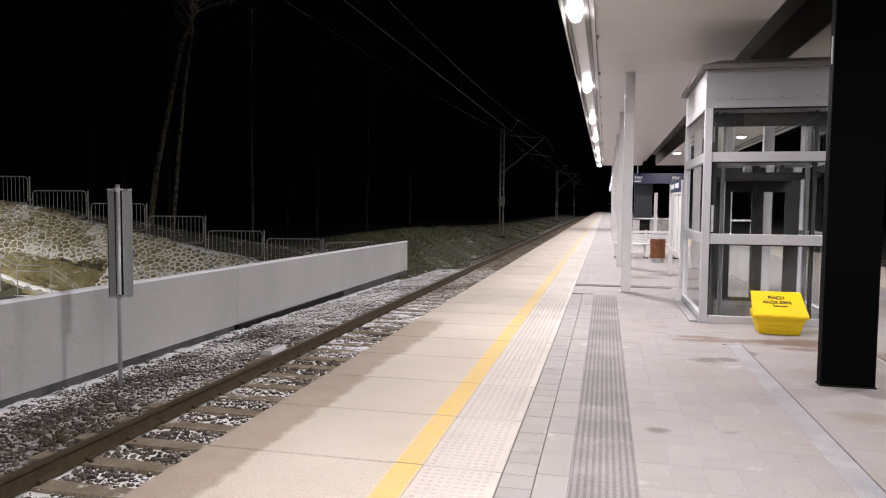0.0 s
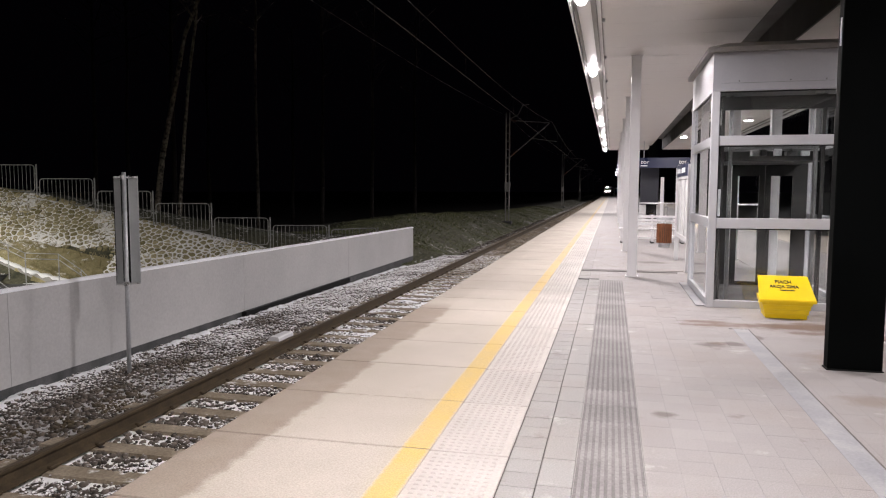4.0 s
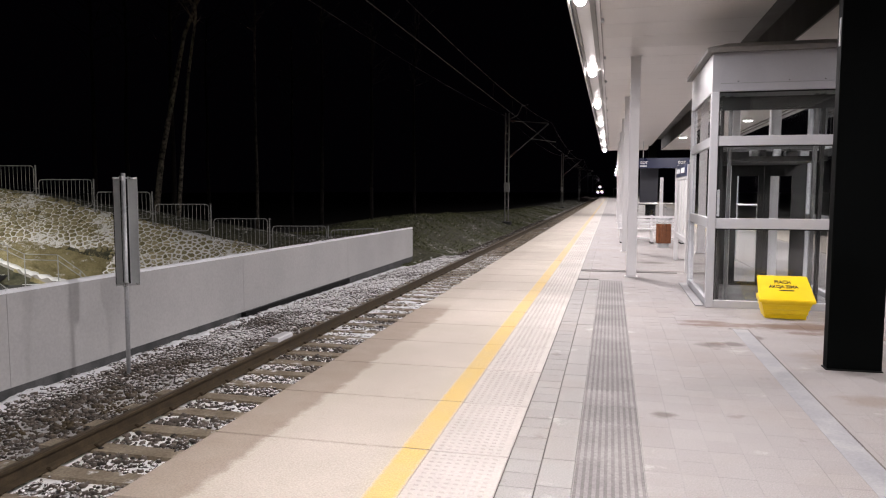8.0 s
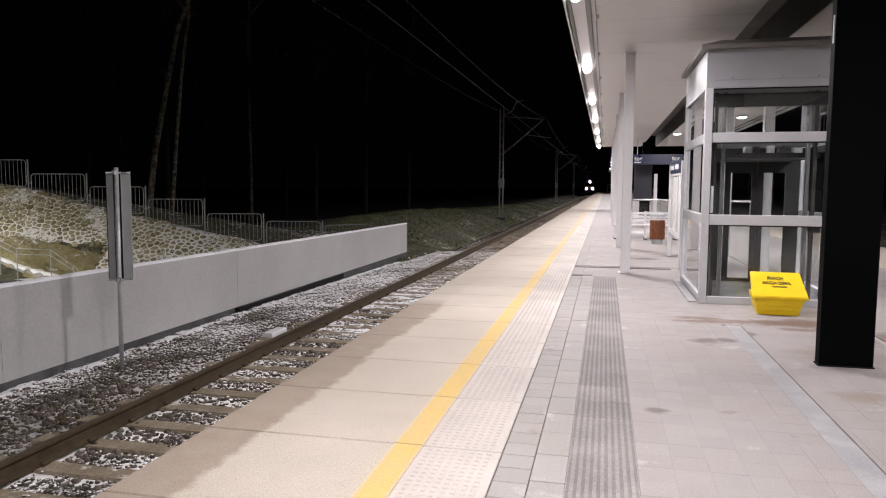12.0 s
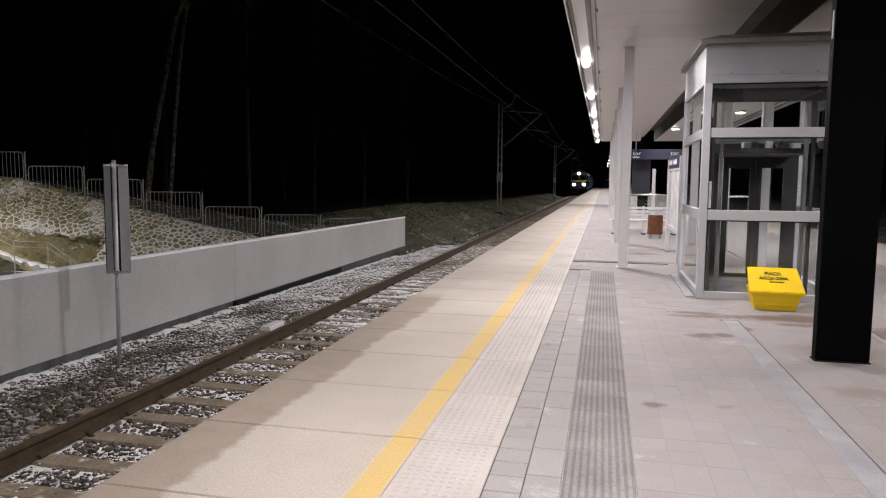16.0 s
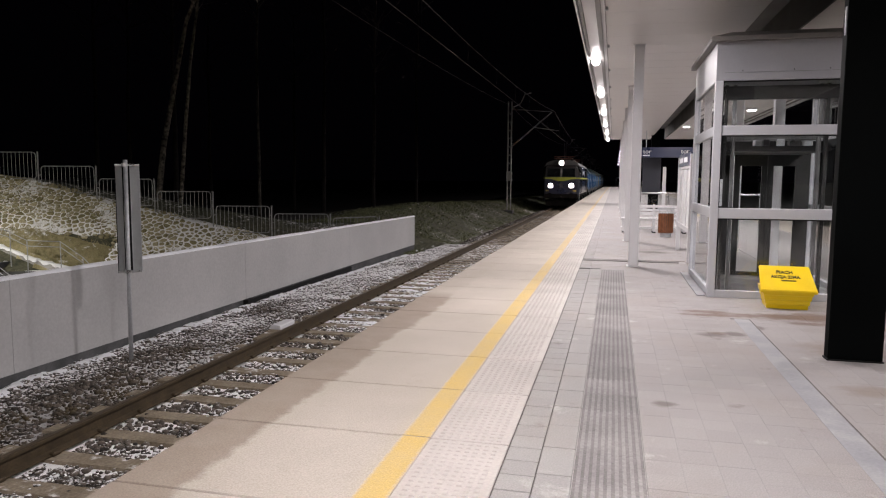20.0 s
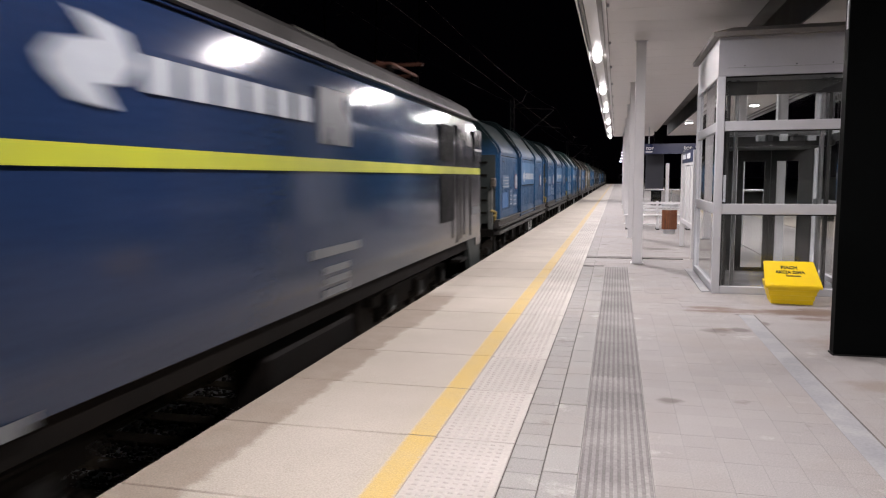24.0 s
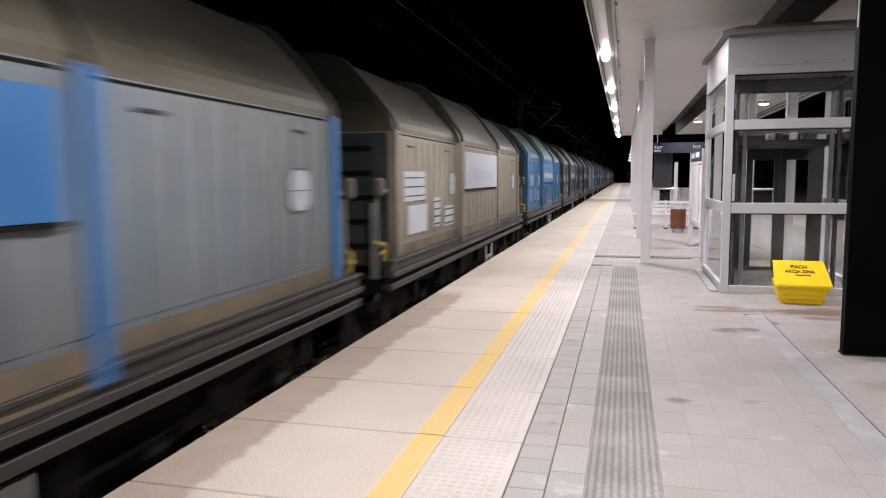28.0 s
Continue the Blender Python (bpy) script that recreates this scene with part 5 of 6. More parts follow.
    "band_shaded": surf("shaded_yellow_front_band", (0.17, 0.18, 0.014), (0.21, 0.215, 0.02), 2, 0.5, moving=True, grain=0.15),
    "panel_blue": surf("wagon_light_blue_panel", (0.028, 0.105, 0.255), (0.034, 0.12, 0.275), 2, 0.45, moving=True, grain=0.08, spec=0.25),
    "patch": surf("navy_patch", (0.008, 0.022, 0.072), (0.010, 0.026, 0.085), 2, 0.6, moving=True, spec=0.15),
    "sign_white": surf("white_vinyl", (0.25, 0.275, 0.31), (0.32, 0.34, 0.37), 3, 0.5, moving=True, grain=0.12),
    "pale_plate": surf("pale_blue_plate", (0.055, 0.11, 0.19), (0.07, 0.13, 0.21), 3, 0.5, moving=True, grain=0.1),
    "dull_white": surf("faded_lettering_white", (0.075, 0.082, 0.09), (0.11, 0.115, 0.12), 3, 0.5, moving=True, grain=0.12),
    "sign_red": surf("red_vinyl", (0.24, 0.04, 0.02), (0.27, 0.05, 0.025), 3, 0.5, moving=True),
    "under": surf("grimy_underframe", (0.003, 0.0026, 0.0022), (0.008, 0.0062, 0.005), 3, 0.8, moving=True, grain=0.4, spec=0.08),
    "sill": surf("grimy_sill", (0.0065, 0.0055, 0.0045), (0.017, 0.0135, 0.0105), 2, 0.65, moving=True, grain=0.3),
    "wheel": surf("wheel_steel", (0.06, 0.05, 0.042), (0.09, 0.075, 0.06), 5, 0.5, metal=0.4, moving=True),
    "yellow": surf("handle_yellow", (0.26, 0.19, 0.035), (0.20, 0.14, 0.03), 4, 0.5, moving=True),
    "white": surf("white_marking", (0.26, 0.26, 0.25), (0.32, 0.32, 0.31), 4, 0.5, moving=True),
    "loco_blue": loco_paint(),
    "loco_grey": surf("loco_faded_grey", (0.050, 0.056, 0.068), (0.066, 0.070, 0.077), 0.7, 0.30, moving=True, grain=0.1, streak=0.35, fine=20, bump=0.03),
    "loco_roof": surf("loco_roof_grey", (0.045, 0.042, 0.04), (0.07, 0.065, 0.06), 1.5, 0.55, moving=True, grain=0.25),
    "loco_yellow": surf("loco_yellow_band", (0.34, 0.36, 0.018), (0.29, 0.31, 0.022), 2, 0.4, moving=True, grain=0.08),
    # Nose blue taken darker still, as the front face gets no light.
    "loco_front": surf("shaded_dark_blue_front", (0.004, 0.0055, 0.018), (0.005, 0.007, 0.022), 1, 0.35, moving=True),
    "grille": surf("dark_grille", (0.0035, 0.0035, 0.004), (0.0055, 0.0055, 0.0055), 5, 0.75, moving=True, spec=0.1),
    "cab_glass": surf("dark_cab_glass", (0.008, 0.009, 0.010), (0.012, 0.013, 0.014), 2, 0.08, moving=True, grain=0.05, bump=0),
    "headlight": glow("headlight_lens", (1.0, 0.82, 0.80), 210.0),
}


def bogie(parent, y, six=False, r=0.46):
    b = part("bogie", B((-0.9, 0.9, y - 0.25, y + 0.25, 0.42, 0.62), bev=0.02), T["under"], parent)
    reach = 2.1 if six else 1.35
    for s in (-1, 1):
        x0, x1 = min(s * 0.90, s * 1.04), max(s * 0.90, s * 1.04)
        part("side_frame", prism(bmesh.new(), [(y - reach, 0.62), (y - reach, 0.74), (y - reach + 0.5, 0.78), (y + reach - 0.5, 0.78), (y + reach, 0.74), (y + reach, 0.62), (y + 0.45, 0.46), (y - 0.45, 0.46)], x0, x1, "x"), T["gear"], b)
    axles = (-1.5, 0, 1.5) if six else (-0.9, 0.9)
    for dy in axles:
        for s in (-1, 1):
            part("wheel", R_(((s * 0.70, y + dy, r), (s * 0.83, y + dy, r), r), ((s * 0.66, y + dy, r), (s * 0.70, y + dy, r), r + 0.03), ((s * 0.83, y + dy, r), (s * 0.87, y + dy, r), 0.16), seg=24), T["wheel"], b)
            ax = part("axle_box", B((min(s * 0.98, s * 1.12), max(s * 0.98, s * 1.12), y + dy - 0.17, y + dy + 0.17, r - 0.16, r + 0.16), bev=0.03), T["gear"], b)
            part("axle_cap", R_(((s * 1.12, y + dy, r), (s * 1.15, y + dy, r), 0.11), seg=14), T["end_grey"], ax)
            for q in (-0.30, 0.30):
                part("spring", R_(*[((s * 1.02, y + dy + q, 0.36 + 0.05 * k), (s * 1.02, y + dy + q, 0.385 + 0.05 * k), 0.085) for k in range(5)], seg=10), T["gear"], b)
    return b


def buffers(parent, y, s):
    for bx in (-0.875, 0.875):
        part("buffer", R_(((bx, y, 1.05), (bx, y + s * 0.42, 1.05), 0.10), ((bx, y + s * 0.42, 1.05), (bx, y + s * 0.47, 1.05), 0.24), seg=16), T["under"], parent)
    part("coupler", R_(((0, y, 0.98), (0, y + s * 0.46, 0.95), 0.06)), T["under"], parent)


HOOD = [(1.46, 1.27), (1.46, 2.925), (1.455, 2.99), (1.43, 3.06), (1.38, 3.14), (1.06, 3.52), (0.84, 3.75), (0.74, 3.81), (0.60, 3.85), (0.36, 3.88), (0.0, 3.90)]


def hood_profile(grow):
    right = [(x + grow if x > 0.1 else x, z + (grow if z > 3.2 else 0)) for x, z in HOOD]
    return right + [(-x, z) for x, z in right[-2::-1]]


def wagon(label, body, roof, ends, panel, patched=False, plated=False, plate=None):
    w = thing("hood_wagon", label, "freight wagon", "hooded coil wagons of the train")
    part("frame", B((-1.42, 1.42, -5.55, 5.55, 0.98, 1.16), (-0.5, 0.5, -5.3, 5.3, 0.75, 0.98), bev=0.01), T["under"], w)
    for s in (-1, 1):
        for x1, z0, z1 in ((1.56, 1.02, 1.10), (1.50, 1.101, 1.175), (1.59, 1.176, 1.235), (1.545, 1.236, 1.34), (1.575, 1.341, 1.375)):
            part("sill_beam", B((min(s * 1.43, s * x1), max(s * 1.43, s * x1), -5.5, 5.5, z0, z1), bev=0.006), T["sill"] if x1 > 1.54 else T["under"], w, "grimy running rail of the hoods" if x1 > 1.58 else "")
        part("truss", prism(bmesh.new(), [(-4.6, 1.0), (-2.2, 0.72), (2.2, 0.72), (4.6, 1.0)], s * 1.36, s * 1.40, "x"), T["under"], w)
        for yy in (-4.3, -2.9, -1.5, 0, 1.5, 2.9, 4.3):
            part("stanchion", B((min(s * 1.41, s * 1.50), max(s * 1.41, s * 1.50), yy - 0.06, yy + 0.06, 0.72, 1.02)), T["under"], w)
        part("brake_frame", B((min(s * 1.50, s * 1.53), max(s * 1.50, s * 1.53), 0.55, 0.60, 0.55, 0.98), (min(s * 1.50, s * 1.53), max(s * 1.50, s * 1.53), 1.15, 1.20, 0.55, 0.98), (min(s * 1.50, s * 1.53), max(s * 1.50, s * 1.53), 0.601, 1.149, 0.72, 0.77)), T["white"], w, "white brake lever frame")
    # three telescoping hoods
    for i, (a, b, g) in enumerate(((-5.12, -1.62, 0.0), (-1.80, 1.80, 0.07), (1.62, 5.12, 0.0))):
        h = part("hood", prism(bmesh.new(), [(1.46 + g, 1.27), (1.46 + g, 2.925), (-1.46 - g, 2.925), (-1.46 - g, 1.27)], a, b), (ends if i != 1 else body) if ends else body, w)
        pr = hood_profile(g)
        top = [p for p in pr if p[1] > 2.92]
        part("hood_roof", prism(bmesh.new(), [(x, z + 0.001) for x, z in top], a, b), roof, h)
        for s in (-1, 1):
            X = s * (1.461 + g)
            part("eave_seam", B((min(X, X + s * 0.003), max(X, X + s * 0.003), a + 0.20, b - 0.20, 2.893, 2.913)), T["under"], h)
            part("foot_strip", B((min(X, X + s * 0.018), max(X, X + s * 0.018), a + 0.05, b - 0.05, 1.28, 1.50)), T["rusty_foot"] if plated else body, h)
            n = 9 if i != 1 else 8
            part("corrugation", B(*[(min(X, X + s * 0.009), max(X, X + s * 0.009), a + 0.3 + (b - a - 0.6) * j / n, a + 0.3 + (b - a - 0.6) * j / n + 0.16, 1.55, 2.86) for j in range(n + 1)], bev=0.006), (ends if i != 1 else body) if ends else body, h)
            for yy in (a + 0.0, b - 0.12):
                part("edge_rib", B((min(X, X + s * 0.05), max(X, X + s * 0.05), yy, yy + 0.12, 1.27, 2.95), bev=0.01), panel if patched else body, h)
            for yy in (a + 0.6, b - 0.9):
                part("lifting_eye", B((min(X, X + s * 0.03), max(X, X + s * 0.02), yy, yy + 0.26, 2.755, 2.775)), T["sill"], h)
        for yy in (a, b - 0.10):
            bm = bmesh.new()
            pr2 = [(x * 1.012 + (0.02 if x > 0 else -0.02 if x < 0 else 0), z + 0.012) for x, z in top]
            for p, q in zip(pr2, pr2[1:]):
                rod(bm, (p[0], yy + 0.05, p[1]), (q[0], yy + 0.05, q[1]), 0.028, seg=6)
            part("arch_rib", bm, roof, h)
    # markings, drawn as plain plates
    for s in (-1, 1):
        X, Y = s * 1.476, s * 1.56
        pl = lambda nm, x, y0, y1, z0, z1, m, lab="": part(nm, B((min(x, x + s * 0.004), max(x, x + s * 0.004), y0, y1, z0, z1)), m, w, lab)
        if plated:
            pl("data_plate", X, -4.75, -3.75, 2.05, 2.44, T["sign_white"], "white data plate")
            for j in range(3):
                pl("text_bar", X + s * 0.005, -4.70, -3.80, 2.11 + 0.12 * j, 2.125 + 0.12 * j, T["sill"])
        else:
            pl("data_plate", X, -4.55, -3.55, 2.10, 2.42, T["pale_plate"], "pale blue data plate")
            for j in range(4):
                pl("text_bar", X + s * 0.005, -4.50 + 0.3 * (j % 2), -3.58, 2.13 + 0.075 * j, 2.15 + 0.075 * j, T["sign_white"])
        pl("lower_plate", X, -4.60, -3.64, 1.61, 1.99, plate or T["panel_blue"], "plain rectangular plate")
        for nm, y0, y1, z0, n in (("label_plate", -3.29, -2.93, 1.63, 4), ("label_plate", -2.66, -2.06, 1.60, 3)):
            lp = pl(nm, X, y0, y1, z0, z0 + 0.115 * n - 0.03, T["sign_white"] if plated else T["pale_plate"])
            for j in range(n):
                part("text_bar", B((min(X + s * 0.005, X + s * 0.008), max(X + s * 0.005, X + s * 0.008), y0 + 0.03, y1 - 0.03, z0 + 0.03 + 0.11 * j, z0 + 0.055 + 0.11 * j)), T["sill"] if plated else T["sign_white"], lp)
        for y0 in (-2.35, 4.10):
            wp = part("warning_plate", prism(bmesh.new(), [(y0, 2.14), (y0 + 0.08, 2.06), (y0 + 0.32, 2.06), (y0 + 0.40, 2.14), (y0 + 0.40, 2.37), (y0 + 0.32, 2.45), (y0 + 0.08, 2.45), (y0, 2.37)], X, X + s * 0.004, "x"), T["rusty_foot"] if plated else T["sign_red"], w, "edged white warning plate")
            part("plate_face", prism(bmesh.new(), [(y0 + 0.012, 2.15), (y0 + 0.085, 2.082), (y0 + 0.315, 2.082), (y0 + 0.388, 2.15), (y0 + 0.388, 2.25), (y0 + 0.012, 2.25)], X + s * 0.005, X + s * 0.008, "x"), T["sign_white"], wp)
            part("plate_face", prism(bmesh.new(), [(y0 + 0.012, 2.36), (y0 + 0.085, 2.428), (y0 + 0.315, 2.428), (y0 + 0.388, 2.36), (y0 + 0.388, 2.258), (y0 + 0.012, 2.258)], X + s * 0.005, X + s * 0.008, "x"), T["sign_white"], wp)
        pl("logo_panel", Y, -1.55, 1.55, 2.16, 2.80, panel)
        part("panel_ledge", B((min(Y - s * 0.02, Y + s * 0.008), max(Y - s * 0.02, Y + s * 0.008), -1.55, 1.55, 2.13, 2.155)), T["under"], w)
        bm = bmesh.new()
        cy_, cz_ = -1.05 * s, 2.40
        prism(bm, [(cy_ - s * 0.27, cz_ + 0.01), (cy_ - s * 0.20, cz_ + 0.08), (cy_ - s * 0.02, cz_ + 0.09), (cy_ - s * 0.09, cz_ + 0.175), (cy_ + s * 0.12, cz_ + 0.15), (cy_ + s * 0.22, cz_ + 0.07), (cy_ + s * 0.22, cz_ - 0.04), (cy_ + s * 0.06, cz_ - 0.08), (cy_ + s * 0.13, cz_ - 0.175), (cy_ - s * 0.06, cz_ - 0.15), (cy_ - s * 0.20, cz_ - 0.08)], Y + s * 0.005, Y + s * 0.010, "x")
        part("emblem", bm, T["sign_white"], w, "plain white emblem shape")
        for j in (3, 4, 5) if patched else range(7):
            a0 = s * (-0.72 + 0.29 * j)
            part("emblem_bar", B((min(Y + s * 0.005, Y + s * 0.010), max(Y + s * 0.005, Y + s * 0.010), min(a0, a0 + s * 0.22), max(a0, a0 + s * 0.22), 2.35 if patched else 2.31, 2.46 if patched else 2.49), bev=0.0), T["sign_white"], w)
        if patched:
            pl("repaint_patch", Y, -1.50, -0.65, 1.40, 2.02, T["panel_blue"])
    # end walls, ladders, handles
    for s in (-1, 1):
        e = part("end_wall", B((-1.40, 1.40, min(s * 5.121, s * 5.15), max(s * 5.121, s * 5.15), 1.27, 2.91)), T["end_dark"], w)
        for j in range(5):
            part("end_rung", B((-1.2, 1.2, min(s * 5.151, s * 5.19), max(s * 5.151, s * 5.19), 1.5 + 0.3 * j, 1.55 + 0.3 * j)), T["under"], e)
        for sx in (-1, 1):
            part("grab_rail", R_(((sx * 1.38, s * 5.52, 0.9), (sx * 1.38, s * 5.52, 2.2), 0.025), ((sx * 1.38, s * 5.52, 2.2), (sx * 1.38, s * 5.16, 2.2), 0.025), seg=8), T["end_grey"], w)
            part("latch", R_(((sx * 1.44, s * 5.46, 1.30), (sx * 1.47, s * 5.48, 1.56), 0.028), ((sx * 1.47, s * 5.48, 1.56), (sx * 1.36, s * 5.56, 1.60), 0.03), ((sx * 1.45, s * 5.40, 1.50), (sx * 1.45, s * 5.60, 1.47), 0.022), seg=8), T["yellow"], w, "yellow latch handle")
            part("end_post", B((sx * 1.33 - 0.035, sx * 1.33 + 0.035, s * 5.50 - 0.03, s * 5.50 + 0.03, 1.16, 2.06), bev=0.006), T["end_grey"], w)
            part("brake_hose", R_(((sx * 0.35, s * 5.60, 1.02), (sx * 0.40, s * 5.72, 0.72), 0.03), ((sx * 0.40, s * 5.72, 0.72), (sx * 0.42, s * 5.82, 0.80), 0.03), seg=8), T["under"], w)
            part("lamp_bracket", B((sx * 1.42 - 0.06, sx * 1.42 + 0.06, s * 5.55 - 0.08, s * 5.55 + 0.08, 2.14, 2.36), bev=0.03), T["wheel"], w)
            part("step", B((sx * 1.30 - 0.14, sx * 1.30 + 0.14, s * 5.42 - 0.14, s * 5.42 + 0.14, 0.52, 0.55), (sx * 1.42 - 0.02, sx * 1.42 + 0.02, s * 5.42 - 0.14, s * 5.42 + 0.14, 0.55, 0.99)), T["under"], w)
        buffers(w, s * 5.55, s)
    bogie(w, -3.6)
    bogie(w, 3.6)
    return w


def locomotive():
    L = thing("locomotive", "blue and grey electric locomotive with yellow band and lit headlights", "locomotive")
    HL = 8.43
    side = [(1.49, 1.19), (1.50, 1.34), (1.495, 2.95), (1.482, 3.14), (1.452, 3.42), (1.38, 3.52)]
    full = side + [(-x, z) for x, z in side[::-1]]
    part("body", prism(bmesh.new(), full, -HL + 0.9, HL - 0.9), T["loco_blue"], L)
    for s in (-1, 1):
        c = part("cab", bmesh_cab(HL, s), T["loco_blue"], L)
    part("roof", prism(bmesh.new(), [(1.44, 3.50), (1.30, 3.72), (0.95, 3.92), (0.4, 4.0), (-0.4, 4.0), (-0.95, 3.92), (-1.30, 3.72), (-1.44, 3.50)], -HL + 0.75, HL - 0.75), T["loco_roof"], L)
    for sx in (-1, 1):
        X = sx * 1.50
        bar = lambda nm, y0, y1, z0, z1, m, off=0.004, th=0.006, par=None, lab="": part(nm, B((min(X + sx * off, X + sx * (off + th)), max(X + sx * off, X + sx * (off + th)), y0, y1, z0, z1)), m, par or L, lab)
        bar("band", -HL + 0.62, HL - 0.62, 2.43, 2.55, T["loco_yellow"], 0.004, 0.018, None, "yellow waist band")
        bar("gutter", -HL + 0.9, HL - 0.9, 3.47, 3.505, T["loco_roof"], 0.0, 0.03)
        for y0, y1, z0, z1 in ((-5.0, -3.95, 1.64, 2.41), (-5.0, -3.95, 2.60, 3.27), (4.58, 5.55, 1.64, 2.41), (4.58, 5.55, 2.64, 3.22)):
            g = bar("grille", y0, y1, z0, z1, T["grille"], 0.004, 0.01)
            part("louvre", B(*[(min(X + sx * 0.014, X + sx * 0.022), max(X + sx * 0.014, X + sx * 0.022), y0 + 0.03, y1 - 0.03, z0 + 0.05 + j * (z1 - z0 - 0.1) / 9, z0 + 0.08 + j * (z1 - z0 - 0.1) / 9) for j in range(10)]), T["grille"], g)
        bar("window", -0.1, 0.70, 2.69, 3.22, T["loco_grey"], 0.004, 0.006)
        for y0 in (-6.42, 5.82):
            d = bar("door", y0, y0 + 0.72, 1.22, 3.30, T["loco_blue"], 0.004, 0.008)
            bar("door_window", y0 + 0.14, y0 + 0.58, 2.66, 3.22, T["cab_glass"], 0.017, 0.006, d)
            part("door_rail", R_(*[((X + sx * 0.07, y0 + q, 1.3), (X + sx * 0.07, y0 + q, 2.4), 0.018) for q in (-0.06, 0.78)], seg=8), T["sill"], d)
            for zs in (0.55, 0.86):
                part("step", B((min(X - sx * 0.15, X + sx * 0.04), max(X - sx * 0.15, X + sx * 0.04), y0 + 0.1, y0 + 0.62, zs, zs + 0.05)), T["under"], L)
        for y0 in (-8.02, 7.30):
            cw = bar("cab_window", y0, y0 + 0.70, 2.68, 3.30, T["cab_glass"], 0.004, 0.012)
            bar("window_sash", y0 + 0.02, y0 + 0.68, 2.88, 2.92, T["stainless_m"], 0.017, 0.004, cw)
        # emblem on the flank, drawn as plain shapes
        bm = bmesh.new()
        y0, z0 = -3.05 * sx, 2.99
        prism(bm, [(y0 - 0.34 * sx, z0 - 0.02), (y0 - 0.24 * sx, z0 + 0.08), (y0 + 0.02 * sx, z0 + 0.12), (y0 - 0.12 * sx, z0 + 0.25), (y0 + 0.26 * sx, z0 + 0.20), (y0 + 0.36 * sx, z0 + 0.02), (y0 + 0.24 * sx, z0 - 0.10), (y0 + 0.05 * sx, z0 - 0.12), (y0 + 0.16 * sx, z0 - 0.25), (y0 - 0.12 * sx, z0 - 0.22), (y0 - 0.30 * sx, z0 - 0.10)], X + sx * 0.016, X + sx * 0.02, "x")
        part("emblem", bm, T["sign_white"], L, "plain white emblem shape")
        for j in range(6):
            a = sx * (-2.62 + 0.405 * j)
            part("emblem_bar", B((min(X + sx * 0.016, X + sx * 0.02), max(X + sx * 0.016, X + sx * 0.02), min(a, a + sx * 0.30), max(a, a + sx * 0.30), 2.87, 3.09)), T["sign_white"], L)
        bar("text_bar", -0.35, 0.93, 1.61, 1.70, T["dull_white"], 0.006, 0.003)
        for j in range(3):
            bar("text_bar", -0.05, 0.60, 1.22 + 0.11 * j, 1.29 + 0.11 * j, T["dull_white"], 0.006, 0.003)
        bar("text_bar", 7.06, 7.85, 1.66, 1.80, T["dull_white"], 0.006, 0.003)
        bar("text_bar", -4.1, -3.6, 1.16, 1.24, T["dull_white"], 0.006, 0.003)
        part("side_skirt", B((min(sx * 1.30, sx * 1.44), max(sx * 1.30, sx * 1.44), -6.9, 6.9, 1.0, 1.185)), T["under"], L)
        part("battery_box", B((min(sx * 1.0, sx * 1.40), max(sx * 1.0, sx * 1.40), -1.0, 1.0, 0.35, 0.86), bev=0.03), T["under"], L)
    for e in (-1, 1):
        for sx in (-1, 1):
            part("apron", prism(bmesh.new(), [(e * 6.75, 1.188), (e * 6.95, 0.95), (e * 7.1, 0.60), (e * 8.05, 0.60), (e * 8.05, 1.188)], sx * 1.38, sx * 1.47, "x"), T["end_dark"], L, "lower apron below the cab")
    front_face(L, HL)
    for s in (-1, 1):
        part("headstock", B((-1.35, 1.35, min(s * 8.2, s * 8.45), max(s * 8.2, s * 8.45), 0.86, 1.22), bev=0.02), T["under"], L)
        buffers(L, s * 8.45, s)
        part("plough", prism(bmesh.new(), [(-1.25, 0.25), (-1.25, 0.75), (1.25, 0.75), (1.25, 0.25)], s * 8.1, s * 8.2), T["under"], L)
    # roof gear
    for yy in (-6.0, 5.2):
        pg = part("pantograph", R_(((-0.75, yy - 0.7, 4.15), (0.75, yy - 0.7, 4.15), 0.03)), T["rust_m"], L, "folded red-brown pantograph")
        for a, b, nm, r in (((-0.75, yy + 0.7, 4.15), (0.75, yy + 0.7, 4.15), "base_bar", 0.03), ((-0.75, yy - 0.7, 4.15), (-0.75, yy + 0.7, 4.15), "base_bar", 0.03), ((0.75, yy - 0.7, 4.15), (0.75, yy + 0.7, 4.15), "base_bar", 0.03),
                            ((-0.5, yy - 0.6, 4.2), (-0.35, yy + 0.75, 4.32), "arm", 0.025), ((0.5, yy - 0.6, 4.2), (0.35, yy + 0.75, 4.32), "arm", 0.025), ((-0.85, yy + 0.75, 4.36), (0.85, yy + 0.75, 4.36), "contact_strip", 0.03)):
            part(nm, R_((a, b, r), seg=8), T["rust_m"], pg)
        for x in (-0.7, 0.7):
            for q in (-0.7, 0.7):
                part("roof_insulator", R_(((x, yy + q, 3.90), (x, yy + q, 4.14), 0.06), seg=10), T["under"], pg)
    for y0, y1, hx in ((-2.6, -1.2, 0.7), (1.4, 2.6, 0.6)):
        part("roof_box", B((-hx, hx, y0, y1, 3.99, 4.13), bev=0.03), T["loco_roof"], L)
    part("roof_conduit", R_(((0.3, -4.8, 4.1), (0.3, 4.4, 4.1), 0.025)), T["under"], L)
    bogie(L, -4.7, True, 0.60)
    bogie(L, 4.7, True, 0.60)
    return L


def bmesh_cab(HL, s):
    """The cab end: a box whose upper front leans back and whose corners are cut."""
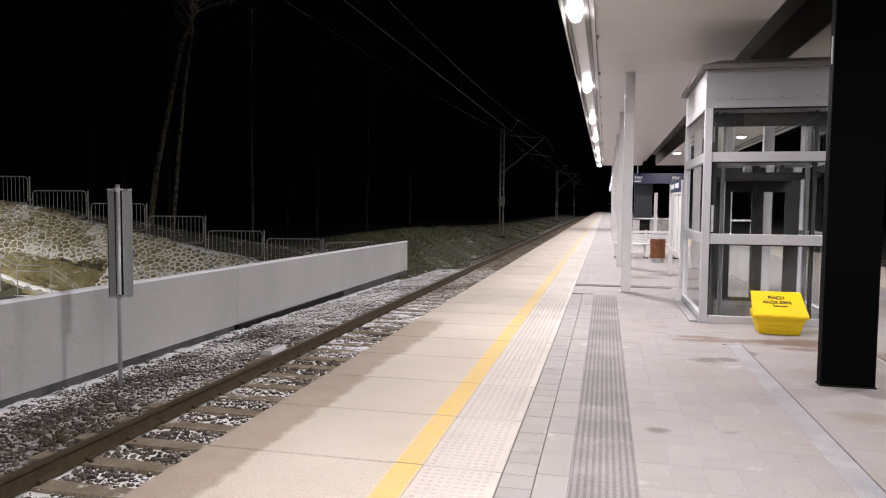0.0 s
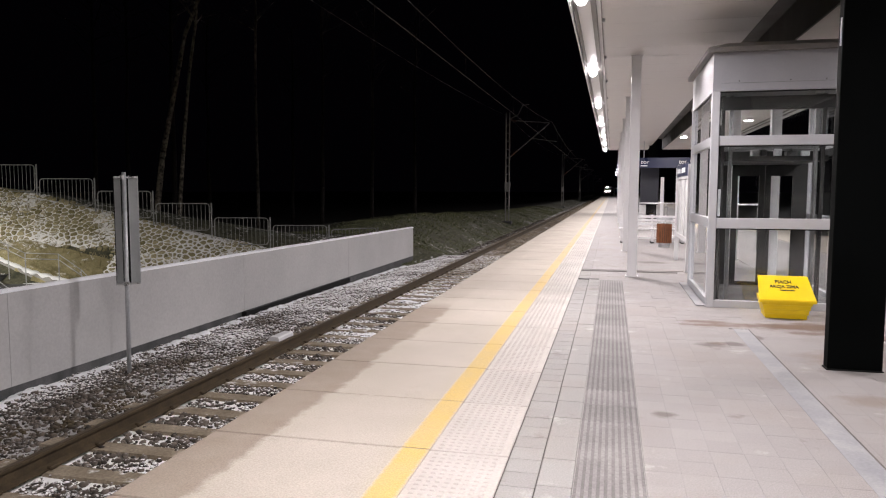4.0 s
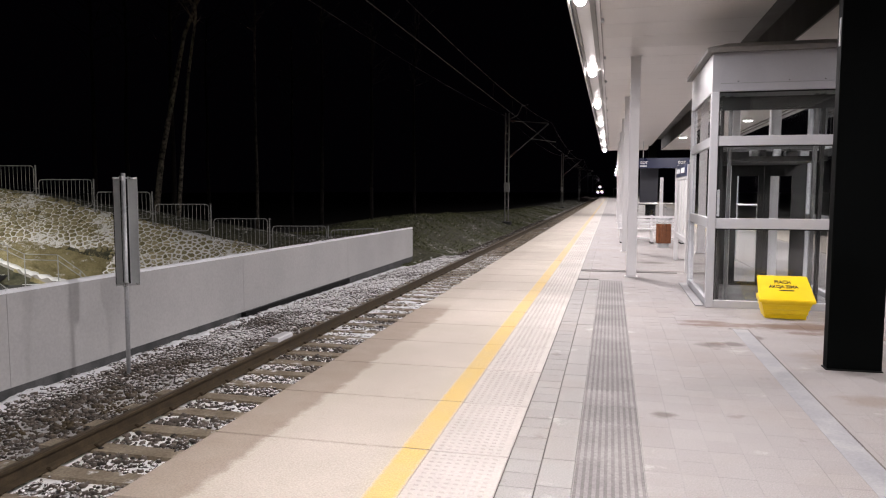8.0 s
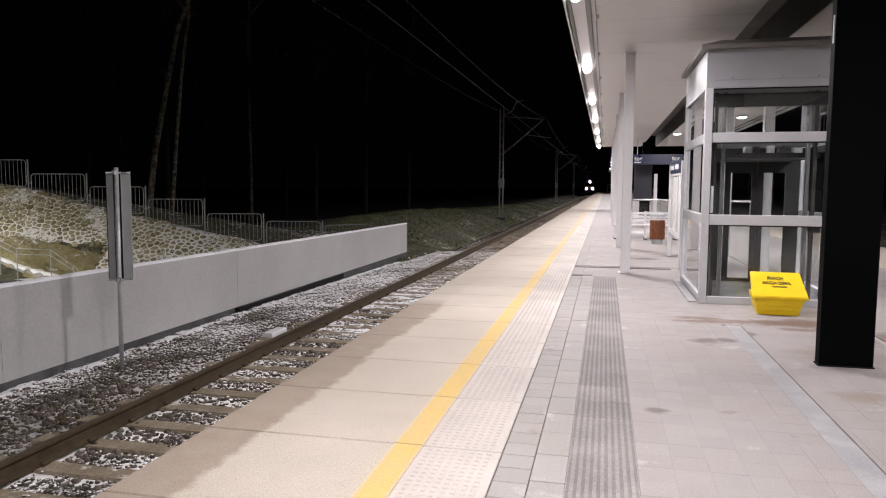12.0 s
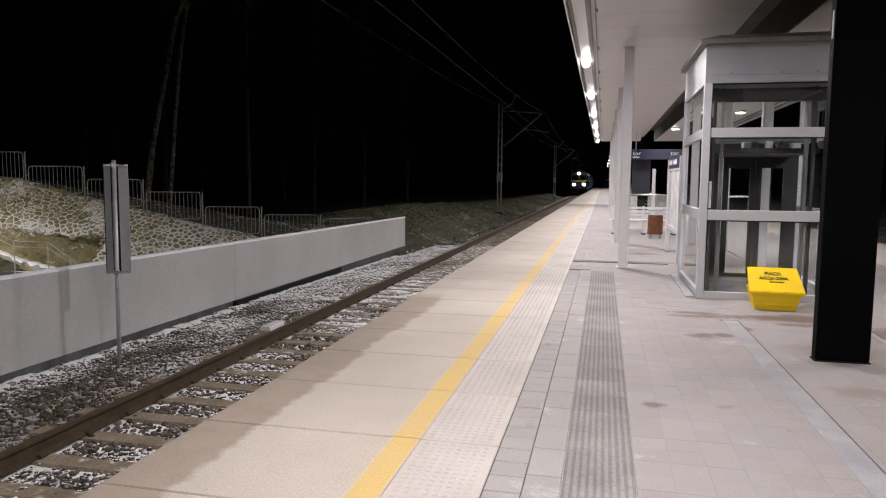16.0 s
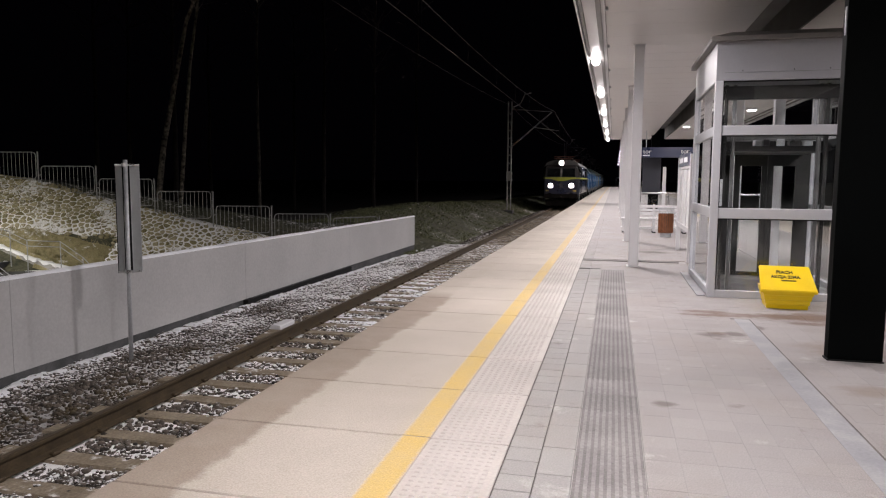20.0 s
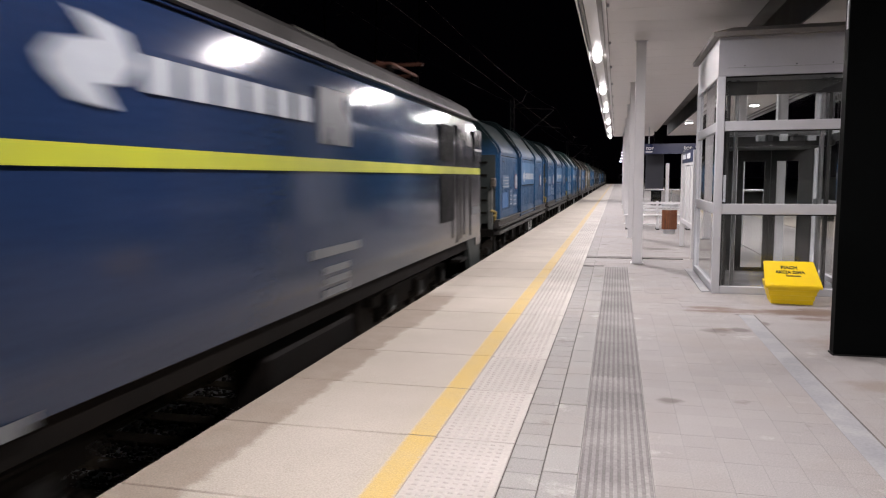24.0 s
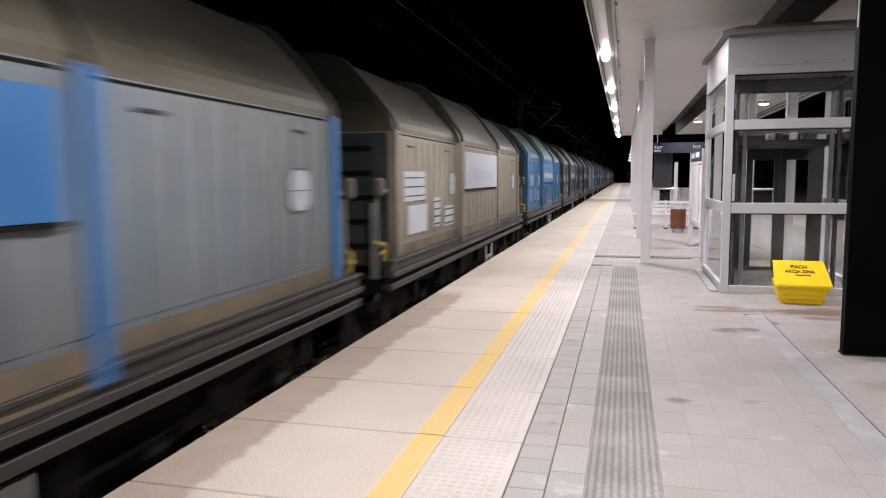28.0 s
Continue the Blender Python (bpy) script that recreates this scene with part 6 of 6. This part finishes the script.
    bm = bmesh.new()
    y1 = HL - 0.9
    rows = []
    for z, front, half in ((1.02, HL, 1.30), (1.30, HL, 1.34), (2.50, HL, 1.34), (3.00, HL - 0.18, 1.28), (3.36, HL - 0.30, 1.24), (3.54, HL - 0.50, 1.15)):
        out = 1.49 if z < 3.2 else 1.455 if z < 3.5 else 1.38
        ring = [(out, y1), (out, front - 0.42), (half, front), (-half, front), (-out, front - 0.42), (-out, y1)]
        rows.append([bm.verts.new((x, s * y, z)) for x, y in ring])
    for r0, r1 in zip(rows, rows[1:]):
        for i in range(5):
            bm.faces.new((r0[i], r0[i + 1], r1[i + 1], r1[i]))
    bm.faces.new(rows[-1])
    bm.faces.new(rows[0][::-1])
    bmesh.ops.recalc_face_normals(bm, faces=bm.faces)
    return bm


def front_face(L, HL):
    y = -HL
    part("front_mask", B((-1.30, 1.30, y - 0.012, y - 0.001, 1.05, 2.44)), T["loco_front"], L, "dark blue nose panel with shade in its colour")
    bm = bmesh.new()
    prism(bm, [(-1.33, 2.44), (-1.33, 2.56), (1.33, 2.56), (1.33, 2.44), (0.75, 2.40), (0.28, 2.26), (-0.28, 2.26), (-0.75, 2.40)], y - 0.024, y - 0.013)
    part("front_band", bm, T["band_shaded"], L, "yellow band dipping in the middle")
    for sx in (-1, 1):
        bm = bmesh.new()
        f = bm.faces.new([bm.verts.new(c) for c in ((sx * 1.335, y - 0.02, 2.44), (sx * 1.508, y + 0.42, 2.43), (sx * 1.508, y + 0.64, 2.43), (sx * 1.508, y + 0.64, 2.55), (sx * 1.508, y + 0.42, 2.55), (sx * 1.335, y - 0.02, 2.56))])
        bmesh.ops.delete(bm, geom=[f], context="FACES_ONLY")
        bm.verts.ensure_lookup_table()
        q = list(bm.verts)
        fs_ = [bm.faces.new((q[0], q[1], q[4], q[5])), bm.faces.new((q[1], q[2], q[3], q[4]))]
        bmesh.ops.solidify(bm, geom=fs_, thickness=0.006)
        part("corner_band", bm, T["loco_yellow"], L)
    for x0, x1 in ((-1.14, -0.08), (0.08, 1.14)):
        bm = bmesh.new()
        va = [(x0, y + 0.022 - 0.012, 2.62), (x1, y + 0.022 - 0.012, 2.62), (x1 * 0.97, y + 0.26 - 0.012, 3.30), (x0 * 0.97, y + 0.26 - 0.012, 3.30)]
        f = bm.faces.new([bm.verts.new(c) for c in va])
        bmesh.ops.solidify(bm, geom=[f], thickness=0.02)
        wn = part("windscreen", bm, T["cab_glass"], L, "dark windscreen")
        part("wiper", R_((((x0 + x1) / 2, y - 0.02, 2.66), ((x0 + x1) / 2 + 0.2, y + 0.08, 3.0), 0.012), seg=6), T["under"], wn)
    for x, z, r in ((-0.84, 1.88, 0.18), (0.84, 1.88, 0.18), (0.0, 3.74, 0.17)):
        yy = y - 0.01 if z < 3 else y + 0.24
        h = part("headlamp", R_(((x, yy, z), (x, yy - 0.10, z), r + 0.05), seg=24), T["under"], L)
        part("lens", R_(((x, yy - 0.10, z), (x, yy - 0.125, z), r), seg=24), T["headlight"], h, "glowing headlight lens")
    part("lamp_housing", B((-0.3, 0.3, y + 0.24, y + 1.2, 3.53, 3.96), bev=0.05), T["loco_roof"], L)
    part("number_bar", B((-0.45, 0.45, y - 0.018, y - 0.013, 1.72, 1.79)), T["sill"], L)
    part("front_emblem", R_(((0, y - 0.013, 1.98), (0, y - 0.02, 1.98), 0.14), seg=18), T["sill"], L)
    for x0 in (-1.24, 0.98):
        part("buffer_plate", B((x0, x0 + 0.26, y - 0.05, y - 0.02, 1.42, 1.54)), T["yellow"], L, "yellow lamp bracket plate")
    part("front_rail", R_(((-1.1, y - 0.08, 1.34), (-0.5, y - 0.08, 1.34), 0.015), ((0.5, y - 0.08, 1.34), (1.1, y - 0.08, 1.34), 0.015)), T["sill"], L)


T["stainless_m"] = surf("window_frame_metal", (0.4, 0.4, 0.4), (0.5, 0.5, 0.5), 5, 0.35, metal=0.8, moving=True)
T["panel_mid"] = surf("wagon_mid_blue_panel", (0.022, 0.098, 0.235), (0.026, 0.112, 0.26), 2, 0.45, moving=True, grain=0.08)
T["rust_m"] = surf("pantograph_red_brown", (0.13, 0.05, 0.03), (0.17, 0.07, 0.045), 5, 0.6, moving=True)
loco = locomotive()
w_blue = wagon("blue hooded coil wagon with white data plates and emblem", T["blue"], T["blue_roof"], None, T["blue_b"])
w_fade = wagon("faded light blue hooded coil wagon with navy repaint", T["blue_b"], T["fade_roof"], None, T["panel_mid"])
w_grey = wagon("weathered grey hooded coil wagon with blue middle panel", T["grey"], T["grey_roof"], None, T["panel_blue"], True, True)
w_beige = wagon("weathered beige hooded coil wagon with white plates", T["beige"], T["grey_roof"], None, T["sign_white"], False, True, T["sign_white"])
# Far wagons have darkened paint in place of the weaker light there.
w_dark = wagon("hooded coil wagon in paint darkened for weak far light", T["dark"], T["dark_roof"], None, T["dark"], False, False, T["dark"])
def ragged(x, y0, y1, z0, z1):
    """A brushed-on patch with an uneven upper edge."""
    r = random.Random(int(y0 * 10))
    n = 11
    return prism(bmesh.new(), [(y0, z0)] + [(y0 + (y1 - y0) * i / n, z1 + r.uniform(-0.10, 0.05)) for i in range(n + 1)] + [(y1, z0)], x, x + 0.0035, "x")


for y0, y1, z1 in ((-1.5, -0.5, 1.99), (1.84, 2.25, 1.92), (2.28, 3.35, 2.02)):
    part("repaint_patch", ragged(1.485 if y0 > 0 else 1.556, y0, y1, 1.42, z1), T["patch"], w_fade, "navy repainted patch")
order = [w_blue, "blue", w_fade, w_grey, w_beige, "fade", w_dark, "dark", "grey", "dark", "blue", "dark", "dark", "beige", "dark", "dark", "blue", "dark"]
made = {"blue": w_blue, "fade": w_fade, "grey": w_grey, "beige": w_beige, "dark": w_dark}
cars = [(loco, 8.43)]
for i, o in enumerate(order):
    ob = copy_thing(made[o], Matrix()) if isinstance(o, str) else o
    cars.append((ob, 24.0 + 12.04 * i))


# ---- stone pitching on the slope ----
slope = thing("stone_slope", "slope of rough pitched stones with snow in the joints", "slope", kind="structure")
us = [float(v) for v in np.arange(-13.0, 4.6, 0.5)]
ws = [float(v) for v in np.arange(-7.0, 0.36, 0.35)]


def slope_pt(u, w, lift_):
    x, y = fence_xyz(u, w)
    return x, y, ground_z(x, y - 0.0001) + lift_


vs = [slope_pt(u, w, -0.6 if u < -2.7 and w < -2.5 + 0.25 * (u + 6) else 0.024) for w in ws for u in us]
nu = len(us)
fs = [(j * nu + i, j * nu + i + 1, (j + 1) * nu + i + 1, (j + 1) * nu + i) for j in range(len(ws) - 1) for i in range(nu - 1)]
bed = raw("joint_bed", vs, fs, M["mortar"], True)
bed.parent = slope


nrm = Vector((FENCE_D.y * 0.58 + 0.228 * FENCE_D.x, -FENCE_D.x * 0.58 + 0.228 * FENCE_D.y, 1)).normalized()
along_u = Vector((FENCE_D.x, FENCE_D.y, -0.228))
along_w = Vector((-FENCE_D.y, FENCE_D.x, 0.58))
BASIS = Matrix((along_u, along_w, nrm)).transposed().to_4x4()
rr = random.Random(5)
STEP = 0.195
sites = {}
for j in range(-2, 39):
    for i in range(-1, 73):
        sites[i, j] = (-9.6 + STEP * (i + (0.5 if j % 2 else 0)) + rr.uniform(-0.09, 0.09), 0.22 - STEP * 0.86 * j + rr.uniform(-0.08, 0.08))


def cell(i, j):
    """The outline of one stone: the part of the slope nearer to its centre than to its neighbours'."""
    c = Vector(sites[i, j])
    gap = 0.005 + 0.008 * min(max((c.x + 5) / 4, 0), 1) + 0.020 * max(0.0, noise.noise((c.x * 0.55, c.y * 0.8, 2)) + 0.25) * rr.uniform(0.5, 1.5)
    poly = [Vector((-0.4, -0.4)), Vector((0.4, -0.4)), Vector((0.4, 0.4)), Vector((-0.4, 0.4))]
    for di in range(-2, 3):
        for dj in range(-2, 3):
            if (di or dj) and (i + di, j + dj) in sites:
                d = Vector(sites[i + di, j + dj]) - c
                lim, d = d.length / 2 - gap, d.normalized()
                out = []
                for a, b in zip(poly, poly[1:] + poly[:1]):
                    fa, fb = a.dot(d) - lim, b.dot(d) - lim
                    if fa <= 0:
                        out.append(a)
                    if fa * fb < 0:
                        out.append(a.lerp(b, fa / (fa - fb)))
                poly = out
                if len(poly) < 3:
                    return c, []
    return c, poly


def stone_faces(poly, up):
    n = len(poly)
    soft = []
    for k in range(n):
        a, b, d = poly[k - 1], poly[k], poly[(k + 1) % n]
        soft += [b.lerp(a, rr.uniform(0.12, 0.34)), b.lerp(d, rr.uniform(0.12, 0.34))]
    n = len(soft)
    vs = [(p.x, p.y, 0.0) for p in soft] + [(p.x * 0.94, p.y * 0.94, up * 0.65) for p in soft] + [(p.x * 0.66, p.y * 0.66, up * rr.uniform(0.85, 1.15)) for p in soft] + [(0, 0, up * 1.05)]
    fs = []
    for k in range(n):
        q = (k + 1) % n
        fs += [(k, q, n + q, n + k), (n + k, n + q, 2 * n + q, 2 * n + k), (2 * n + k, 2 * n + q, 3 * n)]
    return vs, fs


keys = sorted(sites, key=lambda k: abs(sites[k][0] + 2.5) * 0.4 - sites[k][1])
extra_v, extra_f, count = [], [], 0
for key in keys:
    c, poly = cell(*key)
    if key[1] < 0 or key[1] > 37 or key[0] < 0 or key[0] > 71 or len(poly) < 3 or (c.x < -2.6 and c.y < -2.4 + 0.25 * (c.x + 6)):
        continue
    vs, fs = stone_faces(poly, rr.uniform(0.03, 0.06))
    x, y, z = slope_pt(c.x, c.y, 0.0)
    m = Matrix.Translation((x, y, z)) @ BASIS
    if count < 300:
        ob = raw("stone", vs, fs, M["cobble"])
        ob.parent = slope
        ob.matrix_basis = m
    else:
        k = len(extra_v)
        extra_v += [m @ Vector(v) for v in vs]
        extra_f += [[k + q for q in f] for f in fs]
    count += 1
# dry grass round the stairs
pu = [float(v) for v in np.arange(-9.2, -2.3, 0.2)]
pw = [float(v) for v in np.arange(-5.4, -1.9, 0.2)]
pv_ = [slope_pt(u, w, 0.07 + 0.05 * noise.noise((u * 2, w * 2, 0)) - (0.16 if w > -2.25 + 0.25 * (u + 6) + 0.3 * noise.noise((u * 1.5, 0, 5)) or u > -2.5 else 0.7 if w < -3.05 - 0.3 * (u + 5.39) else 0)) for w in pw for u in pu]
nq = len(pu)
tagged(raw("dry_grass_patch", pv_, [(j * nq + i, j * nq + i + 1, (j + 1) * nq + i + 1, (j + 1) * nq + i) for j in range(len(pw) - 1) for i in range(nq - 1)], M["dry_grass"], True), "dry brown grass round the slope stairs", "grass", kind="structure")
far_st = raw("far_stones", extra_v, extra_f, M["cobble"])
far_st.parent = slope
tagged(far_st, kind="stuff")

# ---- grass on the cutting ----
gv, gf = [], []
rg = np.random.default_rng(11)
n = 0
while n < 42000:
    x, y = rg.uniform(-12.0, -6.3), 25 + 75 * rg.random() ** 1.8
    z = ground_z(x, y)
    d = Vector((x, y)) - FENCE_P
    if d.x * -FENCE_D.y + d.y * FENCE_D.x < 0.3:
        n += 1
        continue
    tall = 0.35 + 0.9 * max(0.0, noise.noise((x * 0.5, y * 0.3, 4)) + 0.35)
    h, a, wd = rg.uniform(0.03, 0.14) * tall, rg.uniform(0, 6.28), rg.uniform(0.008, 0.022) * (1 + y / 50)
    lx, ly = rg.uniform(-0.16, 0.16), rg.uniform(-0.16, 0.16)
    k = len(gv)
    gv += [(x - wd * math.cos(a), y - wd * math.sin(a), z - 0.02), (x + wd * math.cos(a), y + wd * math.sin(a), z - 0.02), (x + lx, y + ly, z + h)]
    gf.append((k, k + 1, k + 2))
    n += 1
dv, df = [], []
for q in range(5000):
    u, w = rg.uniform(-9.0, -2.6), rg.uniform(-5.0, -1.9)
    if w > -2.3 + 0.25 * (u + 6) or w < -2.7 - 0.3 * (u + 5.39):
        continue
    x, y, z = slope_pt(u, w, 0.06)
    a, wd, h = rg.uniform(0, 6.28), rg.uniform(0.008, 0.018), rg.uniform(0.04, 0.16)
    k = len(dv)
    dv += [(x - wd * math.cos(a), y - wd * math.sin(a), z - 0.02), (x + wd * math.cos(a), y + wd * math.sin(a), z - 0.02), (x + rg.uniform(-0.12, 0.12), y + rg.uniform(-0.12, 0.12), z + h)]
    df.append((k, k + 1, k + 2))
tagged(raw("dry_grass", dv, df, M["dry_grass"]), "tufts of dry brown grass round the slope stairs", "grass", kind="stuff")
tagged(raw("grass", gv, gf, M["blade"]), "short dull winter grass on the cutting", "grass", kind="stuff")

# ---- platform slabs, tactile fields, pavers ----
def slab_mesh(name, x0, x1, material, half):
    return mesh_of(B((x0, x1, -half, half, -0.11, 0.0), bev=0.006), name, material)


G = 0.006
me_slab = slab_mesh("slab", EDGE, YEL_R - 0.0, M["slab"], SLAB / 2 - G)
bm = B((YEL_R + 0.001, SLAB_R - 0.006, -SLAB / 2 + G, SLAB / 2 - G, -0.11, -0.001), bev=0.004)
for i in range(17):
    for k in range(8):
        cx_, cy_ = YEL_R + 0.055 + 0.052 * k, -SLAB / 2 + 0.05 + 0.0575 * i
        v8 = [bm.verts.new((cx_ + a * q, cy_ + b * q, zz)) for q, zz in ((0.017, -0.001), (0.010, 0.0045)) for a, b in ((-1, -1), (1, -1), (1, 1), (-1, 1))]
        bm.faces.new(v8[4:])
        for e in range(4):
            bm.faces.new((v8[e], v8[(e + 1) % 4], v8[4 + (e + 1) % 4], v8[4 + e]))
me_tac = mesh_of(bm, "tactile_slab", M["tactile"])
me_line = mesh_of(B((YEL_L, YEL_R - 0.003, -SLAB / 2 + G, SLAB / 2 - G, 0.0005, 0.003)), "yellow_line", M["yellow_line"])
bm = B((GUIDE_L, GUIDE_R, -0.2 + 0.0005, 0.2 - 0.0005, -0.06, 0.0))
for k in range(9):
    xx = GUIDE_L + 0.018 + 0.0405 * k
    box(bm, xx, xx + 0.021, -0.1995, 0.1995, 0.0, 0.008)
me_guide = mesh_of(bm, "guide_tile", M["guide"])
# Rib tops get a lighter material; the relief's contrast is put into colour.
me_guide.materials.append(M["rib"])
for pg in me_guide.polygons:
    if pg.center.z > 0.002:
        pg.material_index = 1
me_p20 = mesh_of(B((-0.0965, 0.0965, -0.098, 0.098, -0.06, 0.0), bev=0.004), "paver", M["strip_paver"])
me_p40 = mesh_of(B((-0.0965, 0.0965, -0.198, 0.198, -0.06, 0.0), bev=0.004), "paver", M["strip_paver"])
me_big = mesh_of(B((-0.0998, 0.0998, -0.0998, 0.0998, -0.06, 0.0), bev=0.0006), "paver", M["paver"])

k0 = -6
for k in range(k0, 34):
    yc = JOINT0 + SLAB * (k + 0.5)
    s = piece("slab", me_slab, platform, 0, yc, rng.uniform(-0.002, 0.0))
    piece("tactile_slab", me_tac, platform, 0, yc, rng.uniform(-0.002, 0.0))
    piece("yellow_line", me_line, s, 0, 0, 0)
bm = bmesh.new()
bm2 = bmesh.new()
bm3 = bmesh.new()
for k in list(range(34, 206)) + list(range(-30, k0)):
    a, b = JOINT0 + SLAB * k + G, JOINT0 + SLAB * (k + 1) - G
    box(bm, EDGE, YEL_R, a, b, -0.11, 0.0)
    box(bm2, YEL_R + 0.001, SLAB_R - 0.006, a, b, -0.11, -0.001)
    box(bm3, YEL_L, YEL_R - 0.003, a, b, 0.0005, 0.003)
for k in range(-30, 206):
    a, b = JOINT0 + SLAB * k + G, JOINT0 + SLAB * (k + 1) - G
    box(bm, 5.43, FAR_EDGE, a, b, -0.11, 0.0)
tagged(part("far_slabs", bm, M["slab"], platform), kind="stuff")
tagged(part("far_tactile", bm2, M["tactile"], platform), kind="stuff")
part("far_line", bm3, M["yellow_line"], platform)
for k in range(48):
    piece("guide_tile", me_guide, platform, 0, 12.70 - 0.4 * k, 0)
    # narrow courses beside the edge slabs
for k in range(70):
    yy = 16.0 - 0.2 * k
    if not (12.9 < yy < 13.2 or 14.3 < yy < 14.62):
        piece("paver", me_p20, platform, -0.469, yy, rng.uniform(-0.003, 0.0005))
for k in range(36):
    yy = 12.75 - 0.4 * k
    piece("paver", me_p40, platform, -0.272, yy, rng.uniform(-0.003, 0.0005))


def paver_field(x0, x1, y0, y1, keep):
    out = []
    i = 0
    y = y0
    while y < y1:
        x = x0 + 0.1
        while x < x1 - 0.05:
            if keep(x, y):
                out.append((x, y))
            x += 0.2
        y += 0.2
    return out


def free(x, y):
    if 1.32 < x < 1.68 and y < 8.8:
        return False
    if 14.28 < y < 14.64 and x < 1.4:
        return False
    if 1.15 < x < 3.25 and 10.2 < y < 12.9:
        return False
    return True


near = paver_field(GUIDE_R + 0.005, 2.9, 3.4, 9.6, free)
near.sort(key=lambda p: p[1])
for x, y in near[:300]:
    piece("paver", me_big, platform, x, y, rng.uniform(-0.0008, 0.0002))
rest = near[300:] + paver_field(GUIDE_R + 0.005, 2.9, 9.6, 30.0, free) + paver_field(2.905, 5.4, 3.4, 30.0, free) + paver_field(-0.566, GUIDE_R, 16.2, 30.0, free) + paver_field(-0.37, GUIDE_R, 13.0, 16.0, free)
pv, pf = [], []
for x, y in rest:
    k = len(pv)
    h = 0.0997
    dz = float(rng.uniform(-0.0015, 0.0005))
    pv += [(x - h, y - h, dz - 0.003), (x + h, y - h, dz - 0.003), (x + h, y + h, dz - 0.003), (x - h, y + h, dz - 0.003), (x - h, y - h, -0.05), (x + h, y - h, -0.05), (x + h, y + h, -0.05), (x - h, y + h, -0.05)]
    pf += [(k, k + 1, k + 2, k + 3), (k + 4, k + 5, k + 1, k), (k + 5, k + 6, k + 2, k + 1), (k + 6, k + 7, k + 3, k + 2), (k + 7, k + 4, k, k + 3)]
f = raw("far_pavers", pv, pf, M["paver"])
f.parent = platform
tagged(f, kind="stuff")
part("paved_field", B((SLAB_R + 0.001, 5.425, 30.1, 214, -0.05, -0.004), (SLAB_R + 0.001, 5.425, -29, -6.2, -0.05, -0.004), (GUIDE_R + 0.01, 1.41, -6.2, 3.29, -0.05, -0.004), (1.60, 5.425, -6.2, 3.29, -0.05, -0.004)), M["paver"], platform)


# ---- motion ----
def along(s):
    """The place and heading of the train's path s metres ahead of the camera: straight, then bent to the right far off
    to fit the camera's view.
    """
    if s < 310:
        return TRACK_X, s, 0.0
    if s < 400:
        return TRACK_X + (s - 310) ** 2 / 810.0, s, -math.degrees(math.atan((s - 310) / 405.0))
    return TRACK_X + 90 ** 2 / 810.0 + (s - 400) * 90 / 405.0, s, -math.degrees(math.atan(90 / 405.0))


NOSE = ((0, 433), (3, 371), (8, 271), (11, 214), (17, 108), (20, 58.7), (21.5, 35.2), (23.5, 5.0), (24.5, -9.3), (26, -30.6), (28, -58.9))


def motions():
    fit = np.polyfit([t for t, _ in NOSE], [s for _, s in NOSE], 5)
    times = [0, 1.5, 3, 4.5, 6, 7.5, 9, 11, 13, 15, 17, 18.5, 20, 21, 22, 23, 24, 25, 26, 27, 28]
    for ob, off in cars:
        rows = []
        for t in times:
            x, y, turn = along(float(np.polyval(fit, t)) + off)
            rows.append((t, pose(x, y, RAIL_Z, 0, 0, turn)))
        walk(ob, rows)


motions()
